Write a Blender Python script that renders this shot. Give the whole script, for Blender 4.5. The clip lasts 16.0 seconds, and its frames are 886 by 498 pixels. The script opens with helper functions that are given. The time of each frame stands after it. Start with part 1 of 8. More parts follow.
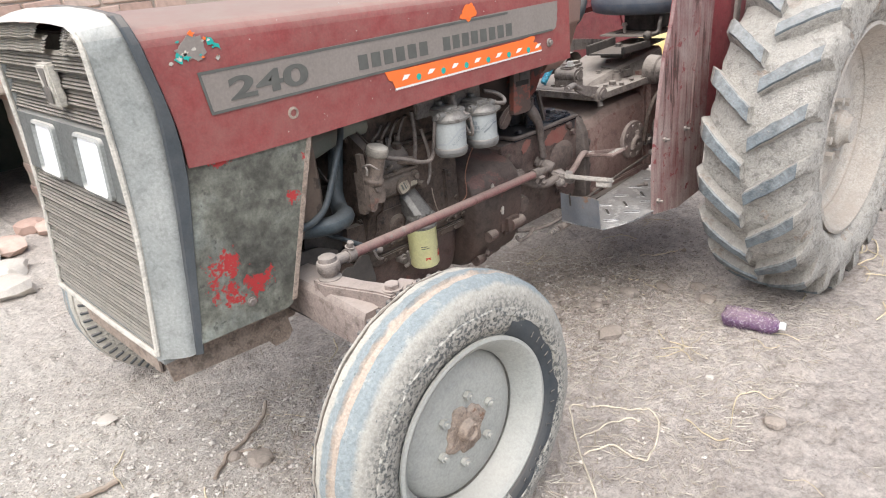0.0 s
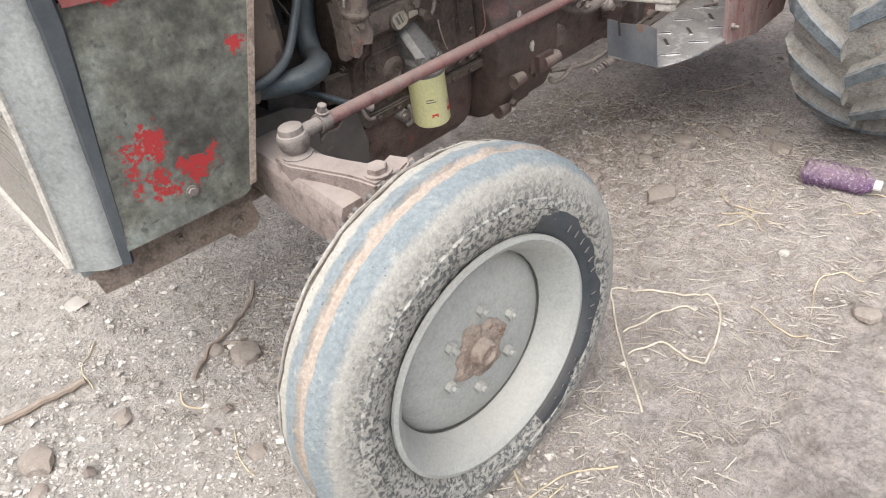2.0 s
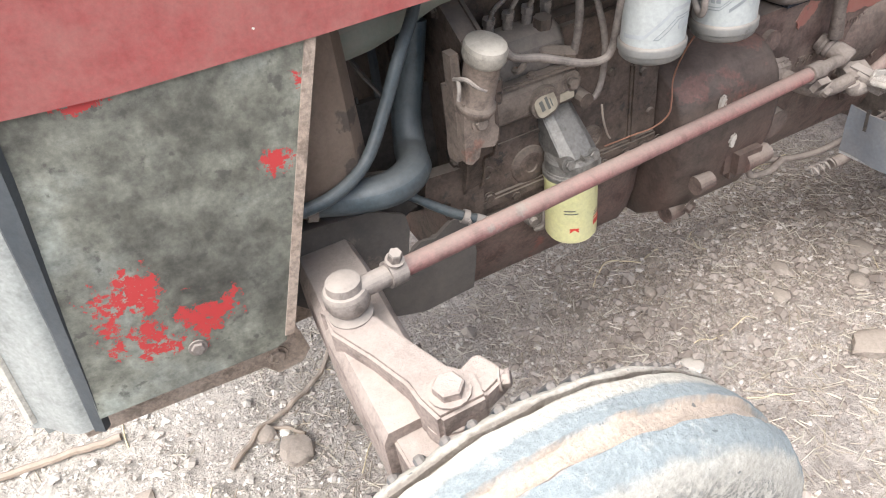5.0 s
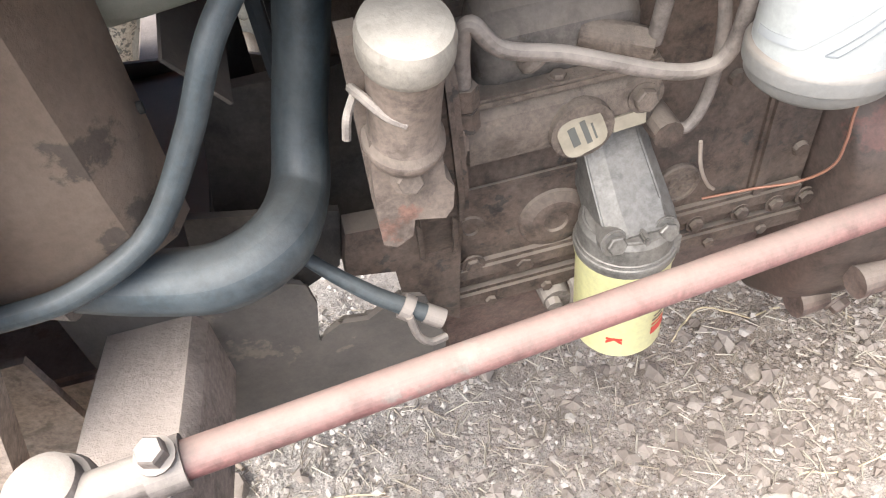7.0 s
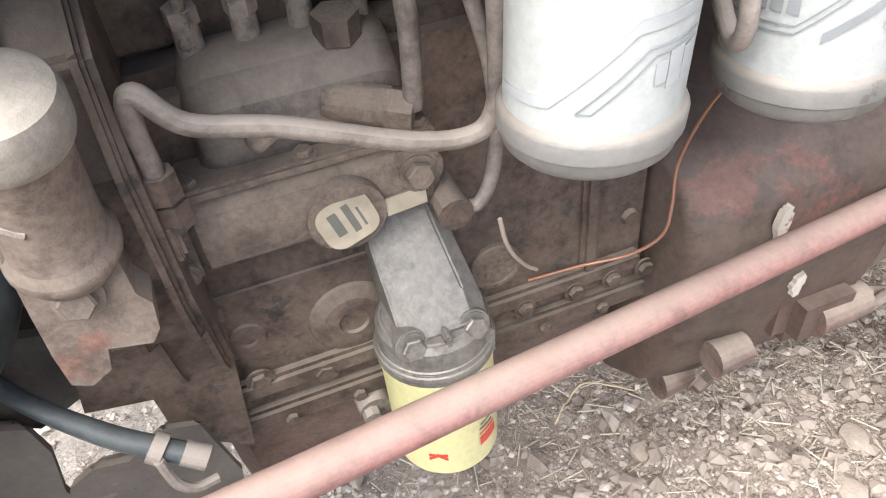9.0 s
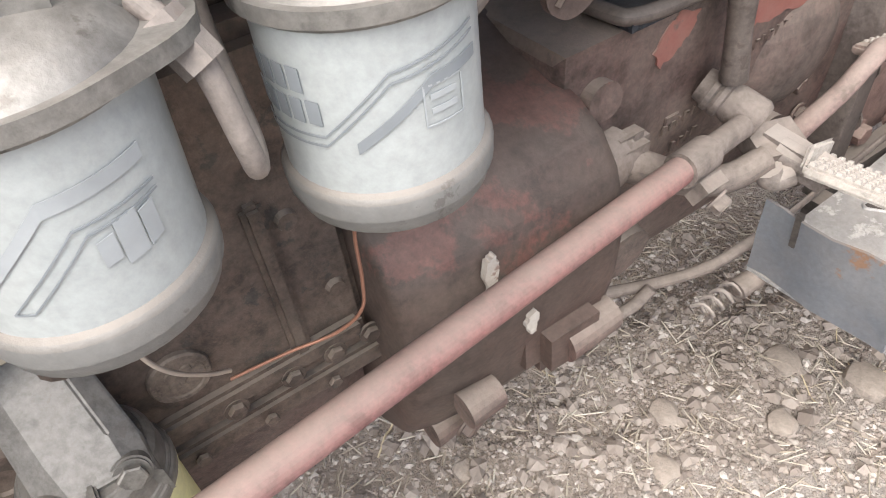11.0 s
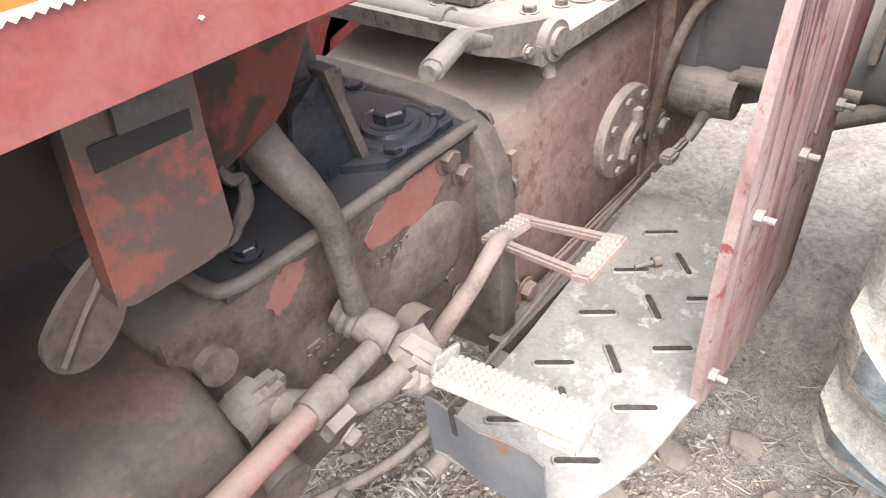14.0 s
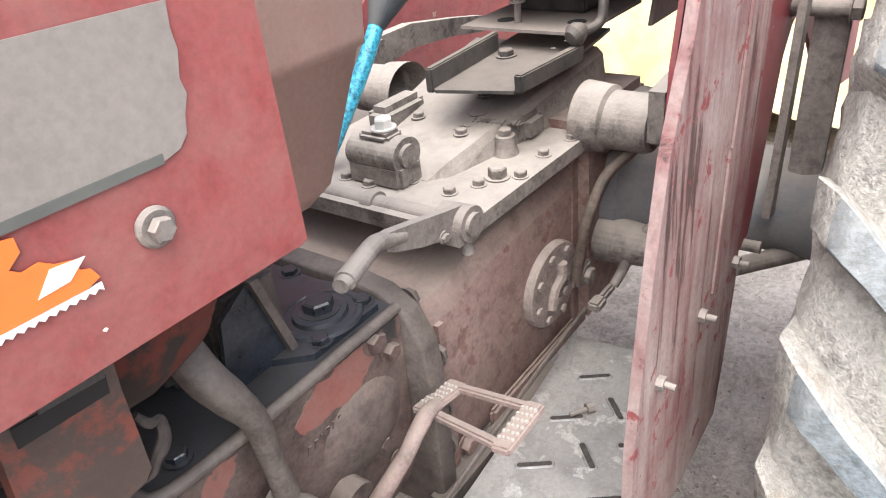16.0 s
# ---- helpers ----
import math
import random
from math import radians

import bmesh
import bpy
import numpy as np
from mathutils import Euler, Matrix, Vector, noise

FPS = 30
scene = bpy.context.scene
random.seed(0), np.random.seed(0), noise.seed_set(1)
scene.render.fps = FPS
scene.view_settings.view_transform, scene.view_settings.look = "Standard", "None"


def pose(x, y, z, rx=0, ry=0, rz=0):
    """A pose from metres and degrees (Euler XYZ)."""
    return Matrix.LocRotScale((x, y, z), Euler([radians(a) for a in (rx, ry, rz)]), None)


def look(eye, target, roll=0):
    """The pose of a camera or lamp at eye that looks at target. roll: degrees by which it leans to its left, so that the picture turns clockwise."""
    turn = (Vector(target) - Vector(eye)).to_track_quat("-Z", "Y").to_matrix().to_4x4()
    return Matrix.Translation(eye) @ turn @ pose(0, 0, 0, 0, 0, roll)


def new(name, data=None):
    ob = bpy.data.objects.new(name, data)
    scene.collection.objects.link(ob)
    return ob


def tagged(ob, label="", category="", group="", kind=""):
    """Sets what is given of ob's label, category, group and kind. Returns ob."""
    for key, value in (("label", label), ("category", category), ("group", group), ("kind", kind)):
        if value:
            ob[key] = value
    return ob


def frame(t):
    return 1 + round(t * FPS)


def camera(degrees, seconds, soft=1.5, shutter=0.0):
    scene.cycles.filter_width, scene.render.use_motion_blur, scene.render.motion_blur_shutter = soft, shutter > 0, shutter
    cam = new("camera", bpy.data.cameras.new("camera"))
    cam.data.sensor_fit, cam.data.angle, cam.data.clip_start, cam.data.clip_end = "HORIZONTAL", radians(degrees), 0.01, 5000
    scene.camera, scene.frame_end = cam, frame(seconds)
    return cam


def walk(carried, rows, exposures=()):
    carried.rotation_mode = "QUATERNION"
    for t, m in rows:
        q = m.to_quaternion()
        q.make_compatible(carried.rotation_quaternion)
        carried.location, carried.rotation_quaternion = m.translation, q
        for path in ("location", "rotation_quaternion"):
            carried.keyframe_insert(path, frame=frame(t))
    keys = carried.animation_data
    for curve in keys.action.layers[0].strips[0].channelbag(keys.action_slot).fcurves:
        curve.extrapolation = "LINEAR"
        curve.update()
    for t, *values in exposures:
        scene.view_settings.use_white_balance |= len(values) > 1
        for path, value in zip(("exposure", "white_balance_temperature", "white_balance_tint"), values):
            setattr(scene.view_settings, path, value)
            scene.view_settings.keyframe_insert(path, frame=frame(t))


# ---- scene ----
cam = camera(63.9, 16.0, soft=1.1)
PATH = [
    (0, (-0.88, -1.653, 1.36), (0.362, -0.302, 0.564), -6.2),
    (0.5, (-0.768, -1.618, 1.34), (0.323, -0.17, 0.496), -7.9),
    (1, (-0.671, -1.599, 1.307), (0.214, -0.096, 0.328), -11.8),
    (1.5, (-0.625, -1.532, 1.277), (0.257, -0.096, 0.2), -9.9),
    (2, (-0.554, -1.371, 1.247), (0.418, -0.108, 0.038), -9.6),
    (2.5, (-0.532, -1.264, 1.253), (0.541, -0.112, 0.021), -7.2),
    (3, (-0.509, -1.218, 1.25), (0.542, -0.081, -0.016), -8.8),
    (3.5, (-0.433, -1.164, 1.265), (0.529, 0.098, 0.048), -9.3),
    (4, (-0.343, -1.122, 1.273), (0.507, 0.272, 0.118), -10.6),
    (4.2, (-0.305, -1.129, 1.302), (0.423, 0.35, 0.17), -11.6),
    (6.3, (0.051, -0.619, 1.138), (0.484, 0.615, -0.375), -4.6),
    (6.5, (0.099, -0.61, 1.131), (0.407, 0.683, -0.363), -6.2),
    (7, (0.171, -0.596, 1.075), (0.356, 0.785, -0.36), -8.9),
    (7.5, (0.209, -0.577, 1.035), (0.455, 0.864, -0.33), -7.5),
    (8, (0.242, -0.555, 1.021), (0.525, 0.899, -0.323), -8.4),
    (8.2, (0.249, -0.554, 1.011), (0.557, 0.919, -0.306), -8.0),
    (10.3, (0.41, -0.512, 1.007), (1.042, 0.832, -0.333), -6.5),
    (10.5, (0.425, -0.514, 1.008), (1.076, 0.815, -0.338), -6.6),
    (11, (0.475, -0.514, 1.006), (1.18, 0.74, -0.384), -7.6),
    (11.5, (0.512, -0.525, 1.014), (1.3, 0.713, -0.345), -6.4),
    (12, (0.553, -0.54, 1.03), (1.431, 0.653, -0.314), -6.1),
    (12.5, (0.587, -0.555, 1.043), (1.536, 0.597, -0.289), -6.0),
    (13, (0.616, -0.577, 1.059), (1.64, 0.544, -0.242), -5.7),
    (13.5, (0.633, -0.589, 1.09), (1.719, 0.528, -0.164), -5.9),
    (14, (0.664, -0.593, 1.111), (1.834, 0.466, -0.117), -5.4),
    (14.5, (0.685, -0.6, 1.123), (1.9, 0.419, -0.097), -5.6),
    (15, (0.701, -0.613, 1.16), (1.971, 0.428, 0.019), -6.1),
    (15.5, (0.708, -0.638, 1.198), (2.034, 0.431, 0.151), -6.4),
    (16, (0.704, -0.654, 1.218), (2.05, 0.439, 0.22), -6.6),
]
EXPOSURES = [(0, 1.03, 6220, 10), (1, 0.93, 6240, 10), (2.2, 0.94, 6240, 10), (4.2, 1.27, 6250, 10), (6.5, 2.2, 6360, 10), (8.2, 2.33, 6440, 10), (10.5, 1.78, 6430, 10), (12, 1.76, 6340, 10), (12.8, 1.97, 6360, 10), (14, 2.12, 6280, 10), (15, 1.96, 6220, 10), (15.6, 1.84, 6210, 10), (16, 1.71, 6200, 10)]
walk(cam, [(t, look(eye, target, roll)) for t, eye, target, roll in PATH], EXPOSURES)

# ---- world, light ----
world = bpy.data.worlds.new("world")
scene.world = world
world.use_nodes = True
wn = world.node_tree
sky = wn.nodes.new("ShaderNodeTexSky")
sky.sky_type = "NISHITA"
sky.sun_disc = False
sky.sun_elevation, sky.sun_rotation = radians(62), radians(240)
sky.air_density, sky.dust_density, sky.ozone_density = 1.0, 3.0, 0.6
bg = wn.nodes["Background"]
wn.links.new(sky.outputs[0], bg.inputs[0])
bg.inputs[1].default_value = 0.068
sun = new("sun", bpy.data.lights.new("sun", "SUN"))
sun.data.energy, sun.data.angle, sun.data.color = 3.3, radians(80), (1.0, 0.97, 0.93)
sun.matrix_basis = look((0, 0, 5), (1.3, 0.75, 2.2))

# ---- node materials ----
def ramp(nt, fac, stops):
    r = nt.nodes.new("ShaderNodeValToRGB")
    el = r.color_ramp.elements
    while len(el) < len(stops):
        el.new(0.5)
    for e, (p, c) in zip(el, stops):
        e.position = p
        e.color = (*c, 1) if len(c) == 3 else c
    nt.links.new(fac, r.inputs[0])
    return r.outputs[0]


def noise_tex(nt, co, scale, detail=6, rough=0.6, distort=0.0):
    n = nt.nodes.new("ShaderNodeTexNoise")
    n.inputs["Scale"].default_value = scale
    n.inputs["Detail"].default_value = detail
    n.inputs["Roughness"].default_value = rough
    n.inputs["Distortion"].default_value = distort
    nt.links.new(co, n.inputs["Vector"])
    return n.outputs["Fac"]


def mix(nt, fac, a, b, mode="MIX"):
    m = nt.nodes.new("ShaderNodeMix")
    m.data_type, m.blend_type = "RGBA", mode
    for sock, v in ((m.inputs[0], fac), (m.inputs[6], a), (m.inputs[7], b)):
        if hasattr(v, "is_linked"):
            nt.links.new(v, sock)
        elif isinstance(v, tuple):
            sock.default_value = (*v, 1) if len(v) == 3 else v
        else:
            sock.default_value = v
    return m.outputs[2]


def math_node(nt, op, a, b=0.0, c=None, clamp=False):
    m = nt.nodes.new("ShaderNodeMath")
    m.operation, m.use_clamp = op, clamp
    for k, v in enumerate((a, b) if c is None else (a, b, c)):
        if hasattr(v, "is_linked"):
            nt.links.new(v, m.inputs[k])
        else:
            m.inputs[k].default_value = v
    return m.outputs[0]


def base_mat(name):
    m = bpy.data.materials.new(name)
    m.use_nodes = True
    nt = m.node_tree
    co = nt.nodes.new("ShaderNodeTexCoord").outputs["Object"]
    return m, nt, co, nt.nodes["Principled BSDF"]


def bump(nt, bsdf, height, strength, dist):
    b = nt.nodes.new("ShaderNodeBump")
    b.inputs["Strength"].default_value, b.inputs["Distance"].default_value = strength, dist
    nt.links.new(height, b.inputs["Height"])
    nt.links.new(b.outputs[0], bsdf.inputs["Normal"])


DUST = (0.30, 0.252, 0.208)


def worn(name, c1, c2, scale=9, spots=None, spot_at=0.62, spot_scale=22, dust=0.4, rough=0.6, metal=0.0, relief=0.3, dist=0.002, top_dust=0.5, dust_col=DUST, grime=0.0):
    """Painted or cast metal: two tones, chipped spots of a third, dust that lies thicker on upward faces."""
    m, nt, co, b = base_mat(name)
    n1 = noise_tex(nt, co, scale)
    col = ramp(nt, n1, [(0.35, c1), (0.65, c2)])
    n2 = noise_tex(nt, co, spot_scale, 8, 0.65)
    if spots:
        chip = ramp(nt, n2, [(spot_at, (0, 0, 0)), (spot_at + 0.03, (1, 1, 1))])
        col = mix(nt, chip, col, spots)
    fine = noise_tex(nt, co, 160, 4, 0.7)
    col = mix(nt, min(1.0, 0.25 + grime), col, ramp(nt, fine, [(0.3, (0.5, 0.5, 0.5)), (0.7, (1.35, 1.35, 1.35))]), "MULTIPLY")
    if grime:
        stain = noise_tex(nt, co, 34, 9, 0.72, 0.4)
        col = mix(nt, grime, col, ramp(nt, stain, [(0.40, (0.32, 0.31, 0.30)), (0.50, (1, 1, 1)), (0.62, (1, 1, 1)), (0.70, (1.7, 1.65, 1.6))]), "MULTIPLY")
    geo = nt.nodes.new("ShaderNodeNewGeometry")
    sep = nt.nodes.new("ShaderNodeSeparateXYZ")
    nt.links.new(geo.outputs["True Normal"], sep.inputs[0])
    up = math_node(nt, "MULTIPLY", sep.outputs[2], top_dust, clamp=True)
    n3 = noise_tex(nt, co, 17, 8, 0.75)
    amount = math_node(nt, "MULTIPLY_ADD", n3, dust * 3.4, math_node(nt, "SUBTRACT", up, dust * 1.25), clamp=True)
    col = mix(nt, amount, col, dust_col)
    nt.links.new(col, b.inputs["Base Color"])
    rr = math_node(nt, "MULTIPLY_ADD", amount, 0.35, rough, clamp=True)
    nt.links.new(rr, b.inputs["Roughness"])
    b.inputs["Metallic"].default_value = metal
    h = math_node(nt, "MULTIPLY_ADD", n2, 0.6, fine)
    bump(nt, b, h, relief, dist)
    return m


def plain(name, col, rough=0.5, metal=0.0, var=0.15, scale=30):
    m, nt, co, b = base_mat(name)
    n = noise_tex(nt, co, scale)
    lo, hi = tuple(c * (1 - var) for c in col), tuple(min(1, c * (1 + var)) for c in col)
    nt.links.new(ramp(nt, n, [(0.3, lo), (0.7, hi)]), b.inputs["Base Color"])
    b.inputs["Roughness"].default_value, b.inputs["Metallic"].default_value = rough, metal
    bump(nt, b, n, 0.15, 0.001)
    return m


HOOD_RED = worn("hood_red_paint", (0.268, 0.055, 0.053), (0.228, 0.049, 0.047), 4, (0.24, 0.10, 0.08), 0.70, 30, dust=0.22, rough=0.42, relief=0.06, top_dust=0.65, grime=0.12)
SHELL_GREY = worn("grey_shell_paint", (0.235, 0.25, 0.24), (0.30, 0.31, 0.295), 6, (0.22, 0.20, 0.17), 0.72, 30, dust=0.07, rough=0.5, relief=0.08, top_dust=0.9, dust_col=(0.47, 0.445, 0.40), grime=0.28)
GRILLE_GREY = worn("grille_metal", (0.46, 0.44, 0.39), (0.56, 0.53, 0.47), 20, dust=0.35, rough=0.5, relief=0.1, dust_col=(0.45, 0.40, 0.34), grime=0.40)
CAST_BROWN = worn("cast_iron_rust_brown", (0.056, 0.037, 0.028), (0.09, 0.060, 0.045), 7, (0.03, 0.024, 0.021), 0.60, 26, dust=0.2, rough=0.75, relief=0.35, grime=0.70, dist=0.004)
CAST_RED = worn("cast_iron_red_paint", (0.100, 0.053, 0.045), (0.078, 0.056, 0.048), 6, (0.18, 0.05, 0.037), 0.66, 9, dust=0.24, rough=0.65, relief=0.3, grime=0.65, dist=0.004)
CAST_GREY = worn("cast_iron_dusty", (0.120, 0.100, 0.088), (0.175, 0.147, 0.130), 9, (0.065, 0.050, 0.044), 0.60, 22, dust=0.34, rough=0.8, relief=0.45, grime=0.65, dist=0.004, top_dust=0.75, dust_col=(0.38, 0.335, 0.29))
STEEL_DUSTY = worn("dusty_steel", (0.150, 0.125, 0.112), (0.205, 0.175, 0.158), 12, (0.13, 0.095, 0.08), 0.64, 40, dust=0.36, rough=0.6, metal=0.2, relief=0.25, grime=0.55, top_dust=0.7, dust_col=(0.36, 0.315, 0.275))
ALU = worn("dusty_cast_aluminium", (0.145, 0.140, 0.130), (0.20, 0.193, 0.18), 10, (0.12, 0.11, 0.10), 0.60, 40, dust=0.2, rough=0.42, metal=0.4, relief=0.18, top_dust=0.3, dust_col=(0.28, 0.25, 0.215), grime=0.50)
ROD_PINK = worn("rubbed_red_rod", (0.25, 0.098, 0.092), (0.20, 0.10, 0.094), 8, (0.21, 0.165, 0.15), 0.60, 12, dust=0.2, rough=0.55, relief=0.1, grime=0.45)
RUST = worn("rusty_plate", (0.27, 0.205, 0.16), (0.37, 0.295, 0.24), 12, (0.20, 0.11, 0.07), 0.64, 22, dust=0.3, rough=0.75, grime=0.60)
OILY_SHADED = worn("oily_black_and_shade", (0.016, 0.019, 0.025), (0.030, 0.036, 0.046), 12, dust=0.03, rough=0.24, relief=0.2, top_dust=0.12, grime=0.40)
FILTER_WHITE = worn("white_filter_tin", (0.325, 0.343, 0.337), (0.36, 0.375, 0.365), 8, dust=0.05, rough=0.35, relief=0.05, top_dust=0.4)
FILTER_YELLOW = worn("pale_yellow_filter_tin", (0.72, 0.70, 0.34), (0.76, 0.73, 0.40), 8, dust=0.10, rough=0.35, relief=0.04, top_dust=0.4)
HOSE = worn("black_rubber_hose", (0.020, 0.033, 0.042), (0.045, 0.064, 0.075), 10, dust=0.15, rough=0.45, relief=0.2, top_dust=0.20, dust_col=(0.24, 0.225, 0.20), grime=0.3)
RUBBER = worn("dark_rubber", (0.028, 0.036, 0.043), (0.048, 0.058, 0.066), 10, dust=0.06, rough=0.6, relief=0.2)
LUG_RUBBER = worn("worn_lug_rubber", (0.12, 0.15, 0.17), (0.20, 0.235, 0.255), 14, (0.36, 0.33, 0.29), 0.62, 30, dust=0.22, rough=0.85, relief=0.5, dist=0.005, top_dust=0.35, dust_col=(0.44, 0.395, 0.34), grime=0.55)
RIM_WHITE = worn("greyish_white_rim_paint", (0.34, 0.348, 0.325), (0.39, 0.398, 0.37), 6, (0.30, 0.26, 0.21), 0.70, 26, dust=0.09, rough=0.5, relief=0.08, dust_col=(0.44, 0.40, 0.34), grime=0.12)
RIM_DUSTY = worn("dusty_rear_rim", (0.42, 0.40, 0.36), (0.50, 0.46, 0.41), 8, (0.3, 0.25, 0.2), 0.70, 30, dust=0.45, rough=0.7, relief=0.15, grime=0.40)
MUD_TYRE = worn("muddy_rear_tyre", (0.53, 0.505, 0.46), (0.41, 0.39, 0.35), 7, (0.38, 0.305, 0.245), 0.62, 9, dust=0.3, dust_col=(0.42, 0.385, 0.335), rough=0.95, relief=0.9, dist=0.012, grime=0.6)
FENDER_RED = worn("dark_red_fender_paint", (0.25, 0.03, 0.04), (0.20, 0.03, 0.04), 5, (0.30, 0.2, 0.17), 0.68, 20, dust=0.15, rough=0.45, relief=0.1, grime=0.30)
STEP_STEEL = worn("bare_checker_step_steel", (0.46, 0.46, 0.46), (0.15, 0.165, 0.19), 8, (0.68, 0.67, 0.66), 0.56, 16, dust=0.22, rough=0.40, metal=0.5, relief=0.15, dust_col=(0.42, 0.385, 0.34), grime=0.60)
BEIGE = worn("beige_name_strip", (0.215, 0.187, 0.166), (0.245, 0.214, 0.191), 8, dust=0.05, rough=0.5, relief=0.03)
INK = plain("dark_print", (0.10, 0.10, 0.09), 0.6)
ORANGE = plain("orange_sticker", (0.85, 0.17, 0.03), 0.5, var=0.06)
WHITE = plain("white_print", (0.78, 0.76, 0.72), 0.5, var=0.06)
TEAL = plain("teal_print", (0.02, 0.35, 0.30), 0.5)
DARK = plain("dark_opening", (0.02, 0.018, 0.016), 0.9)
BLACK_STEEL = worn("black_steel", (0.026, 0.024, 0.024), (0.046, 0.041, 0.038), 10, dust=0.16, rough=0.6, top_dust=0.4, grime=0.50)
SEAT = worn("dark_blue_vinyl", (0.04, 0.055, 0.08), (0.07, 0.09, 0.12), 10, dust=0.15, rough=0.45, relief=0.2)
COPPER = plain("copper_wire", (0.30, 0.15, 0.10), 0.45, 0.4)
STRAW = plain("dry_straw", (0.55, 0.46, 0.31), 0.85, var=0.35, scale=8)
STONE = worn("dusty_clod", (0.29, 0.243, 0.205), (0.38, 0.325, 0.28), 10, dust=0.4, rough=0.95, relief=0.6, grime=0.50)


AXLE_DUSTY = worn("dusty_pinkish_casting", (0.20, 0.155, 0.135), (0.26, 0.205, 0.18), 8, (0.14, 0.10, 0.085), 0.62, 24, dust=0.3, rough=0.85, relief=0.5, dist=0.004, top_dust=0.6, dust_col=(0.37, 0.315, 0.275), grime=0.5)
PUMP_BROWN = worn("oily_brown_casting", (0.105, 0.079, 0.063), (0.150, 0.116, 0.094), 9, (0.07, 0.052, 0.043), 0.58, 24, dust=0.2, rough=0.7, relief=0.45, dist=0.004, top_dust=0.3, grime=0.6)


def tyre_material():
    """Ribbed front tyre: dusty blue-grey ribs, tan mud in the grooves, speckled dried mud on the sidewall; bands follow the tyre's own width and radius."""
    m, nt, co, b = base_mat("worn_dusty_front_tyre")
    sep = nt.nodes.new("ShaderNodeSeparateXYZ")
    nt.links.new(co, sep.inputs[0])
    big = noise_tex(nt, co, 13, 7, 0.7)
    fine = noise_tex(nt, co, 150, 6, 0.7)
    d = math_node(nt, "ABSOLUTE", sep.outputs[1])
    d = math_node(nt, "MULTIPLY_ADD", math_node(nt, "SUBTRACT", big, 0.5), 0.016, d)
    d = math_node(nt, "MULTIPLY_ADD", math_node(nt, "SUBTRACT", noise_tex(nt, co, 60, 4, 0.6), 0.5), 0.008, d)
    cream, blue, tan, beige = (0.46, 0.43, 0.37), (0.245, 0.275, 0.278), (0.42, 0.345, 0.28), (0.40, 0.38, 0.335)
    col = ramp(nt, math_node(nt, "MULTIPLY", d, 6.0), [(0.18, cream), (0.215, (0.20, 0.17, 0.14)), (0.25, (0.22, 0.19, 0.16)), (0.27, cream), (0.36, cream), (0.40, blue), (0.50, blue), (0.53, tan), (0.65, tan), (0.68, blue), (0.83, blue), (0.88, beige), (1.0, beige)])
    white = noise_tex(nt, co, 30, 8, 0.72)
    col = mix(nt, ramp(nt, white, [(0.56, (0, 0, 0)), (0.70, (0.6, 0.6, 0.6))]), col, (0.50, 0.485, 0.435))
    r2 = math_node(nt, "ADD", math_node(nt, "MULTIPLY", sep.outputs[0], sep.outputs[0]), math_node(nt, "MULTIPLY", sep.outputs[2], sep.outputs[2]))
    rad = math_node(nt, "SQRT", r2)
    rad = math_node(nt, "MULTIPLY_ADD", math_node(nt, "SUBTRACT", big, 0.5), 0.03, rad)
    zone = ramp(nt, math_node(nt, "MULTIPLY", rad, 2.5), [(0.50, (0.85, 0.85, 0.85)), (0.70, (1, 1, 1)), (0.79, (0.25, 0.25, 0.25)), (0.83, (0, 0, 0))])
    speck = ramp(nt, noise_tex(nt, co, 120, 5, 0.65), [(0.50, (0, 0, 0)), (0.56, (1, 1, 1))])
    marks = mix(nt, 1.0, zone, speck, "MULTIPLY")
    col = mix(nt, marks, col, (0.13, 0.135, 0.13))
    dots = ramp(nt, noise_tex(nt, co, 75, 3, 0.5), [(0.70, (0, 0, 0)), (0.72, (0.8, 0.8, 0.8))])
    col = mix(nt, dots, col, (0.10, 0.11, 0.11))
    col = mix(nt, 0.7, col, ramp(nt, fine, [(0.3, (0.62, 0.62, 0.62)), (0.7, (1.3, 1.3, 1.3))]), "MULTIPLY")
    nt.links.new(col, b.inputs["Base Color"])
    b.inputs["Roughness"].default_value = 0.92
    h = math_node(nt, "SUBTRACT", math_node(nt, "MULTIPLY_ADD", white, 0.6, fine), math_node(nt, "MULTIPLY", marks, 0.8))
    bump(nt, b, h, 0.8, 0.004)
    return m


FRONT_TYRE = tyre_material()


# ---- mesh helpers ----
PENDING, BOLTS = [], {}


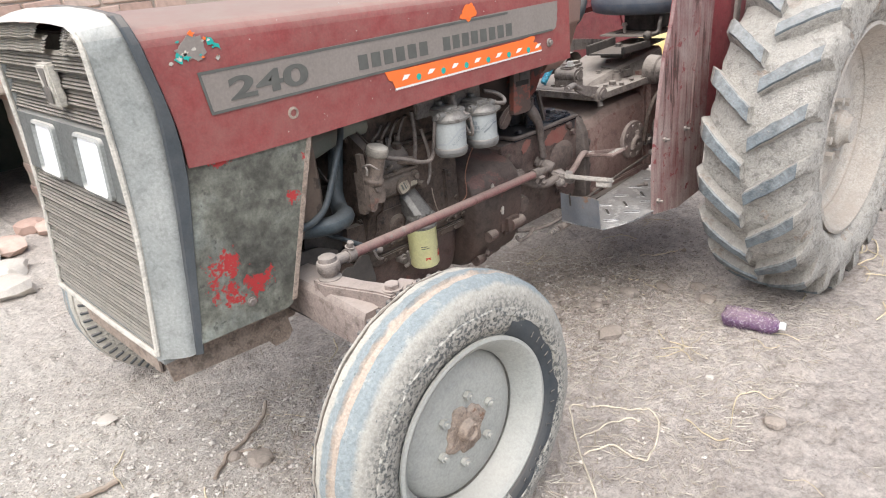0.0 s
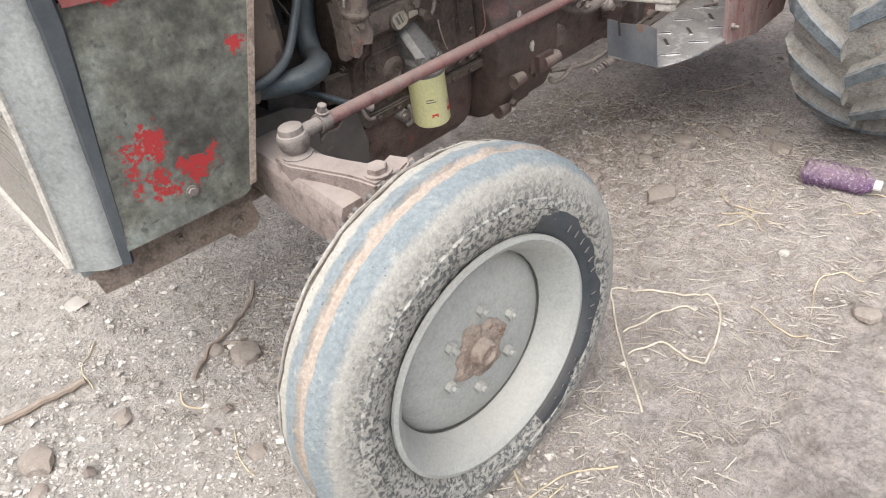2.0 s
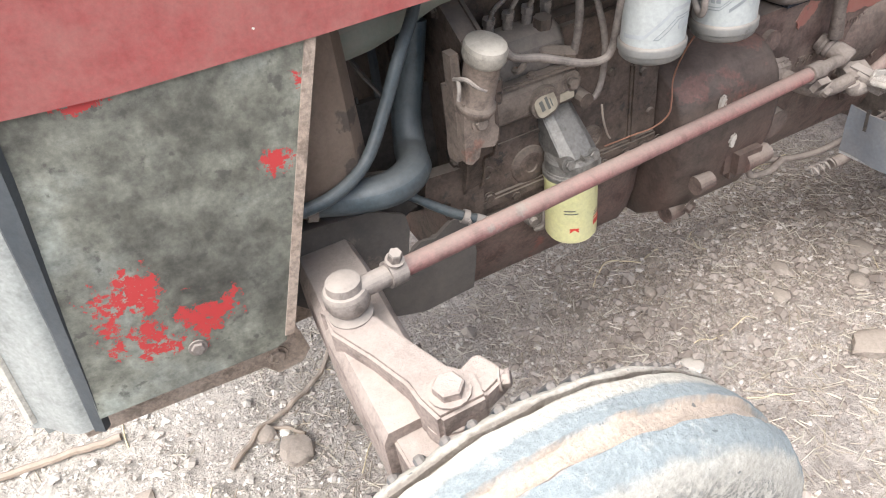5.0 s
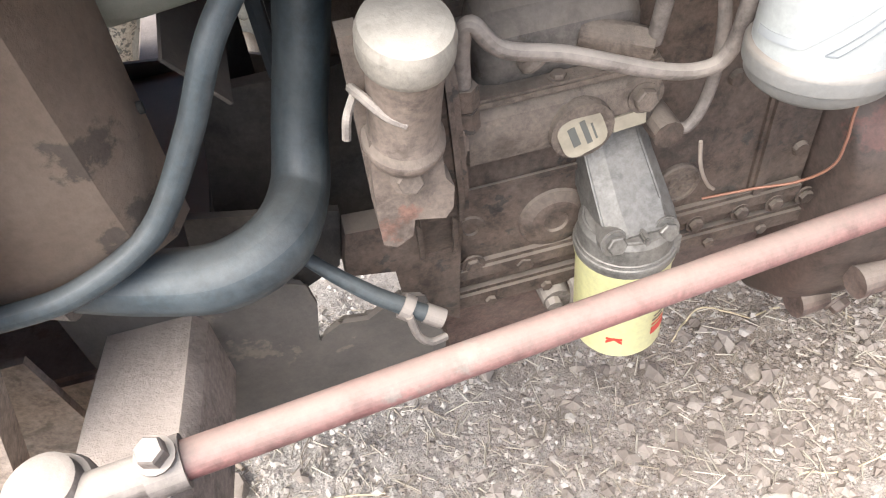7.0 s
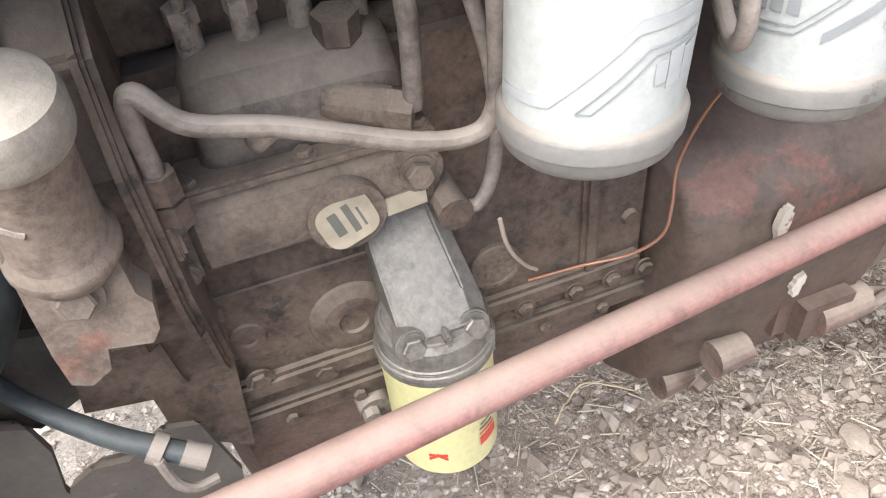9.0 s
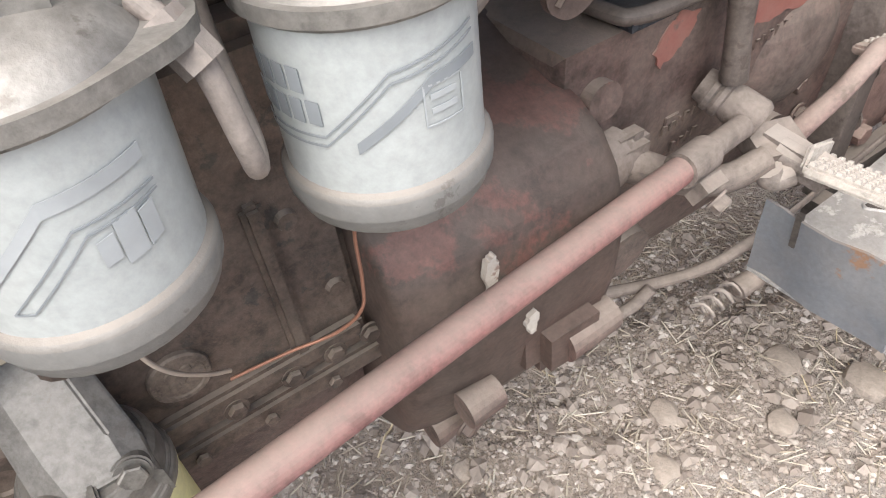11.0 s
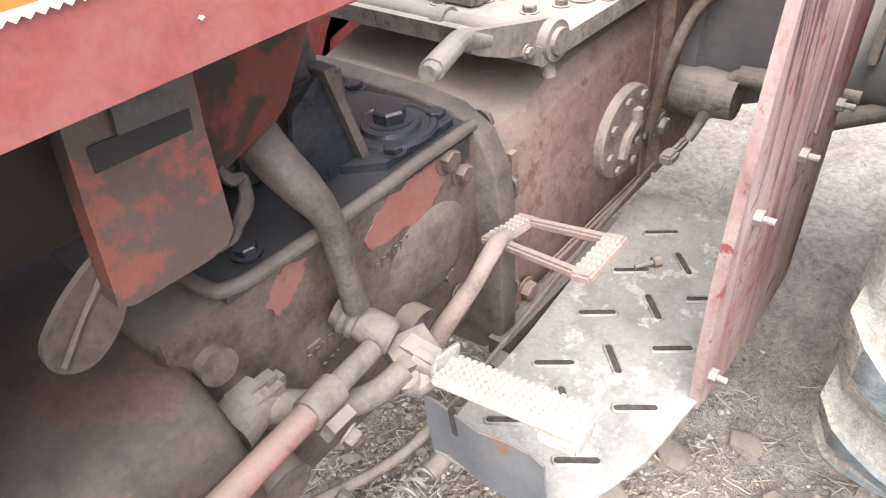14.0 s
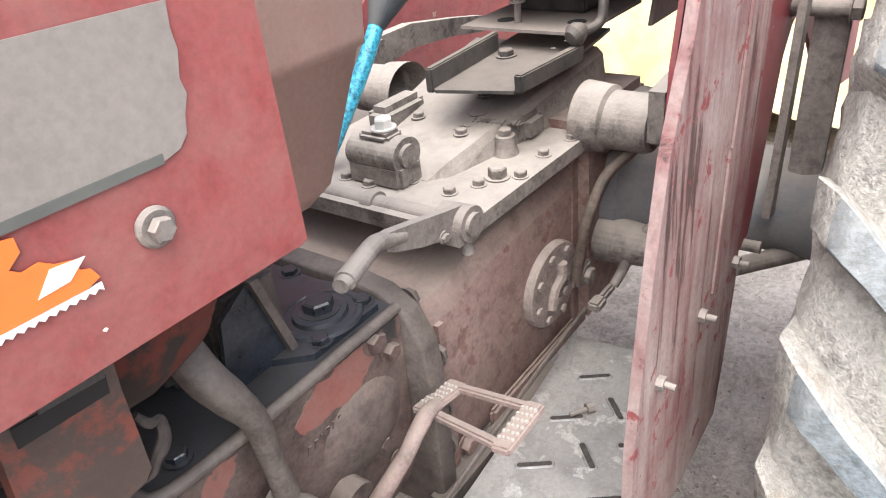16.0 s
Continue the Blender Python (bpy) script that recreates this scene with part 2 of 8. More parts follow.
def part(name, bm, material, parent=None, label="", sharp=38, bevel=0.0):
    """Links a bmesh as one mesh object, smooth-shaded with sharp edges past the angle."""
    if bevel:
        ed = [e for e in bm.edges if len(e.link_faces) == 2 and e.calc_face_angle(0) > radians(35)]
        bmesh.ops.bevel(bm, geom=ed, offset=bevel, segments=2, affect="EDGES", clamp_overlap=True)
    own = parent is not None and parent.parent is None and len(PENDING) > 1
    if not own:
        for b in PENDING:
            bolt_head(bm, *b)
        PENDING.clear()
    bmesh.ops.recalc_face_normals(bm, faces=bm.faces)
    me = bpy.data.meshes.new(name)
    bm.to_mesh(me)
    bm.free()
    for mt in material if isinstance(material, (list, tuple)) else [material]:
        me.materials.append(mt)
    me.polygons.foreach_set("use_smooth", [True] * len(me.polygons))
    me.set_sharp_from_angle(angle=radians(sharp))
    ob = new(name, me)
    if parent:
        ob.parent = parent
    if label:
        ob["label"] = label
    first = material[0] if isinstance(material, (list, tuple)) else material
    for p, d, r, h, washer in PENDING:
        key = (round(r, 4), round(h, 4), washer, first.name)
        if key not in BOLTS:
            b2 = bmesh.new()
            bolt_head(b2, Vector((0, 0, 0)), Vector((0, 0, 1)), r, h, washer)
            bmesh.ops.recalc_face_normals(b2, faces=b2.faces)
            BOLTS[key] = bpy.data.meshes.new("bolt")
            b2.to_mesh(BOLTS[key])
            b2.free()
            BOLTS[key].materials.append(first)
        bolt = new("bolt", BOLTS[key])
        bolt.parent = ob
        bolt.matrix_basis = Matrix.Translation(p) @ d.to_track_quat("Z", "Y").to_matrix().to_4x4() @ pose(0, 0, 0, 0, 0, (p.x * 977 + p.z * 531) % 60)
    PENDING.clear()
    return ob


def BM():
    return bmesh.new()


def box(bm, c, s, rot=(0, 0, 0), mat=0):
    m = pose(*c, *rot) @ Matrix.Diagonal((*s, 1))
    r = bmesh.ops.create_cube(bm, size=1, matrix=m)
    for f in {f for v in r["verts"] for f in v.link_faces}:
        f.material_index = mat
    return bm


def axis_frame(p0, p1):
    p0, p1 = Vector(p0), Vector(p1)
    z = (p1 - p0).normalized()
    x = z.orthogonal().normalized()
    return p0, x, z.cross(x), z


def cyl(bm, p0, p1, r0, r1=None, seg=20, mat=0, caps=True):
    r1 = r0 if r1 is None else r1
    o, x, y, z = axis_frame(p0, p1)
    p1 = Vector(p1)
    rings = []
    for p, r in ((o, r0), (p1, r1)):
        rings.append([bm.verts.new(p + r * (math.cos(a) * x + math.sin(a) * y)) for a in (2 * math.pi * k / seg for k in range(seg))])
    fs = [bm.faces.new((rings[0][k], rings[0][(k + 1) % seg], rings[1][(k + 1) % seg], rings[1][k])) for k in range(seg)]
    if caps:
        fs += [bm.faces.new(rings[0]), bm.faces.new(rings[1])]
    for f in fs:
        f.material_index = mat
    return bm


def lathe(bm, p0, p1, profile, seg=40, mats=None, closed=False):
    """profile: (distance along p0->p1 in metres, radius); turned about that axis."""
    o, x, y, z = axis_frame(p0, p1)
    rings = []
    for d, r in profile:
        if r < 1e-5:
            rings.append([bm.verts.new(o + d * z)])
        else:
            rings.append([bm.verts.new(o + d * z + r * (math.cos(a) * x + math.sin(a) * y)) for a in (2 * math.pi * k / seg for k in range(seg))])
    pairs = list(zip(rings, rings[1:])) + ([(rings[-1], rings[0])] if closed else [])
    for i, (a, b) in enumerate(pairs):
        for k in range(seg):
            k2 = (k + 1) % seg
            vs = [a[0], b[k2], b[k]] if len(a) == 1 else [a[k], a[k2], b[0]] if len(b) == 1 else [a[k], a[k2], b[k2], b[k]]
            if len(a) == 1 and len(b) == 1:
                continue
            f = bm.faces.new(vs)
            if mats:
                f.material_index = mats[i]
    return bm


def spline(pts, n=8):
    """A smooth line through the points."""
    P = [Vector(p) for p in pts]
    P = [2 * P[0] - P[1]] + P + [2 * P[-1] - P[-2]]
    out = []
    for i in range(1, len(P) - 2):
        a, b, c, d = P[i - 1 : i + 3]
        for k in range(n):
            t = k / n
            out.append(0.5 * (2 * b + (c - a) * t + (2 * a - 5 * b + 4 * c - d) * t * t + (3 * b - a - 3 * c + d) * t ** 3))
    return out + [P[-2]]


def tube(bm, pts, r, seg=12, n=8, mat=0, smooth=True):
    """A pipe along a smooth line; r: one radius or one for each of the points."""
    line = spline(pts, n) if smooth else [Vector(p) for p in pts]
    rs = [r] * len(line) if isinstance(r, (int, float)) else [float(v) for v in np.interp(np.linspace(0, len(pts) - 1, len(line)), range(len(pts)), r)]
    up = None
    rings = []
    for i, p in enumerate(line):
        t = (line[min(i + 1, len(line) - 1)] - line[max(i - 1, 0)]).normalized()
        up = t.orthogonal().normalized() if up is None else (up - t * up.dot(t)).normalized()
        s = t.cross(up)
        rings.append([bm.verts.new(p + rs[i] * (math.cos(a) * up + math.sin(a) * s)) for a in (2 * math.pi * k / seg for k in range(seg))])
    for a, b in zip(rings, rings[1:]):
        for k in range(seg):
            bm.faces.new((a[k], a[(k + 1) % seg], b[(k + 1) % seg], b[k])).material_index = mat
    bm.faces.new(rings[0]).material_index = mat
    bm.faces.new(rings[-1]).material_index = mat
    return bm


def prism(bm, outline, a, b, axis="y", mat=0):
    """An outline in the two other axes, drawn out from a to b along the axis."""
    def place(u, v, w):
        return {"x": (w, u, v), "y": (u, w, v), "z": (u, v, w)}[axis]
    lo = [bm.verts.new(place(u, v, a)) for u, v in outline]
    hi = [bm.verts.new(place(u, v, b)) for u, v in outline]
    n = len(outline)
    fs = [bm.faces.new(lo), bm.faces.new(hi)] + [bm.faces.new((lo[k], lo[(k + 1) % n], hi[(k + 1) % n], hi[k])) for k in range(n)]
    for f in fs:
        f.material_index = mat
    return bm


def loft(bm, sections, closed=True, caps=True):
    rings = [[bm.verts.new(p) for p in s] for s in sections]
    n = len(rings[0])
    for a, b in zip(rings, rings[1:]):
        for k in range(n if closed else n - 1):
            bm.faces.new((a[k], a[(k + 1) % n], b[(k + 1) % n], b[k]))
    if caps and closed:
        bm.faces.new(rings[0]), bm.faces.new(rings[-1])
    return bm


def hexbolt(bm, p, direction, r=0.011, h=0.009, washer=True):
    """A bolt head, made when its part is linked: an object of its own under the part, or joined where the part is itself a sub-part."""
    PENDING.append((Vector(p), Vector(direction).normalized(), r, h, washer))
    return bm


def bolt_head(bm, p, d, r, h, washer):
    if washer:
        cyl(bm, p, p + d * 0.0025, r * 1.35, seg=16)
    cyl(bm, p + d * 0.002, p + d * (h * 0.86), r, seg=6)
    cyl(bm, p + d * (h * 0.86), p + d * h, r, r * 0.86, seg=6)


def rbox(bm, c, s, r=0.01, rot=(0, 0, 0)):
    b2 = BM()
    box(b2, c, s, rot)
    bmesh.ops.bevel(b2, geom=list(b2.edges), offset=r, segments=2, affect="EDGES")
    me = bpy.data.meshes.new("tmp")
    b2.to_mesh(me)
    b2.free()
    bm.from_mesh(me)
    bpy.data.meshes.remove(me)
    return bm


def empty(name, at=(0, 0, 0), parent=None):
    e = new(name)
    e.location = at
    if parent:
        e.parent = parent
    return e


YC = 0.05          # tractor's centre line
#==GROUND==
# ---- ground ----
TABLES = {k: np.random.RandomState(k).rand(256, 256) for k in (1, 2, 3, 4)}


def value_noise(x, y, seed):
    tab = TABLES[seed]
    xi, yi = np.floor(x).astype(int), np.floor(y).astype(int)
    fx, fy = x - xi, y - yi
    fx, fy = fx * fx * (3 - 2 * fx), fy * fy * (3 - 2 * fy)
    a, b = tab[xi % 256, yi % 256], tab[(xi + 1) % 256, yi % 256]
    c, d = tab[xi % 256, (yi + 1) % 256], tab[(xi + 1) % 256, (yi + 1) % 256]
    return (a * (1 - fx) + b * fx) * (1 - fy) + (c * (1 - fx) + d * fx) * fy


def ground_z(x, y):
    x, y = np.asarray(x, float), np.asarray(y, float)
    near = np.clip(1.6 - np.hypot(x - 0.7, y) / 5.0, 0, 1)
    z = (value_noise(x * 1.3, y * 1.3, 1) - 0.5) * 0.03 + (value_noise(x * 5, y * 5, 2) - 0.5) * 0.018
    z += (value_noise(x * 17, y * 17, 3) - 0.5) * 0.014 + (value_noise(x * 40, y * 40, 4) - 0.5) * 0.012
    lump = np.clip(value_noise(x * 26 + 7, y * 26 + 3, 2) * value_noise(x * 5 + 2, y * 5, 4) - 0.36, 0, 1)
    z += lump * 0.055
    heap = 0.07 * np.exp(-(((x - 0.95) / 0.48) ** 2) - ((y + 0.10) / 0.20) ** 2) * (0.55 + 0.9 * value_noise(x * 7, y * 7, 3) * value_noise(x * 23, y * 23, 4))
    # the yard falls away gently towards the rear wheels
    u = np.clip((x - 1.1) / 0.75, 0, 1)
    return z * near + heap - 0.06 * u * u * (3 - 2 * u)


def ground_sheet():
    xs = np.concatenate([[-300, -80, -30, -12, -6, -3.5], np.arange(-2.2, 3.0, 0.0125), [4.2, 5, 6.5, 9, 14, 30, 80, 300]])
    ys = np.concatenate([[-300, -80, -30, -12, -6, -3.5, -2.4], np.arange(-1.7, 1.2, 0.0125), np.arange(1.22, 2.2, 0.04), [2.4, 2.7, 3, 3.4, 4, 5, 8, 14, 30, 80, 300]])
    X, Y = np.meshgrid(xs, ys)
    Z = ground_z(X, Y)
    v = np.stack([X, Y, Z], -1).reshape(-1, 3)
    nx, ny = len(xs), len(ys)
    i = np.arange(nx * ny).reshape(ny, nx)
    f = np.stack([i[:-1, :-1], i[:-1, 1:], i[1:, 1:], i[1:, :-1]], -1).reshape(-1, 4)
    me = bpy.data.meshes.new("ground")
    me.from_pydata(v.tolist(), [], f.tolist())
    me.polygons.foreach_set("use_smooth", [True] * len(me.polygons))
    m, nt, co, b = base_mat("dry_dusty_earth")
    big = noise_tex(nt, co, 1.6, 5, 0.6)
    col = ramp(nt, big, [(0.35, (0.435, 0.38, 0.337)), (0.65, (0.54, 0.48, 0.432))])
    fine = noise_tex(nt, co, 60, 8, 0.75)
    col = mix(nt, 0.85, col, ramp(nt, fine, [(0.32, (0.55, 0.53, 0.51)), (0.48, (0.96, 0.955, 0.95)), (0.66, (1.32, 1.32, 1.32))]), "MULTIPLY")
    mid = noise_tex(nt, co, 13, 7, 0.72)
    col = mix(nt, 0.8, col, ramp(nt, mid, [(0.36, (0.72, 0.70, 0.68)), (0.5, (1, 1, 1)), (0.64, (1.2, 1.2, 1.19))]), "MULTIPLY")
    # paler dust before the grille
    sep0 = nt.nodes.new("ShaderNodeSeparateXYZ")
    nt.links.new(co, sep0.inputs[0])
    fx = math_node(nt, "ADD", sep0.outputs[0], math_node(nt, "MULTIPLY", noise_tex(nt, co, 2.5, 6), 0.9))
    fx = math_node(nt, "MULTIPLY_ADD", fx, 0.5, 0.5)
    col = mix(nt, ramp(nt, fx, [(0.45, (0.75, 0.75, 0.75)), (0.85, (0, 0, 0))]), col, mix(nt, 0.8, (0.60, 0.555, 0.49), ramp(nt, fine, [(0.32, (0.5, 0.49, 0.47)), (0.5, (0.97, 0.97, 0.97)), (0.68, (1.3, 1.3, 1.3))]), "MULTIPLY"))
    # dark crumbly soil dug up under the machine, with some shade painted into it
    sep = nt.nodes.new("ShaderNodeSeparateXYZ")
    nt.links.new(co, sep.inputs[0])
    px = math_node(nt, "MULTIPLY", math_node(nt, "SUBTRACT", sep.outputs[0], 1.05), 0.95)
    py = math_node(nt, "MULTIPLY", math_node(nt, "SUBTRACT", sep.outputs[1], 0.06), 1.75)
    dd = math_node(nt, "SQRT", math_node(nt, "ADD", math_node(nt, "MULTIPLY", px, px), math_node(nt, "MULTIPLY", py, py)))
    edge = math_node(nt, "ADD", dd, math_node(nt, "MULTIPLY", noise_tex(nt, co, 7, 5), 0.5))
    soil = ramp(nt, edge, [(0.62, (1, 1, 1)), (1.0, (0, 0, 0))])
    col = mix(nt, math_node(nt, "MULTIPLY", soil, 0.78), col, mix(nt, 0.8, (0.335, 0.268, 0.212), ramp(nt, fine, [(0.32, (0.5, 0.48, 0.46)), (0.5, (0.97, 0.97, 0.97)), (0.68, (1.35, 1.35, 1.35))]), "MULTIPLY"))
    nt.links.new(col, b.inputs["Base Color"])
    b.inputs["Roughness"].default_value = 0.97
    h = math_node(nt, "MULTIPLY_ADD", noise_tex(nt, co, 25, 8, 0.7), 1.5, fine)
    bump(nt, b, h, 1.0, 0.018)
    me.materials.append(m)
    return tagged(new("ground", me), "dry dusty earth yard with loose clods and straw", "ground", kind="structure")


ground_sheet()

# ---- tractor ----
tractor = empty("tractor", (0, 0, 0))
tagged(tractor, "old dusty red farm tractor with worn paint and grey grille", "tractor")

# front lines of the bodywork: forward lean of the grille, and the two edges of the rubber seal, by height
def by_height(z, table):
    return float(np.interp(z, [a for a, b in table], [b for a, b in table]))


def lean(z):
    return by_height(z, [(0.58, -0.418), (0.75, -0.400), (0.91, -0.387), (1.03, -0.379), (1.13, -0.379), (1.20, -0.388), (1.30, -0.396)])


def seal_front(z):
    return by_height(z, [(0.60, -0.372), (0.75, -0.352), (0.87, -0.339), (0.95, -0.331), (1.06, -0.327), (1.12, -0.326), (1.20, -0.340), (1.26, -0.350)])


def seal_back(z):
    return by_height(z, [(0.60, -0.352), (0.64, -0.345), (0.75, -0.330), (0.87, -0.312), (0.95, -0.300), (1.0, -0.296), (1.06, -0.297), (1.12, -0.305), (1.20, -0.320), (1.26, -0.332)])


# bonnet: side walls, rounded shoulders, top
def bonnet():
    bm = BM()
    def section(x, zb, zt):
        w = 0.35
        pts = [(-w, zb)] + [(-w, zb + (zt - 0.04 - zb) * k / 6) for k in range(1, 7)] + [(-w + 0.035 * (1 - math.cos(a)), zt - 0.04 + 0.035 * math.sin(a)) for a in (0.4, 0.8, 1.2, 1.57)]
        pts += [(-0.15, zt + 0.012), (0, zt + 0.018)]
        full = pts + [(-u, v) for u, v in reversed(pts[:-1])]
        return [(seal_back(v) + x + 1 if x < -0.9 else x, YC + u, v) for u, v in full]
    xs = [(-1.002, 0.992, 1.270), (-0.98, 0.99, 1.270), (-0.2, 0.984, 1.266), (0.0, 0.981, 1.258), (0.5, 0.984, 1.24), (0.985, 0.981, 1.222), (0.99, 0.983, 1.222)]
    loft(bm, [section(*s) for s in xs], closed=False, caps=False)
    bmesh.ops.recalc_face_normals(bm, faces=bm.faces)
    bmesh.ops.solidify(bm, geom=list(bm.faces), thickness=0.004)
    return part("bonnet", bm, HOOD_RED, tractor, "faded red sheet-metal bonnet", sharp=50)


bonnet_ob = bonnet()

# grille shell: one band swept up the near side, over the brow and down the far side
def shell():
    bm = BM()
    path = [(-0.192, z, -0.2325, z) for z in (0.60, 0.68, 0.76, 0.84, 0.91, 0.97, 1.03, 1.08, 1.13, 1.17, 1.21)]
    path += [(-0.190, 1.235, -0.232, 1.238), (-0.180, 1.252, -0.223, 1.260), (-0.160, 1.262, -0.197, 1.277), (-0.10, 1.267, -0.13, 1.286), (0.0, 1.270, -0.05, 1.292)]
    path = path + [(2 * YC - a, b, 2 * YC - c, d) for a, b, c, d in reversed(path)]
    rows = []
    for yi, zi, yo, zo in path:
        xi, xo = lean(zi), seal_front(zo) + 0.004
        row = []
        for f, x in ((0.0, xi + 0.012), (0.0, xi), (0.10, xi - 0.007), (0.26, xi + 0.006), (0.80, xo - 0.018), (0.94, xo - 0.008), (1.0, xo), (0.97, xo + 0.012)):
            row.append((x, yi + (yo - yi) * f, zi + (zo - zi) * f))
        rows.append(row)
    loft(bm, rows, closed=False, caps=False)
    box(bm, (-0.398, YC, 0.602), (0.03, 0.50, 0.03))
    bmesh.ops.recalc_face_normals(bm, faces=bm.faces)
    return part("grille_shell", bm, SHELL_GREY, tractor, "grey painted grille surround, chalky on top", sharp=40)


shell_ob = shell()
# grille: each louvre is a folded strip with fine ribs
def louvre(z0, h, y0, y1, ragged=False):
    bm = BM()
    prof = []
    n = 5
    for k in range(n):
        u = k / n
        x = lean(z0) + 0.008 - 0.012 * (1 - u)
        z = z0 + h * u * 0.97
        prof += [(x, z), (x - 0.0026, z + h * 0.97 / n * 0.4), (x - 0.0026, z + h * 0.97 / n * 0.6)]
    prof += [(lean(z0) + 0.006, z0 + h * 0.97), (lean(z0) + 0.012, z0 + h * 1.12)]
    rows = []
    for j in range(9):
        y = y0 + (y1 - y0) * j / 8
        s = 0.0013 * math.sin(j * 2.1 + z0 * 40) if ragged else 0.0
        rows.append([(x + s, y, z + s) for x, z in prof])
    loft(bm, rows, closed=False, caps=False)
    bmesh.ops.solidify(bm, geom=list(bm.faces), thickness=0.0015)
    return part("louvre", bm, GRILLE_GREY, shell_ob, sharp=25)


for k in range(8):
    louvre(0.630 + k * 0.037, 0.037, -0.193, 0.292)
for k in range(4):
    louvre(1.075 + k * 0.034, 0.034, -0.193, 0.292)
louvre(1.211, 0.030, -0.02, 0.292, True)
louvre(1.240, 0.024, 0.0, 0.285, True)
louvre(1.211, 0.028, -0.193, -0.09, True)
louvre(1.238, 0.022, -0.185, -0.12, True)

bm = BM()
box(bm, (-0.27, YC, 0.93), (0.10, 0.50, 0.62))
part("radiator", bm, BLACK_STEEL, tractor, bevel=0.006)

# lamp panel with two square lamps
bm = BM()
rows = []
for z, dx in ((0.926, 0.004), (0.932, -0.008), (1.066, -0.008), (1.074, 0.004)):
    rows.append([(lean(z) + dx, y, z) for y in (-0.193, -0.05, 0.05, 0.15, 0.292)])
loft(bm, rows, closed=False, caps=False)
bmesh.ops.solidify(bm, geom=list(bm.faces), thickness=0.003)
lamp_panel = part("lamp_panel", bm, SHELL_GREY, tractor)
GLASS = bpy.data.materials.new("sky_white_lamp_glass")
GLASS.use_nodes = True
g = GLASS.node_tree.nodes["Principled BSDF"]
# near-white base colour paints the sky's reflection into the glass
g.inputs["Base Color"].default_value = (0.95, 0.96, 0.97, 1)
g.inputs["Roughness"].default_value = 0.12
g.inputs["Transmission Weight"].default_value = 0.0


def rounded_rect(w, h, r, n=5):
    pts = []
    for cx, cy, a0 in ((w - r, h - r, 0), (-w + r, h - r, 90), (-w + r, -h + r, 180), (w - r, -h + r, 270)):
        pts += [(cx + r * math.cos(radians(a0 + 90 * k / n)), cy + r * math.sin(radians(a0 + 90 * k / n))) for k in range(n + 1)]
    return pts


for yc, w in ((-0.092, 0.062), (0.135, 0.060)):
    zc = 0.995
    x0 = lean(zc) - 0.009
    bm = BM()
    ring = rounded_rect(w, 0.062, 0.012)
    loft(bm, [[(x0 + dx + 0.055 * v, yc + u * s, zc + v * s) for u, v in ring] for s, dx in ((1.0, 0.004), (1.0, -0.008), (0.90, -0.011), (0.88, -0.002))], caps=False)
    lamp = part("headlamp", bm, SHELL_GREY, lamp_panel, "square headlamp with a grey bezel")
    bm = BM()
    loft(bm, [[(x0 + dx + 0.055 * v, yc + u * s, zc + v * s) for u, v in ring] for s, dx in ((0.89, -0.003), (0.6, -0.006), (0.05, -0.008))])
    part("headlamp_lens", bm, GLASS, lamp_panel, "ribbed headlamp glass, its bright sky reflection painted white")

# badge block on the grille, and grille rim
bm = BM()
rbox(bm, (lean(1.15) - 0.012, -0.005, 1.15), (0.02, 0.055, 0.088), 0.004, (0, -3, 0))
part("badge_block", bm, GRILLE_GREY, shell_ob, "plain raised metal badge block")
bm = BM()
prism(bm, [(-0.02, 1.115), (0.006, 1.115), (0.012, 1.145), (-0.004, 1.15), (0.012, 1.185), (-0.022, 1.185), (-0.014, 1.15), (-0.022, 1.14)], lean(1.15) - 0.0245, lean(1.15) - 0.022, "x")
part("badge_emblem", bm, ALU, shell_ob, "bright worn emblem shape")
bm = BM()
for y in (-0.196, 0.296):
    tube(bm, [(lean(0.612) - 0.004, y, 0.612), (lean(0.9) - 0.004, y, 0.9), (lean(1.2) - 0.004, y, 1.2), (lean(1.24) - 0.003, y + (0.012 if y < 0 else -0.012), 1.252)], 0.006, 8)
tube(bm, [(lean(0.612) - 0.004, -0.196, 0.612), (lean(0.612) - 0.004, 0.05, 0.608), (lean(0.612) - 0.004, 0.296, 0.612)], 0.007, 8)
part("grille_rim", bm, GRILLE_GREY, shell_ob, "chipped grille rim")

# rubber seal between shell and bonnet
bm = BM()
for s in (1, -1):
    rows = []
    for y, z in ((-0.279, 0.598), (-0.282, 0.68), (-0.284, 0.76), (-0.287, 0.84), (-0.290, 0.91), (-0.293, 0.97), (-0.296, 1.03), (-0.297, 1.08), (-0.298, 1.13), (-0.298, 1.18), (-0.298, 1.225), (-0.288, 1.256), (-0.264, 1.276), (-0.1, 1.292), (0.05, 1.297)):
        yy = y if s == 1 else 2 * YC - y
        a, b = seal_front(z), seal_back(z)
        rows.append([(a, yy + 0.008 * s, z), (a + 0.003, yy - 0.001 * s, z + 0.002), (b - 0.006, yy - 0.009 * s, z + 0.002), (b, yy + 0.002 * s, z)])
    loft(bm, rows)
part("seal_strip", bm, RUBBER, tractor, "dark rubber sealing strip behind the grille surround")

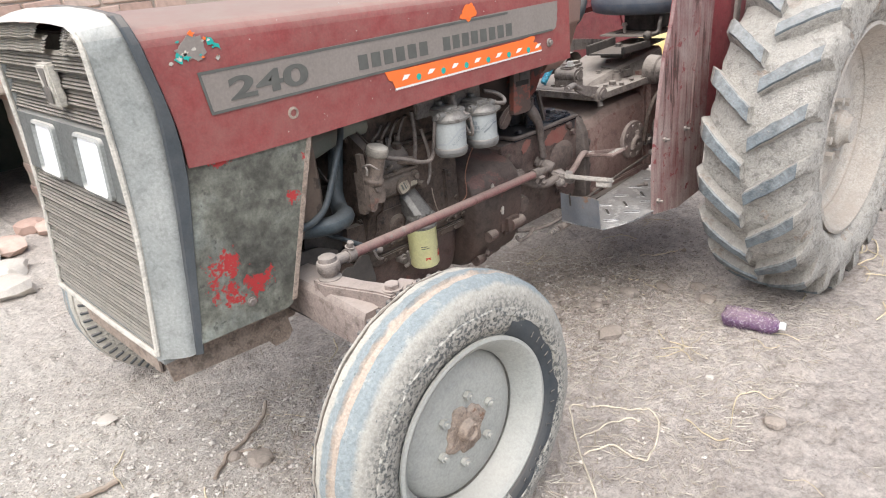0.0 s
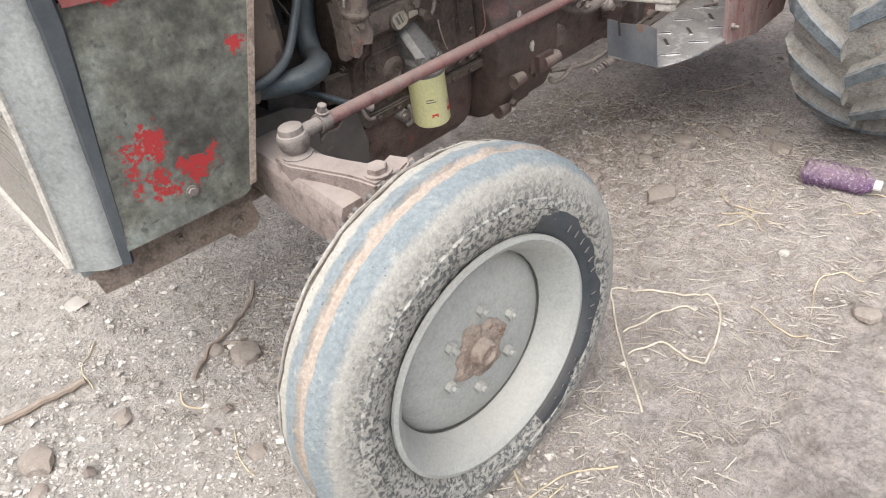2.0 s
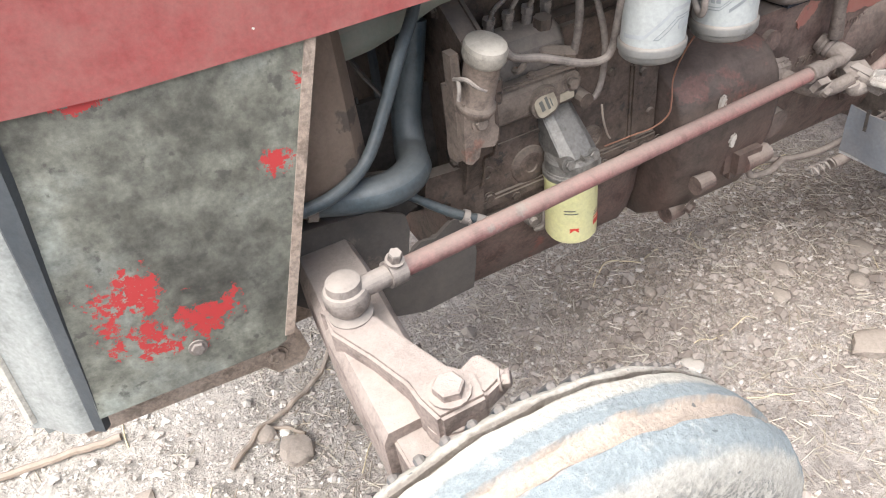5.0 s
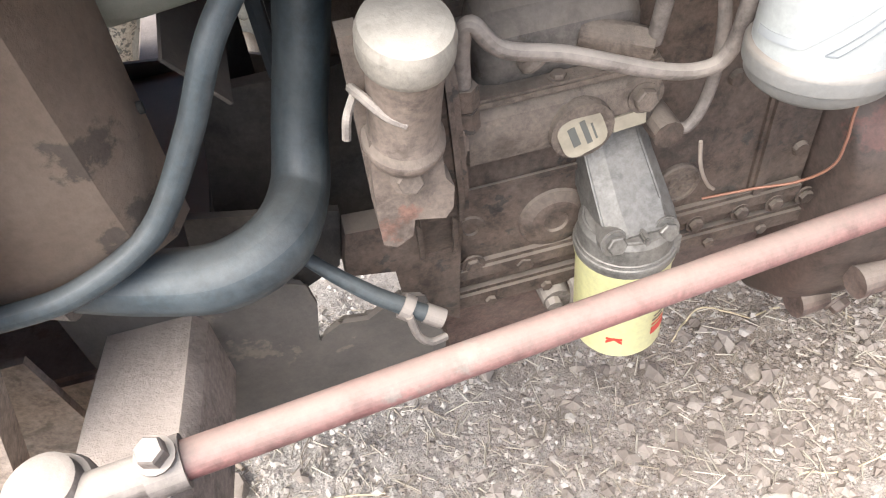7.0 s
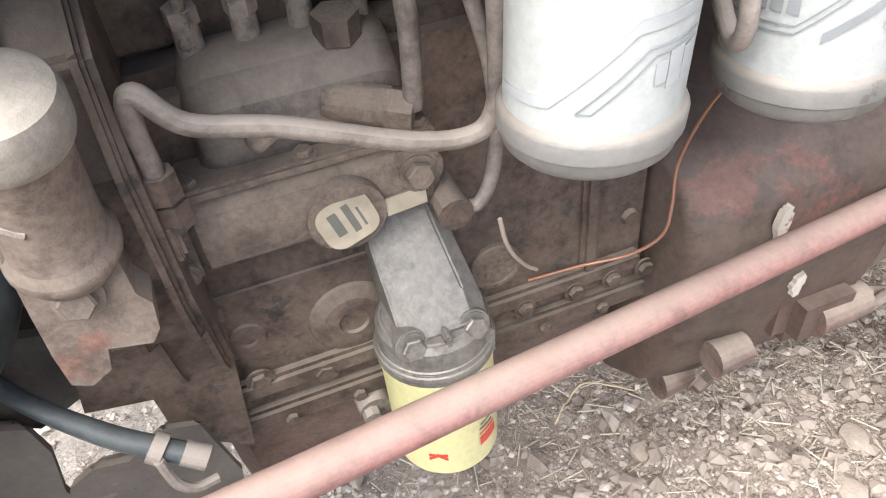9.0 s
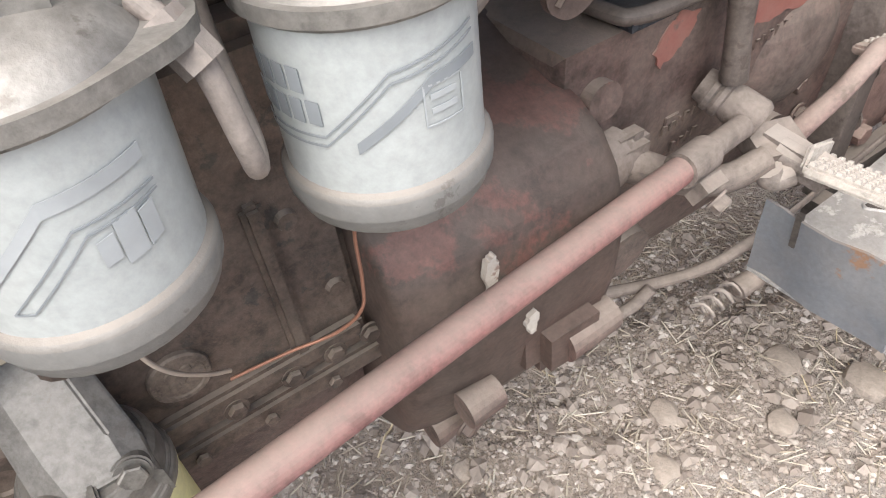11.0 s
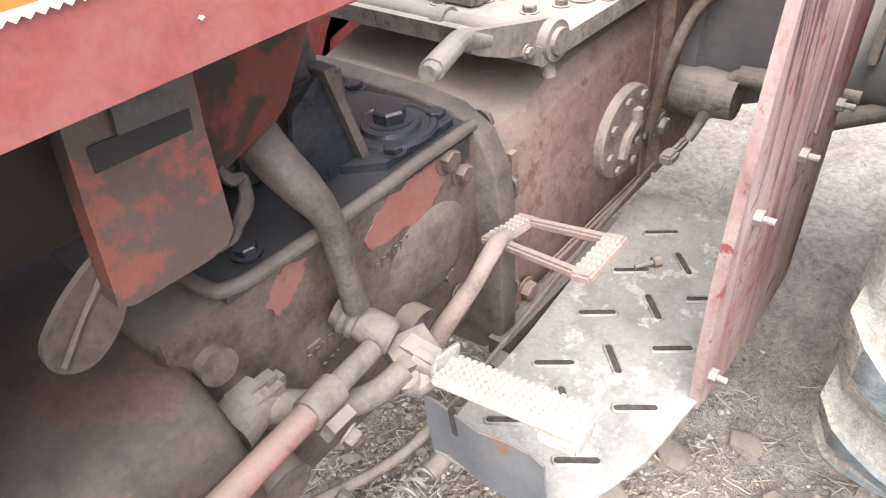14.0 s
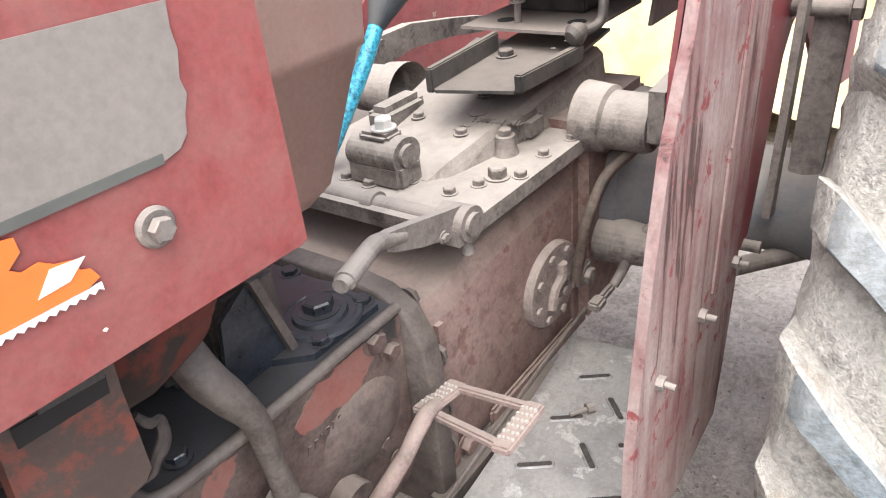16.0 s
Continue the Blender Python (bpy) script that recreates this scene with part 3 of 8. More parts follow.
# lower side panel with mottled green-grey paint and red remains
def panel_material():
    m, nt, co, b = base_mat("mottled_green_grey_panel")
    n = noise_tex(nt, co, 9, 9, 0.66)
    col = ramp(nt, n, [(0.34, (0.045, 0.043, 0.036)), (0.45, (0.10, 0.097, 0.082)), (0.55, (0.165, 0.163, 0.14)), (0.68, (0.24, 0.25, 0.23))])
    f = noise_tex(nt, co, 70, 6, 0.7)
    col = mix(nt, 0.8, col, ramp(nt, f, [(0.3, (0.45, 0.45, 0.45)), (0.7, (1.4, 1.4, 1.35))]), "MULTIPLY")
    big = noise_tex(nt, co, 4, 4, 0.6)
    col = mix(nt, 0.8, col, ramp(nt, big, [(0.35, (0.55, 0.55, 0.55)), (0.65, (1.5, 1.55, 1.5))]), "MULTIPLY")
    col = mix(nt, ramp(nt, noise_tex(nt, co, 48, 5, 0.6), [(0.60, (0, 0, 0)), (0.66, (0.7, 0.7, 0.7))]), col, (0.05, 0.048, 0.042))
    sep = nt.nodes.new("ShaderNodeSeparateXYZ")
    nt.links.new(co, sep.inputs[0])
    def blob(cx, cz, sx, sz):
        a = math_node(nt, "DIVIDE", math_node(nt, "SUBTRACT", sep.outputs[0], cx), sx)
        c = math_node(nt, "DIVIDE", math_node(nt, "SUBTRACT", sep.outputs[2], cz), sz)
        return math_node(nt, "ADD", math_node(nt, "MULTIPLY", a, a), math_node(nt, "MULTIPLY", c, c))
    d = math_node(nt, "MINIMUM", blob(-0.235, 0.70, 0.085, 0.045), blob(-0.07, 0.86, 0.026, 0.022))
    d = math_node(nt, "MINIMUM", d, blob(-0.272, 0.755, 0.045, 0.05))
    d = math_node(nt, "MINIMUM", d, blob(-0.025, 0.932, 0.012, 0.022))
    d = math_node(nt, "MINIMUM", d, blob(-0.226, 0.985, 0.034, 0.014))
    e = math_node(nt, "ADD", d, math_node(nt, "MULTIPLY", noise_tex(nt, co, 36, 9, 0.75), 7.0))
    half = nt.nodes.new("ShaderNodeMath")
    half.operation = "MULTIPLY"
    half.inputs[1].default_value = 0.152
    nt.links.new(e, half.inputs[0])
    red = ramp(nt, half.outputs[0], [(0.575, (1, 1, 1)), (0.59, (0, 0, 0))])
    red = mix(nt, 1.0, red, ramp(nt, noise_tex(nt, co, 95, 6, 0.7), [(0.36, (0, 0, 0)), (0.40, (1, 1, 1))]), "MULTIPLY")
    col = mix(nt, red, col, (0.36, 0.03, 0.03))
    nt.links.new(col, b.inputs["Base Color"])
    b.inputs["Roughness"].default_value = 0.62
    bump(nt, b, math_node(nt, "MULTIPLY_ADD", red, 0.5, f), 0.25, 0.0015)
    return m


PANEL = panel_material()
for s, mt in ((1, PANEL), (-1, PANEL)):
    bm = BM()
    y0 = -0.287 if s == 1 else 2 * YC + 0.287
    prism(bm, [(seal_back(z) - 0.002, z) for z in (0.625, 0.70, 0.78, 0.87, 0.95, 0.993)] + [(0.0, 0.985), (-0.118, 0.640), (-0.126, 0.622), (-0.14, 0.616)], y0, y0 + 0.004 * s, "y")
    side = part("side_panel", bm, mt, tractor, "mottled green-grey side panel with red paint remains")
    bm = BM()
    prism(bm, [(0.002, 0.985), (-0.010, 0.985), (-0.126, 0.630), (-0.114, 0.630)], y0 - 0.002 * s, y0 + 0.03 * s, "y")
    part("panel_edge", bm, RUST, side, "rust-brown folded panel edge")
    bm = BM()
    hexbolt(bm, (-0.222, y0 - 0.0005 * s, 0.668), (0, -s, 0), 0.008, 0.006)
    part("panel_bolt", bm, STEEL_DUSTY, side)

# rail under the panel
bm = BM()
prism(bm, [(-0.408, 0.665), (-0.10, 0.665), (-0.090, 0.545), (-0.082, 0.497), (-0.098, 0.478), (-0.135, 0.476), (-0.150, 0.498), (-0.39, 0.513)], -0.205, -0.213, "y")
for x, z in ((-0.336, 0.549), (-0.24, 0.541), (-0.129, 0.512)):
    hexbolt(bm, (x, -0.213, z), (0, -1, 0), 0.012 if x > -0.2 else 0.008, 0.008)
rail = part("front_rail", bm, RUST, tractor, "rusty bolted rail under the side panel", bevel=0.0015)
bm = BM()
box(bm, (-0.20, YC, 0.535), (0.34, 0.42, 0.07))
box(bm, (-0.39, YC, 0.56), (0.012, 0.44, 0.09))
part("front_frame", bm, RUST, tractor, bevel=0.006)

# bonnet fittings: name strip, letters, sticker, bolts
HY = -0.3005
def flat_shape(name, outline, y, mat, parent, label="", thick=0.0012):
    return part(name, prism(BM(), outline, y, y - thick, "y"), mat, parent, label)


tear = [(0.902, 1.078), (0.914, 1.081), (0.921, 1.088), (0.923, 1.098), (0.928, 1.109), (0.926, 1.118), (0.930, 1.133), (0.929, 1.145), (0.931, 1.159), (0.72, 1.161)]
strip = flat_shape("name_strip", [(-0.236, 1.168), (-0.225, 1.083)] + tear, HY, BEIGE, bonnet_ob, "long beige name strip, torn at the end")
bm = BM()
def bar(bm, a, b, w, y, t=0.0008):
    (x0, z0), (x1, z1) = a, b
    d = Vector((x1 - x0, z1 - z0)).normalized() * w / 2
    nx, nz = -d.y, d.x
    prism(bm, [(x0 + nx, z0 + nz), (x1 + nx, z1 + nz), (x1 - nx, z1 - nz), (x0 - nx, z0 - nz)], y, y - t, "y")
bar(bm, (-0.234, 1.166), (0.70, 1.155), 0.006, HY - 0.0013)
bar(bm, (-0.234, 1.169), (-0.223, 1.083), 0.006, HY - 0.0014)
bar(bm, (-0.225, 1.085), (0.902, 1.080), 0.006, HY - 0.0013)
part("strip_border", bm, INK, bonnet_ob)

font_curve = bpy.data.curves.new("model_number", "FONT")
font_curve.body, font_curve.size, font_curve.extrude, font_curve.offset = "240", 0.062, 0.0006, 0.0018
num = new("model_number", font_curve)
num.matrix_basis = pose(-0.178, HY - 0.002, 1.103, 90, 0.6, 0) @ Matrix.Diagonal((2.1, 1, 1, 1))
dep = bpy.context.evaluated_depsgraph_get()
me = bpy.data.meshes.new_from_object(num.evaluated_get(dep))
me.transform(num.matrix_basis)
bpy.data.objects.remove(num)
me.materials.clear()
me.materials.append(INK)
num = new("model_number", me)
num.parent = bonnet_ob

for a, b, n in ((0.160, 0.395, 6), (0.44, 0.725, 8)):
    step = (b - a) / n
    for k in range(n):
        x = a + k * step
        z = 1.099 - 0.011 * (x - 0.16)
        part("print_bar", prism(BM(), [(x, z), (x + step * 0.72, z - 0.001), (x + step * 0.72, z + 0.033), (x, z + 0.034)], HY - 0.0013, HY - 0.002, "y"), INK, bonnet_ob)

ORY = HY - 0.0004
zig = []
for k in range(211):
    zig.append((0.262 + 0.00278 * k, 1.0295 - 0.0035 * k / 210 + (0.0022 if k % 2 else 0.0)))
flat_shape("sticker_border", zig + [(0.846, 1.031), (0.265, 1.040)], ORY, WHITE, bonnet_ob)
sticker = flat_shape("flower_sticker", [(0.262, 1.036), (0.838, 1.0315), (0.846, 1.0345), (0.843, 1.041), (0.838, 1.043), (0.836, 1.050), (0.828, 1.052), (0.821, 1.057), (0.812, 1.056), (0.807, 1.060), (0.815, 1.066), (0.815, 1.074), (0.80, 1.077), (0.76, 1.073), (0.6, 1.073), (0.45, 1.075), (0.3, 1.077), (0.235, 1.08), (0.245, 1.058), (0.256, 1.054)], ORY - 0.0006, ORANGE, bonnet_ob, "torn orange sticker with white and teal marks")
for k in range(7):
    x = 0.30 + 0.088 * k
    z = 1.056 - 0.013 * k / 7
    part("sticker_diamond", prism(BM(), [(x - 0.0145, z - 0.0055), (x + 0.003, z - 0.0045), (x + 0.0145, z + 0.0045), (x - 0.004, z + 0.0065)], ORY - 0.0019, ORY - 0.0024, "y"), WHITE, bonnet_ob)
for k in range(6):
    x = 0.343 + 0.088 * k
    z = 1.054 - 0.012 * k / 7
    part("sticker_dot", prism(BM(), [(x + (0.0085 if q % 2 else 0.0073) * math.cos(q * 0.2244), z - 0.005 + (0.0085 if q % 2 else 0.0073) * math.sin(q * 0.2244)) for q in range(28)], ORY - 0.0018, ORY - 0.0025, "y"), TEAL, bonnet_ob)
def ragged(pts, seed, amp=0.0028, n=5):
    rr = random.Random(seed)
    out = []
    for (x0, z0), (x1, z1) in zip(pts, pts[1:] + pts[:1]):
        for k in range(n):
            out.append((x0 + (x1 - x0) * k / n + rr.uniform(-amp, amp), z0 + (z1 - z0) * k / n + rr.uniform(-amp, amp)))
    return out


rc = random.Random(31)
CREAM_SCRAP = plain("cream_paper_scrap", (0.50, 0.46, 0.40), 0.7, var=0.3, scale=60)
for k in range(16):
    x, z, w = rc.uniform(-0.285, -0.185), rc.uniform(1.188, 1.246), rc.uniform(0.003, 0.009)
    flat_shape("sticker_fleck", ragged([(x - w, z), (x, z - w * 0.7), (x + w, z), (x, z + w * 0.6)], k, w * 0.25, 3), HY - 0.0006, (CREAM_SCRAP, ORANGE, TEAL, CREAM_SCRAP)[k % 4], bonnet_ob)
# chips through to the primer
CHIP = plain("pale_primer_chip", (0.46, 0.42, 0.38), 0.8, var=0.3, scale=90)
for k in range(46):
    x, z, w = rc.uniform(-0.20, 1.0), rc.choice((rc.uniform(1.00, 1.07), rc.uniform(1.17, 1.26))), rc.uniform(0.0006, 0.0017)
    flat_shape("paint_chip", ragged([(x - w, z), (x, z - w), (x + w * 1.3, z), (x, z + w)], 100 + k, w * 0.3, 2), HY - 0.0003, CHIP, bonnet_ob, thick=0.0006)
flat_shape("sticker_scrap", ragged([(-0.27, 1.215), (-0.25, 1.20), (-0.225, 1.19), (-0.205, 1.205), (-0.215, 1.235), (-0.24, 1.24)], 1), HY - 0.0002, BEIGE, bonnet_ob, "scrap of a torn-off sticker")
flat_shape("sticker_scrap", ragged([(-0.205, 1.222), (-0.175, 1.205), (-0.185, 1.222), (-0.20, 1.235)], 2), HY - 0.0004, TEAL, bonnet_ob)
flat_shape("sticker_scrap", ragged([(-0.275, 1.20), (-0.262, 1.19), (-0.258, 1.205), (-0.268, 1.212)], 3, 0.0015), HY - 0.0004, TEAL, bonnet_ob)
flat_shape("sticker_scrap", ragged([(0.51, 1.17), (0.54, 1.155), (0.575, 1.17), (0.56, 1.2), (0.53, 1.195)], 4), HY - 0.0016, ORANGE, bonnet_ob)
bm = BM()
lathe(bm, (-0.037, HY + 0.004, 1.044), (-0.037, HY - 0.01, 1.044), [(0.002, 0.014), (0.0055, 0.013), (0.006, 0.008), (0.001, 0.0075), (0.001, 0.0)], 20)
part("bolt_hole", bm, [RUST], bonnet_ob, "empty bolt hole with a rusty grommet")
bm = BM()
lathe(bm, (0.885, HY, 1.045), (0.885, HY - 0.02, 1.045), [(0, 0.0125), (0.002, 0.0125), (0.004, 0.0105), (0.004, 0.0)], 24)
hexbolt(bm, (0.885, HY - 0.003, 1.045), (0, -1, 0), 0.0078, 0.008, False)
part("bonnet_bolt", bm, STEEL_DUSTY, bonnet_ob)

# ---- wheels ----
def jitter(bm, amount, scale, centre=None):
    for v in bm.verts:
        n = noise.noise_vector(v.co * scale)
        v.co += n * amount


def front_wheel(yi, s):
    """yi: the tyre's inner side, s: -1 towards the camera's side."""
    wheel = empty("front_wheel", (0.015, yi, 0.342), tractor)
    wheel.scale = (1.03, 1.03, 1.03)
    def at(d):
        return (0, d * s, 0)
    prof = [(0.040, 0.200), (0.022, 0.212), (0.010, 0.235), (0.002, 0.262), (0.000, 0.29), (0.006, 0.315), (0.016, 0.332), (0.024, 0.341),
            (0.032, 0.346), (0.036, 0.345), (0.037, 0.337), (0.042, 0.337), (0.044, 0.348), (0.060, 0.352), (0.075, 0.354), (0.085, 0.354), (0.089, 0.346), (0.098, 0.345), (0.108, 0.345), (0.113, 0.353),
            (0.122, 0.351), (0.132, 0.347), (0.140, 0.341), (0.150, 0.328), (0.156, 0.312), (0.160, 0.30), (0.1605, 0.29), (0.164, 0.288), (0.164, 0.272), (0.1605, 0.27), (0.160, 0.255), (0.155, 0.238), (0.152, 0.236), (0.146, 0.224), (0.135, 0.205)]
    bm = lathe(BM(), at(0), at(1), prof, 180)
    jitter(bm, 0.003, 30)
    jitter(bm, 0.0016, 90)
    tyre = part("tyre", bm, FRONT_TYRE, wheel, "worn ribbed front tyre with dried mud in its grooves", sharp=50)
    # shoulder ribs of the inner side
    bm = BM()
    bmesh.ops.create_cube(bm, size=1, matrix=Matrix.Diagonal((0.034, 0.016, 0.011, 1)))
    bmesh.ops.bevel(bm, geom=list(bm.edges), offset=0.003, segments=1, affect="EDGES")
    rib_me = bpy.data.meshes.new("tread_rib")
    bm.to_mesh(rib_me)
    bm.free()
    rib_me.materials.append(RUBBER)
    for k in range(72):
        a = radians(5 * k)
        rib = new("tread_rib", rib_me)
        rib.parent = wheel
        rib.matrix_basis = Matrix.Translation((0.325 * math.cos(a), s * 0.016, 0.325 * math.sin(a))) @ pose(0, 0, 0, 0, -math.degrees(a), 0) @ pose(0, 0, 0, 0, 0, 28 * s)
    # band of cleaner rubber with raised marks
    bm = BM()
    a0, a1 = -70, 62
    rows = []
    for k in range(40):
        a = radians(a0 + (a1 - a0) * k / 39)
        w = 0.012 * math.sin(k * 0.6) * math.sin(k * 0.23)
        rows.append([(r * math.cos(a), s * d, r * math.sin(a)) for r, d in ((0.226, 0.1495), (0.236, 0.157), (0.253, 0.1625), (0.266 + w, 0.163))])
    loft(bm, rows, closed=False, caps=False)
    part("clean_band", bm, RUBBER, wheel, "dark band of clean rubber on the sidewall")
    for k in range(16):
        a = radians(a0 + 12 + 6.6 * k)
        if k in (4, 9):
            continue
        bm = BM()
        bmesh.ops.create_cube(bm, size=1, matrix=Matrix.Diagonal((0.014, 0.0025, 0.007, 1)))
        mark = part("sidewall_mark", bm, RUBBER, wheel)
        mark.matrix_basis = Matrix.Translation((0.250 * math.cos(a), s * 0.1635, 0.250 * math.sin(a))) @ pose(0, 0, 0, 0, -math.degrees(a), 0)
    # rim, disc, hub
    rp = [(0.025, 0.215), (0.03, 0.205), (0.06, 0.19), (0.11, 0.19), (0.132, 0.198), (0.146, 0.210), (0.152, 0.222), (0.150, 0.226), (0.156, 0.226), (0.158, 0.218), (0.150, 0.206), (0.138, 0.197), (0.118, 0.186), (0.105, 0.180), (0.095, 0.176)]
    bm = lathe(BM(), at(0), at(1), rp, 72)
    rim = part("rim", bm, RIM_WHITE, wheel, "greyish white painted steel rim")
    dp = [(0.070, 0.183), (0.086, 0.178), (0.100, 0.160), (0.108, 0.13), (0.110, 0.10), (0.112, 0.06), (0.112, 0.0)]
    bm = lathe(BM(), at(0), at(1), dp, 64)
    part("disc", bm, RIM_WHITE, wheel, "dusty white wheel disc")
    for k in range(6):
        a = radians(60 * k + 20)
        p = Vector((0.082 * math.cos(a), s * 0.112, 0.082 * math.sin(a)))
        bm = BM()
        cyl(bm, p, p + Vector((0, s * 0.012, 0)), 0.011, seg=6)
        cyl(bm, p, p + Vector((0, s * 0.02, 0)), 0.006, seg=10)
        part("wheel_nut", bm, RIM_WHITE, wheel)
    bm = lathe(BM(), at(0), at(1), [(0.108, 0.060), (0.116, 0.058), (0.121, 0.050), (0.119, 0.028), (0.128, 0.024), (0.136, 0.021), (0.137, 0.017), (0.130, 0.013), (0.130, 0.0)], 48)
    for v in bm.verts:
        r = math.hypot(v.co.x, v.co.z)
        if r > 0.045:
            a = math.atan2(v.co.z, v.co.x)
            q = 1 + 0.10 * math.sin(4 * a) + 0.07 * math.sin(7 * a + 1) + 0.04 * math.sin(13 * a)
            v.co.x *= q
            v.co.z *= q
    part("hub", bm, RUST, wheel, "rusty greasy wheel hub")
    # spindle and king-pin leg
    bm = BM()
    cyl(bm, at(0.10), at(-0.05), 0.03)
    part("spindle", bm, CAST_GREY, wheel)
    return wheel


front_wheel(-0.572, -1)
front_wheel(2 * YC + 0.625, 1)


def rear_wheel(yi, s):
    wheel = empty("rear_wheel", (1.935, yi, 0.575), tractor)
    wheel.scale = (1.01, 1.18, 1.01)
    prof = [(0.07, 0.36), (0.03, 0.40), (0.0, 0.46), (0.0, 0.51), (0.02, 0.55), (0.055, 0.565), (0.10, 0.578), (0.155, 0.583), (0.21, 0.578), (0.255, 0.565), (0.29, 0.55), (0.308, 0.51), (0.312, 0.46), (0.295, 0.41), (0.285, 0.405), (0.27, 0.375), (0.25, 0.36)]
    bm = lathe(BM(), (0, 0, 0), (0, s, 0), prof, 200)
    bmesh.ops.subdivide_edges(bm, edges=[e for e in bm.edges if abs((e.verts[0].co - e.verts[1].co).y) > 0.012], cuts=1, use_grid_fill=True)
    jitter(bm, 0.012, 9)
    jitter(bm, 0.007, 34)
    tyre = part("tyre", bm, MUD_TYRE, wheel, "mud-caked rear tractor tyre", sharp=60)
    meshes = []
    for side in (0, 1):
        bm = BM()
        rows = []
        for k in range(9):
            u = k / 8
            y = 0.150 - 0.145 * u if side == 0 else 0.160 + 0.147 * u
            R = 0.621 - 0.016 * u * u - 0.03 * max(0, u - 0.85) / 0.15
            th = 0.22 * u ** 1.05
            w = 0.024 + 0.004 * u
            base = 0.555 - 0.02 * u - 0.035 * max(0, u - 0.8) / 0.2
            pts = []
            for rr, ww in ((base, w * 1.35), (R - 0.008, w * 1.02), (R, w * 0.86), (R, -w * 0.86), (R - 0.008, -w * 1.02), (base, -w * 1.35)):
                a = th + ww / 0.62
                pts.append((-rr * math.cos(a), y * s, rr * math.sin(a)))
            rows.append(pts)
        loft(bm, rows)
        jitter(bm, 0.004, 28)
        bmesh.ops.recalc_face_normals(bm, faces=bm.faces)
        me = bpy.data.meshes.new("lug")
        bm.to_mesh(me)
        bm.free()
        me.materials.append(LUG_RUBBER)
        me.materials.append(MUD_TYRE)
        me.polygons.foreach_set("use_smooth", [True] * len(me.polygons))
        me.set_sharp_from_angle(angle=radians(38))
        for p in me.polygons:
            c = p.center
            if math.hypot(c.x, c.z) < 0.600:
                p.material_index = 1
        meshes.append(me)
    for k in range(21):
        for side in (0, 1):
            ob = new("lug", meshes[side])
            ob.parent = wheel
            ob.matrix_basis = pose(0, 0, 0, 0, (k + 0.5 * side) * 360 / 21, 0)
    rp = [(0.26, 0.372), (0.285, 0.378), (0.288, 0.366), (0.27, 0.352), (0.24, 0.345), (0.225, 0.33), (0.20, 0.318), (0.185, 0.29), (0.19, 0.24), (0.205, 0.19), (0.212, 0.16), (0.212, 0.0)]
    bm = lathe(BM(), (0, 0, 0), (0, s, 0), rp, 64)
    rim = part("rim", bm, RIM_DUSTY, wheel, "dusty dished rear rim")
    for k in range(8):
        a = radians(45 * k + 10)
        p = Vector((0.105 * math.cos(a), s * 0.212, 0.105 * math.sin(a)))
        part("wheel_nut", cyl(BM(), p, p + Vector((0, s * 0.022, 0)), 0.016, seg=6), RIM_DUSTY, wheel)
    bm = BM()
    lathe(bm, (0, s * 0.205, 0), (0, s, 0), [(0.0, 0.07), (0.03, 0.068), (0.045, 0.05), (0.06, 0.045), (0.06, 0.0)], 32)
    part("hub", bm, RIM_DUSTY, wheel)
    # inner face of the rim
    bm = lathe(BM(), (0, 0, 0), (0, s, 0), [(0.04, 0.378), (0.03, 0.366), (0.06, 0.345), (0.10, 0.33), (0.21, 0.32)], 64)
    part("rim_inside", bm, RIM_DUSTY, wheel)
    return wheel


rear_wheel(-0.548, -1)
rear_wheel(2 * YC + 0.548, 1)

# ---- front axle and steering ----
bm = BM()
def beam(bm, secs):
    rows = []
    for x, y, z, w, h in secs:
        rows.append([(x - w, y, z - h), (x + w, y, z - h), (x + w, y, z + h * 0.7), (x + w * 0.8, y, z + h), (x - w * 0.8, y, z + h), (x - w, y, z + h * 0.7)])
    return loft(bm, rows)
beam(bm, [(-0.03, YC + 0.26, 0.585, 0.042, 0.042), (-0.03, YC - 0.2, 0.59, 0.042, 0.042), (-0.035, -0.25, 0.597, 0.044, 0.046), (-0.042, -0.33, 0.597, 0.044, 0.047), (-0.044, -0.42, 0.592, 0.042, 0.047), (-0.048, -0.49, 0.583, 0.038, 0.05)])
beam(bm, [(-0.03, YC + 0.2, 0.588, 0.042, 0.042), (-0.05, 2 * YC + 0.49, 0.575, 0.036, 0.045)])
axle = part("front_axle", bm, AXLE_DUSTY, tractor, "dusty cast front axle beam", bevel=0.004)
for s in (1, -1):
    bm = BM()
    y = -0.503 if s == 1 else 2 * YC + 0.503
    lathe(bm, (-0.012, y, 0.30), (-0.012, y, 0.7), [(0, 0.0), (0.0, 0.03), (0.2, 0.034), (0.30, 0.034), (0.315, 0.030), (0.335, 0.028), (0.34, 0.0)], 24)
    box(bm, (-0.04, y, 0.575), (0.07, 0.06, 0.085))
    cyl(bm, (-0.012, y, 0.35), (0.0, y - 0.09 * s, 0.35), 0.032)
    part("king_pin", bm, AXLE_DUSTY, axle, bevel=0.003)
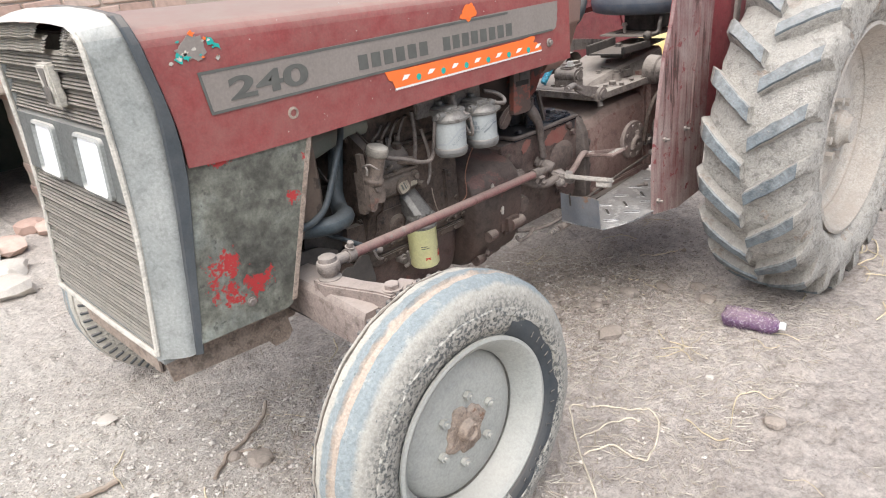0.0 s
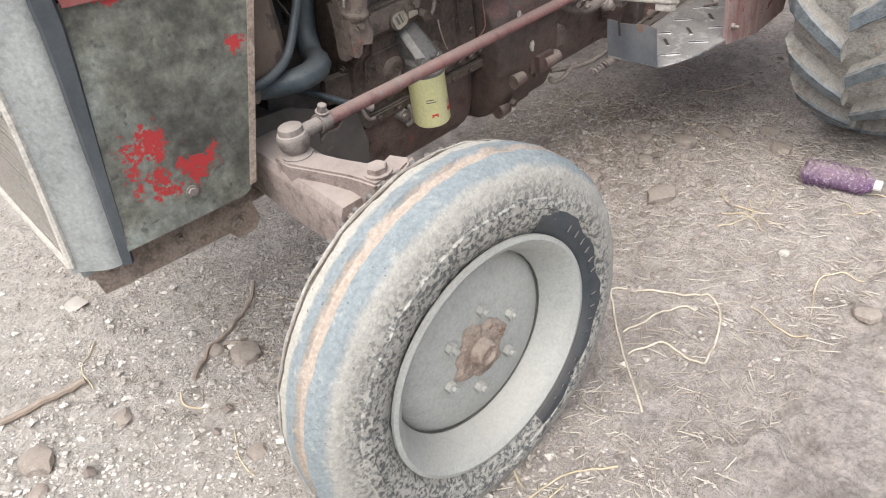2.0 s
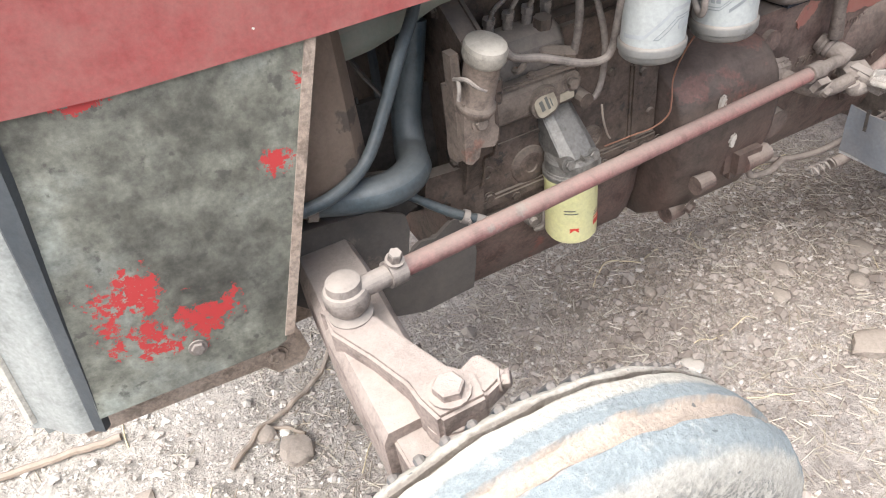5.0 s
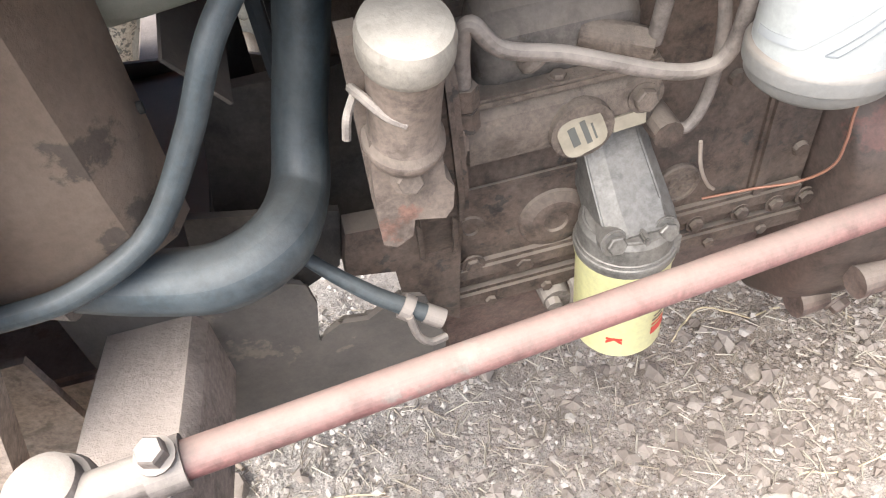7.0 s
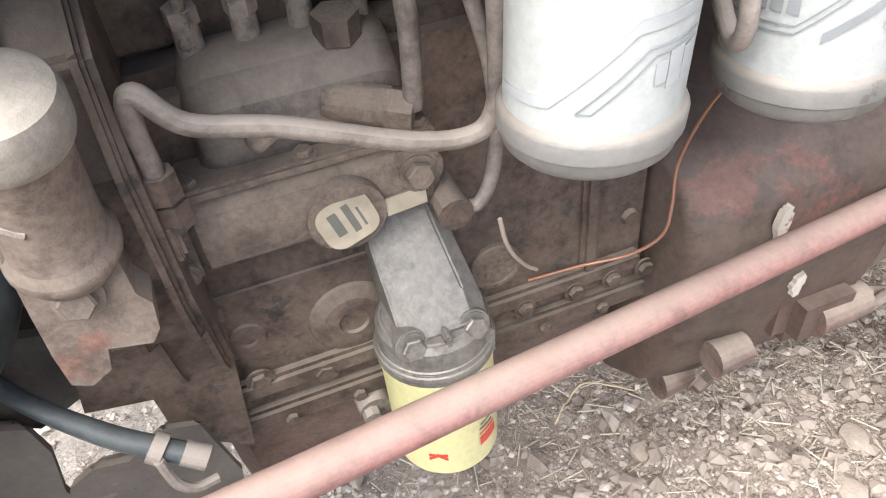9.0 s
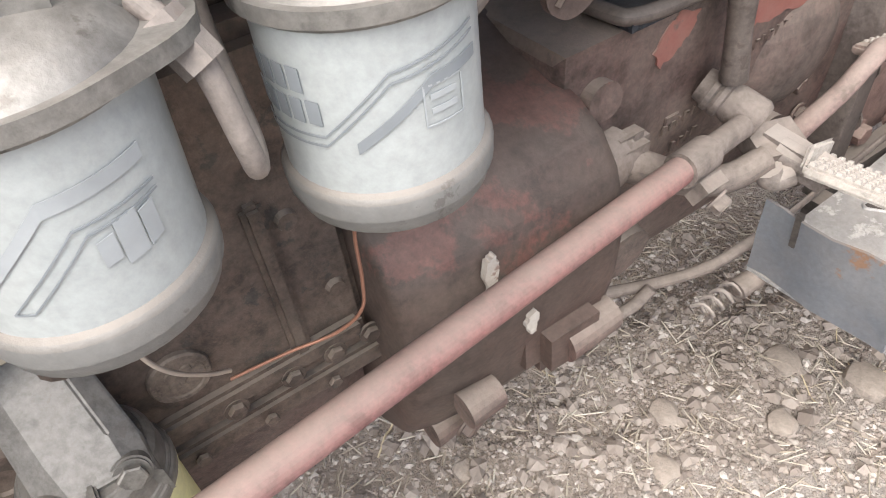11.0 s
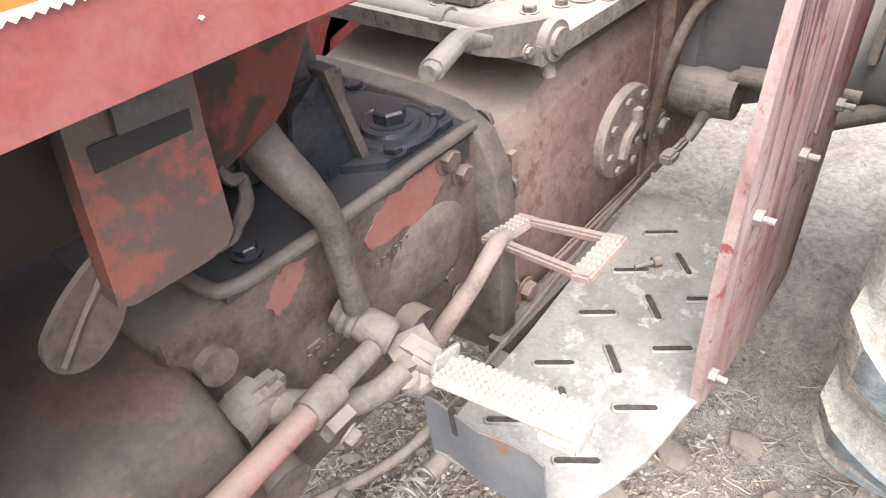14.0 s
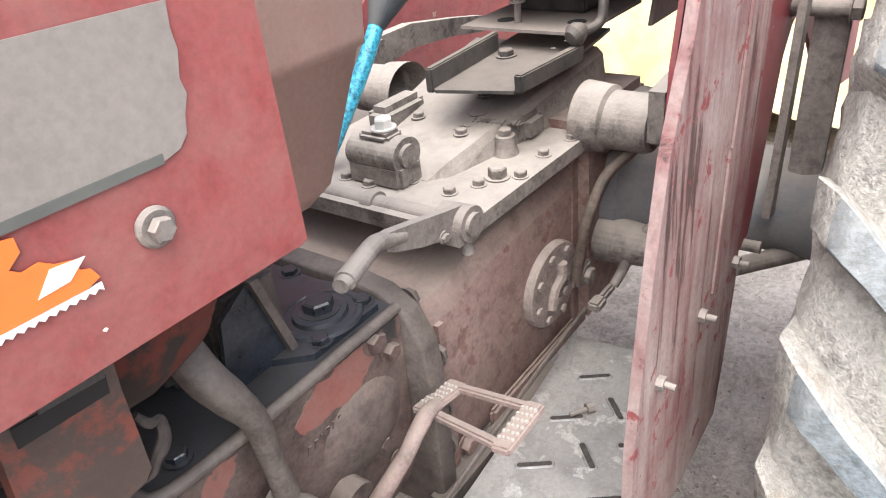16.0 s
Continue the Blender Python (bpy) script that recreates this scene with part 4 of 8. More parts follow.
# steering arm from ball joint to king-pin
bm = BM()
rows = []
for x, y, z, w, h in ((-0.056, -0.318, 0.640, 0.022, 0.022), (-0.056, -0.355, 0.640, 0.027, 0.026), (-0.035, -0.41, 0.634, 0.024, 0.028), (-0.018, -0.465, 0.632, 0.024, 0.031), (-0.008, -0.495, 0.634, 0.034, 0.034), (-0.006, -0.525, 0.634, 0.028, 0.030)):
    rows.append([(x - w, y, z - h), (x + w, y, z - h), (x + w, y, z + h), (x - w, y, z + h)])
loft(bm, rows)
box(bm, (0.03, -0.495, 0.648), (0.04, 0.045, 0.03), (0, 0, 20))
hexbolt(bm, (-0.010, -0.502, 0.667), (0, 0, 1), 0.017, 0.014)
hexbolt(bm, (0.046, -0.505, 0.652), (1, -0.6, 0.2), 0.010, 0.012)
part("steering_arm", bm, AXLE_DUSTY, axle, "dusty steering arm with clamp nut", bevel=0.004)
bm = BM()
J = Vector((-0.050, -0.350, 0.692))
lathe(bm, J - Vector((0, 0, 0.045)), J + Vector((0, 0, 0.1)), [(0, 0.0), (0, 0.022), (0.008, 0.0275), (0.014, 0.0275), (0.018, 0.018), (0.024, 0.019), (0.028, 0.0255), (0.036, 0.0285), (0.050, 0.0285), (0.055, 0.026), (0.056, 0.0225), (0.066, 0.0212), (0.0685, 0.017), (0.069, 0.0)], 28)
D0, D1 = Vector((-0.050, -0.357, 0.697)), Vector((1.010, -0.196, 0.605))
dl = (D1 - D0).normalized()
cyl(bm, D0, D0 + dl * 0.07, 0.0135, seg=18)
cyl(bm, D0 + dl * 0.055, D0 + dl * 0.078, 0.0175, seg=18)
hexbolt(bm, D0 + dl * 0.068 + Vector((0, -0.004, 0.02)), (0.1, -0.3, 1), 0.009, 0.016)
part("ball_joint", bm, STEEL_DUSTY, tractor, "dust-coated steering ball joint")
ARM_DUSTY = worn("dusty_brown_forging", (0.125, 0.099, 0.086), (0.17, 0.139, 0.122), 14, (0.075, 0.057, 0.048), 0.62, 34, dust=0.22, top_dust=0.35, rough=0.7, relief=0.25, grime=0.5)
bm = cyl(BM(), D0 + dl * 0.06, D0 + dl * 0.96, 0.0128, seg=24)
rod = part("drag_link", bm, ROD_PINK, tractor, "long steering rod with faded pinkish red paint")
bm = BM()
cyl(bm, D0 + dl * 0.925, D0 + dl * 1.045, 0.0115, seg=18)
cyl(bm, D0 + dl * 0.945, D0 + dl * 0.985, 0.0165, seg=18)
box(bm, tuple(D0 + dl * 0.965 + Vector((0, -0.018, -0.018))), (0.03, 0.012, 0.022), (30, 6, 6))
hexbolt(bm, D0 + dl * 0.965 + Vector((0.0, -0.028, -0.024)), (0.2, -1, -0.5), 0.009, 0.012)
E1 = D1 + Vector((0.0, 0.0, 0.0))
lathe(bm, E1 + Vector((-0.022, 0.052, 0.020)), E1 + Vector((0.010, -0.045, -0.022)), [(0, 0.0), (0, 0.016), (0.008, 0.0175), (0.011, 0.0205), (0.016, 0.0205), (0.018, 0.018), (0.021, 0.0205), (0.026, 0.0205), (0.028, 0.017), (0.036, 0.020), (0.062, 0.0205), (0.067, 0.017), (0.067, 0.0)], 24)
part("drag_link_end", bm, ARM_DUSTY, tractor, "clamped dusty rod end")

# drop arm
ARM_DARK = worn("dark_forged_steel", (0.085, 0.067, 0.059), (0.125, 0.101, 0.089), 14, (0.075, 0.056, 0.048), 0.62, 30, dust=0.14, top_dust=0.22, rough=0.55, metal=0.1, relief=0.2, grime=0.45)
bm = BM()
tube(bm, [(0.948, -0.10, 0.845), (0.944, -0.15, 0.806), (0.954, -0.166, 0.775), (0.968, -0.172, 0.735), (0.972, -0.174, 0.675), (0.976, -0.176, 0.622)], [0.019, 0.019, 0.0175, 0.0135, 0.0115, 0.013], 16)
part("drop_arm", bm, ARM_DARK, tractor, "curved forged steering drop arm")

# ---- engine ----
bm = BM()
rbox(bm, (0.412, YC, 0.685), (0.395, 0.39, 0.30), 0.012)
for x, z in ((0.257, 0.582), (0.306, 0.567)):
    hexbolt(bm, (x, -0.150, z), (0, -1, 0), 0.0085, 0.006)
lathe(bm, (0.259, -0.140, 0.624), (0.259, -0.3, 0.624), [(0, 0.016), (0.0075, 0.0135), (0.008, 0.0075), (0.001, 0.0065), (0.001, 0.0)], 18)
lathe(bm, (0.338, -0.140, 0.612), (0.338, -0.3, 0.612), [(0, 0.036), (0.008, 0.033), (0.013, 0.024), (0.013, 0.012), (0.010, 0.011), (0.010, 0.0)], 28)
rbox(bm, (0.545, -0.147, 0.65), (0.016, 0.012, 0.15), 0.004)
rbox(bm, (0.30, -0.144, 0.668), (0.15, 0.008, 0.012), 0.003)
for x, z in ((0.395, 0.70), (0.50, 0.72), (0.565, 0.70), (0.585, 0.62)):
    cyl(bm, (x, -0.143, z), (x, -0.150, z), 0.009, 0.007, seg=12)
engine = part("engine_block", bm, CAST_BROWN, tractor, "rust-brown dusty engine block")
bm = rbox(BM(), (0.412, -0.1475, 0.572), (0.37, 0.014, 0.020), 0.004)
for x in (0.42, 0.482, 0.53, 0.567, 0.60):
    hexbolt(bm, (x, -0.153, 0.562), (0, -1, 0), 0.0075, 0.007)
part("block_rib", bm, CAST_BROWN, engine)
part("cylinder_head", rbox(BM(), (0.41, YC, 0.895), (0.38, 0.34, 0.13), 0.012), CAST_BROWN, engine)
bm = rbox(BM(), (0.412, YC, 0.530), (0.40, 0.402, 0.024), 0.004)
for k in range(6):
    hexbolt(bm, (0.27 + 0.058 * k, -0.151, 0.528), (0, -1, 0), 0.006, 0.006, False)
part("sump_rail", bm, CAST_BROWN, engine)
bm = BM()
rows = []
for x, e in ((0.208, 0.02), (0.225, 0.0), (0.56, 0.0), (0.60, 0.02)):
    rows.append([(x, YC - 0.185 + e, 0.52), (x, YC - 0.172 + e, 0.43), (x, YC - 0.155 + e, 0.375), (x, YC - 0.12 + e, 0.345 + e), (x, YC + 0.12 - e, 0.345 + e), (x, YC + 0.155 - e, 0.375), (x, YC + 0.172 - e, 0.43), (x, YC + 0.185 - e, 0.52)])
loft(bm, rows)
part("sump", bm, CAST_RED, engine, "brownish red oil sump", bevel=0.006)
bm = BM()
lathe(bm, (0.459, -0.144, 0.616), (0.459, -0.3, 0.616), [(0, 0.0225), (0.005, 0.0225), (0.0065, 0.021), (0.0065, 0.018), (0.0050, 0.017), (0.0050, 0.0)], 28)
for k in range(4):
    a = radians(45 + 90 * k)
    cyl(bm, (0.459 + 0.008 * math.cos(a), -0.148, 0.616 + 0.008 * math.sin(a)), (0.459 + 0.008 * math.cos(a), -0.1505, 0.616 + 0.008 * math.sin(a)), 0.0048, 0.0038, seg=10)
part("core_plug", bm, PUMP_BROWN, engine)
bm = BM()
cyl(bm, (0.338, -0.115, 0.507), (0.338, -0.158, 0.505), 0.017, 0.015, seg=16)
tube(bm, [(0.352, -0.12, 0.525), (0.358, -0.152, 0.518), (0.355, -0.160, 0.49), (0.342, -0.150, 0.478)], 0.006, 8)
cyl(bm, (0.333, -0.156, 0.506), (0.333, -0.166, 0.505), 0.008, seg=8)
part("drain_tap", bm, CAST_GREY, engine, "dusty drain tap on the sump")

ARM_STEEL = worn("small_dusty_forging", (0.15, 0.12, 0.10), (0.20, 0.165, 0.14), 14, dust=0.25, rough=0.7, relief=0.2, grime=0.4)

# timing case with oil filler
FILLER_M = worn("dusty_reddish_casting", (0.125, 0.094, 0.076), (0.165, 0.126, 0.102), 9, (0.165, 0.085, 0.062), 0.64, 13, dust=0.22, rough=0.75, relief=0.4, grime=0.55)
bm = BM()
out = [(-0.165, 0.64), (-0.195, 0.665), (-0.205, 0.70), (-0.205, 0.80), (-0.185, 0.86), (-0.12, 0.905), (0.05, 0.92), (0.24, 0.90), (0.29, 0.80), (0.29, 0.62), (0.2, 0.50), (-0.1, 0.50), (-0.15, 0.58)]
prism(bm, out, 0.165, 0.205, "x")
prism(bm, [(y * 1.02 + 0.002, z) for y, z in out], 0.196, 0.206, "x")
for y, z in ((-0.195, 0.69), (-0.193, 0.76), (-0.185, 0.83), (-0.13, 0.885), (-0.14, 0.62)):
    hexbolt(bm, (0.165, y + 0.012, z), (-1, 0, 0), 0.008, 0.008)
box(bm, (0.15, 0.12, 0.72), (0.05, 0.28, 0.32))
timing = part("timing_case", bm, CAST_BROWN, engine, "oily brown timing case", bevel=0.004)
bm = BM()
F0, F1 = Vector((0.208, -0.200, 0.712)), Vector((0.227, -0.244, 0.885))
lathe(bm, F0, F1, [(0.060, 0.0), (0.060, 0.026), (0.066, 0.0285), (0.070, 0.0305), (0.075, 0.030), (0.080, 0.0260), (0.105, 0.0252), (0.140, 0.0258), (0.150, 0.027)], 28)
# cast foot of the filler, tapering down the case
rows = []
for x, y, z, w, d in ((0.213, -0.188, 0.80, 0.024, 0.02), (0.212, -0.190, 0.76, 0.024, 0.02), (0.206, -0.188, 0.72, 0.018, 0.018), (0.196, -0.186, 0.69, 0.012, 0.014), (0.194, -0.184, 0.675, 0.009, 0.010)):
    rows.append([(x - w, y + d, z), (x - w * 0.8, y - d * 0.8, z), (x + w * 0.8, y - d, z), (x + w * 1.2, y + d, z)])
loft(bm, rows)
prism(bm, [(0.190, 0.792), (0.240, 0.786), (0.240, 0.745), (0.246, 0.735), (0.243, 0.715), (0.236, 0.706), (0.212, 0.712), (0.208, 0.696), (0.194, 0.688), (0.184, 0.694), (0.184, 0.718), (0.186, 0.746)], -0.19, -0.228, "y")
prism(bm, [(0.186, 0.86), (0.200, 0.86), (0.200, 0.70), (0.184, 0.70)], -0.19, -0.21, "y")
rbox(bm, (0.256, -0.188, 0.742), (0.026, 0.022, 0.040), 0.006)
hexbolt(bm, (0.213, -0.228, 0.755), (0, -1, 0.15), 0.0105, 0.010)
filler = part("oil_filler", bm, FILLER_M, tractor, "dusty cast oil filler neck", bevel=0.0025)
bm = lathe(BM(), F0, F1, [(0.147, 0.0265), (0.150, 0.0298), (0.155, 0.0312), (0.168, 0.0312), (0.174, 0.0288), (0.177, 0.023), (0.179, 0.0)], 32)
part("filler_cap", bm, worn("pale_dusty_cap", (0.17, 0.152, 0.128), (0.22, 0.198, 0.168), 14, (0.17, 0.13, 0.10), 0.64, 30, dust=0.3, rough=0.7, dust_col=(0.45, 0.41, 0.35), grime=0.4), filler, "round dusty filler cap")
bm = BM()
tube(bm, [(0.187, -0.214, 0.826), (0.192, -0.237, 0.834), (0.203, -0.246, 0.824), (0.216, -0.250, 0.816)], 0.0035, 8)
tube(bm, [(0.189, -0.222, 0.828), (0.180, -0.238, 0.823), (0.176, -0.240, 0.808)], 0.0032, 8)
part("rag_tie", bm, CAST_GREY, filler, "knotted bit of rag")

# injection pump
bm = BM()
rows = []
for x, e in ((0.250, 0.006), (0.258, 0), (0.405, 0), (0.414, 0.008)):
    rows.append([(x, -0.12, 0.708 + e), (x, -0.160 + e, 0.708 + e), (x, -0.178 + e, 0.722 + e), (x, -0.183 + e, 0.742), (x, -0.180 + e, 0.762 - e), (x, -0.172 + e, 0.772 - e), (x, -0.12, 0.775 - e)])
loft(bm, rows)
pump = part("injection_pump", bm, PUMP_BROWN, tractor, "dusty fuel injection pump", bevel=0.0025)
bm = rbox(BM(), (0.332, -0.150, 0.7775), (0.156, 0.066, 0.008), 0.002)
for x in (0.262, 0.33, 0.40):
    hexbolt(bm, (x, -0.176, 0.781), (0, 0, 1), 0.006, 0.006)
part("pump_flange", bm, PUMP_BROWN, pump)
bm = BM()
rows = []
for x, e in ((0.272, 0.016), (0.277, 0.006), (0.288, 0.0), (0.385, 0.0), (0.397, 0.006), (0.401, 0.014)):
    rows.append([(x, -0.11, 0.780), (x, -0.166 + e * 0.6, 0.780), (x, -0.170 + e, 0.790), (x, -0.168 + e, 0.818 - e), (x, -0.158 + e, 0.834 - e), (x, -0.142 + e, 0.842 - e), (x, -0.11, 0.842 - e)])
loft(bm, rows)
gov = part("governor_housing", bm, worn("bluish_oily_casting", (0.085, 0.080, 0.078), (0.125, 0.105, 0.092), 9, (0.06, 0.048, 0.04), 0.60, 26, dust=0.2, rough=0.6, relief=0.3, grime=0.5), pump, "oily governor housing of the pump", sharp=50)
bm = BM()
tube(bm, [(0.306, -0.166, 0.797), (0.306, -0.178, 0.798), (0.312, -0.181, 0.803), (0.318, -0.176, 0.803)], 0.005, 8)
part("stop_lever", bm, ARM_STEEL, gov)
bm = cyl(BM(), (0.352, -0.160, 0.806), (0.386, -0.178, 0.799), 0.0125, seg=20)
cyl(bm, (0.384, -0.177, 0.7993), (0.398, -0.1845, 0.7965), 0.0135, seg=6)
part("inlet_plug", bm, PUMP_BROWN, pump)
bm = lathe(BM(), (0.396, -0.176, 0.751), (0.396, -0.3, 0.751), [(0, 0.0185), (0.004, 0.018), (0.005, 0.013), (0.005, 0.0)], 22)
hexbolt(bm, (0.396, -0.181, 0.751), (0, -1, 0.1), 0.0095, 0.010)
part("end_boss", bm, PUMP_BROWN, pump)
part("plate_boss", cyl(BM(), (0.346, -0.165, 0.738), (0.346, -0.1875, 0.737), 0.0275, 0.0255, seg=28), PUMP_BROWN, pump)
bm = rbox(BM(), (0.243, -0.162, 0.740), (0.020, 0.045, 0.050), 0.005)
hexbolt(bm, (0.243, -0.184, 0.728), (0, -1, 0), 0.007, 0.006)
part("pump_mount", bm, PUMP_BROWN, pump)
for k in range(4):
    x = 0.288 + 0.032 * k
    bm = cyl(BM(), (x, -0.132, 0.838), (x, -0.138, 0.866), 0.0085, 0.007, seg=10)
    cyl(bm, (x, -0.136, 0.858), (x, -0.1375, 0.868), 0.0095, seg=6)
    part("delivery_union", bm, CAST_GREY, pump)
part("filler_plug", cyl(BM(), (0.368, -0.150, 0.836), (0.368, -0.152, 0.852), 0.014, seg=6), CAST_BROWN, pump)
CREAM = plain("cream_label_plate", (0.30, 0.262, 0.20), 0.5, var=0.35)
plate_m = Matrix.Translation((0.345, -0.1885, 0.736)) @ pose(0, 0, 0, 84, 0, 0) @ pose(0, 0, 0, 0, 0, 18) @ Matrix.Scale(0.82, 4)
bm = BM()
ring = rounded_rect(0.0225, 0.0205, 0.013)
loft(bm, [[plate_m @ Vector((a, b, h)) for a, b in ring] for h in (0.0, 0.0015)])
plate = part("label_plate", bm, CREAM, pump, "small cream label plate")
for u, v, w, h in ((-0.0085, 0.002, 0.0075, 0.021), (0.0035, 0.001, 0.0055, 0.026), (0.011, -0.002, 0.0020, 0.018)):
    bm = BM()
    bmesh.ops.create_cube(bm, size=1, matrix=plate_m @ Matrix.Translation((u, v, 0.0018)) @ Matrix.Diagonal((w, h, 0.0006, 1)))
    part("label_bar", bm, INK, plate)
bm = BM()
bmesh.ops.create_cube(bm, size=1, matrix=Matrix.Translation((0.385, -0.1845, 0.735)) @ pose(0, 0, 0, 84, 0, 6) @ Matrix.Diagonal((0.028, 0.0125, 0.002, 1)))
part("label_plate", bm, CREAM, pump)
# fuel lines
def pipe(name, pts, r, mat, parent, label="", n=8):
    return part(name, tube(BM(), pts, r, 10, n), mat, parent, label)
pipe("fuel_pipe", [(0.253, -0.205, 0.800), (0.253, -0.212, 0.845), (0.259, -0.217, 0.862), (0.277, -0.219, 0.842), (0.319, -0.221, 0.829), (0.385, -0.223, 0.801), (0.418, -0.226, 0.797), (0.430, -0.230, 0.812), (0.429, -0.240, 0.850), (0.420, -0.262, 0.912)], 0.0058, STEEL_DUSTY, engine, "bent steel fuel pipe")
pipe("fuel_pipe", [(0.416, -0.188, 0.722), (0.433, -0.192, 0.722), (0.444, -0.194, 0.757), (0.443, -0.196, 0.815), (0.43, -0.19, 0.88)], 0.0048, STEEL_DUSTY, engine)
pipe("fuel_pipe", [(0.398, -0.185, 0.800), (0.396, -0.20, 0.86), (0.390, -0.205, 0.94)], 0.006, STEEL_DUSTY, engine)
for k in range(4):
    x = 0.288 + 0.032 * k
    pipe("injector_pipe", [(x, -0.138, 0.862), (x + 0.004, -0.148, 0.882), (x + 0.03, -0.14, 0.892 + 0.006 * k), (x + 0.07, -0.11, 0.905)], 0.0035, CAST_GREY, engine, n=5)
bm = BM()
for x, y, z in ((0.253, -0.203, 0.79), (0.253, -0.206, 0.81)):
    cyl(bm, (x, y, z - 0.012), (x, y, z + 0.004), 0.010, seg=6)
part("pipe_union", bm, CAST_BROWN, engine)
part("pipe_union", cyl(BM(), (0.414, -0.160, 0.722), (0.414, -0.196, 0.720), 0.0125, seg=12), CAST_BROWN, engine)

# oil filter with aluminium head
OFX, OFY = 0.393, -0.186
bm = BM()
lathe(bm, (OFX, OFY, 0.549), (OFX, OFY, 0.6), [(-0.002, 0.0), (-0.002, 0.0455), (0.006, 0.0465), (0.010, 0.0455), (0.012, 0.043), (0.03, 0.042), (0.036, 0.038), (0.036, 0.0)], 36)
rows = []
for y, z0, z1, w in ((OFY - 0.03, 0.552, 0.586, 0.030), (OFY - 0.012, 0.56, 0.607, 0.033), (OFY + 0.022, 0.57, 0.645, 0.030), (OFY + 0.042, 0.59, 0.672, 0.028), (OFY + 0.062, 0.60, 0.680, 0.030)):
    c = OFX + 0.012 * (OFY - y) / 0.1 + 0.002
    rows.append([(c - w, y, z0), (c + w, y, z0), (c + w, y, z1 - 0.014), (c + w * 0.55, y, z1), (c - w * 0.55, y, z1), (c - w, y, z1 - 0.014)])
loft(bm, rows)
for dx in (-0.024, 0.022):
    cyl(bm, (OFX + dx, OFY + 0.005, 0.572), (OFX + dx, OFY - 0.030, 0.583), 0.0125, seg=18)
    hexbolt(bm, (OFX + dx, OFY - 0.030, 0.583), (0, -1, 0.3), 0.009, 0.006, False)
box(bm, (OFX, OFY - 0.03, 0.575), (0.006, 0.02, 0.03))
part("filter_head", bm, ALU, tractor, "dusty aluminium oil filter head", sharp=18, bevel=0.0015)
bm = lathe(BM(), (OFX, OFY, 0.424), (OFX, OFY, 0.6), [(0, 0.0), (0.0, 0.030), (0.003, 0.040), (0.009, 0.0435), (0.118, 0.0435), (0.122, 0.0455), (0.126, 0.0455), (0.128, 0.03)], 40)
oilf = part("oil_filter", bm, FILTER_YELLOW, tractor, "pale yellow spin-on oil filter")
RED_PRINT = plain("red_print", (0.55, 0.05, 0.03), 0.5)
def on_can(name, cx, cy, r, shapes, mat, parent):
    """Prints wrapped on an upright can: shapes are (angle, z, dz along the arc in degrees, height, slope)."""
    for a0, z, da, h, slope in shapes:
        n = max(2, int(abs(da) / 5) + 1)
        rows = []
        for k in range(n + 1):
            a = radians(a0 + da * k / n)
            zz = z + slope * k / n
            rows.append([(cx + (r + q) * math.cos(a), cy + (r + q) * math.sin(a), zz + w) for q, w in ((0.0003, 0), (0.0006, 0), (0.0006, h), (0.0003, h))])
        part(name, loft(BM(), rows), mat, parent)
on_can("filter_print", OFX, OFY, 0.0437, [(-128, 0.452, 10, 0.004, 0.006), (-118, 0.458, 10, 0.004, -0.006), (-128, 0.458, 20, 0.003, 0.0), (-70, 0.456, 26, 0.010, 0.0), (-70, 0.47, 24, 0.002, 0)], RED_PRINT, oilf)
on_can("filter_print", OFX, OFY, 0.0437, [(-140, 0.49, 30, 0.002, 0), (-140, 0.496, 24, 0.002, 0), (-70, 0.476, 20, 0.002, 0.0), (-68, 0.482, 16, 0.0015, 0.0)], INK, oilf)

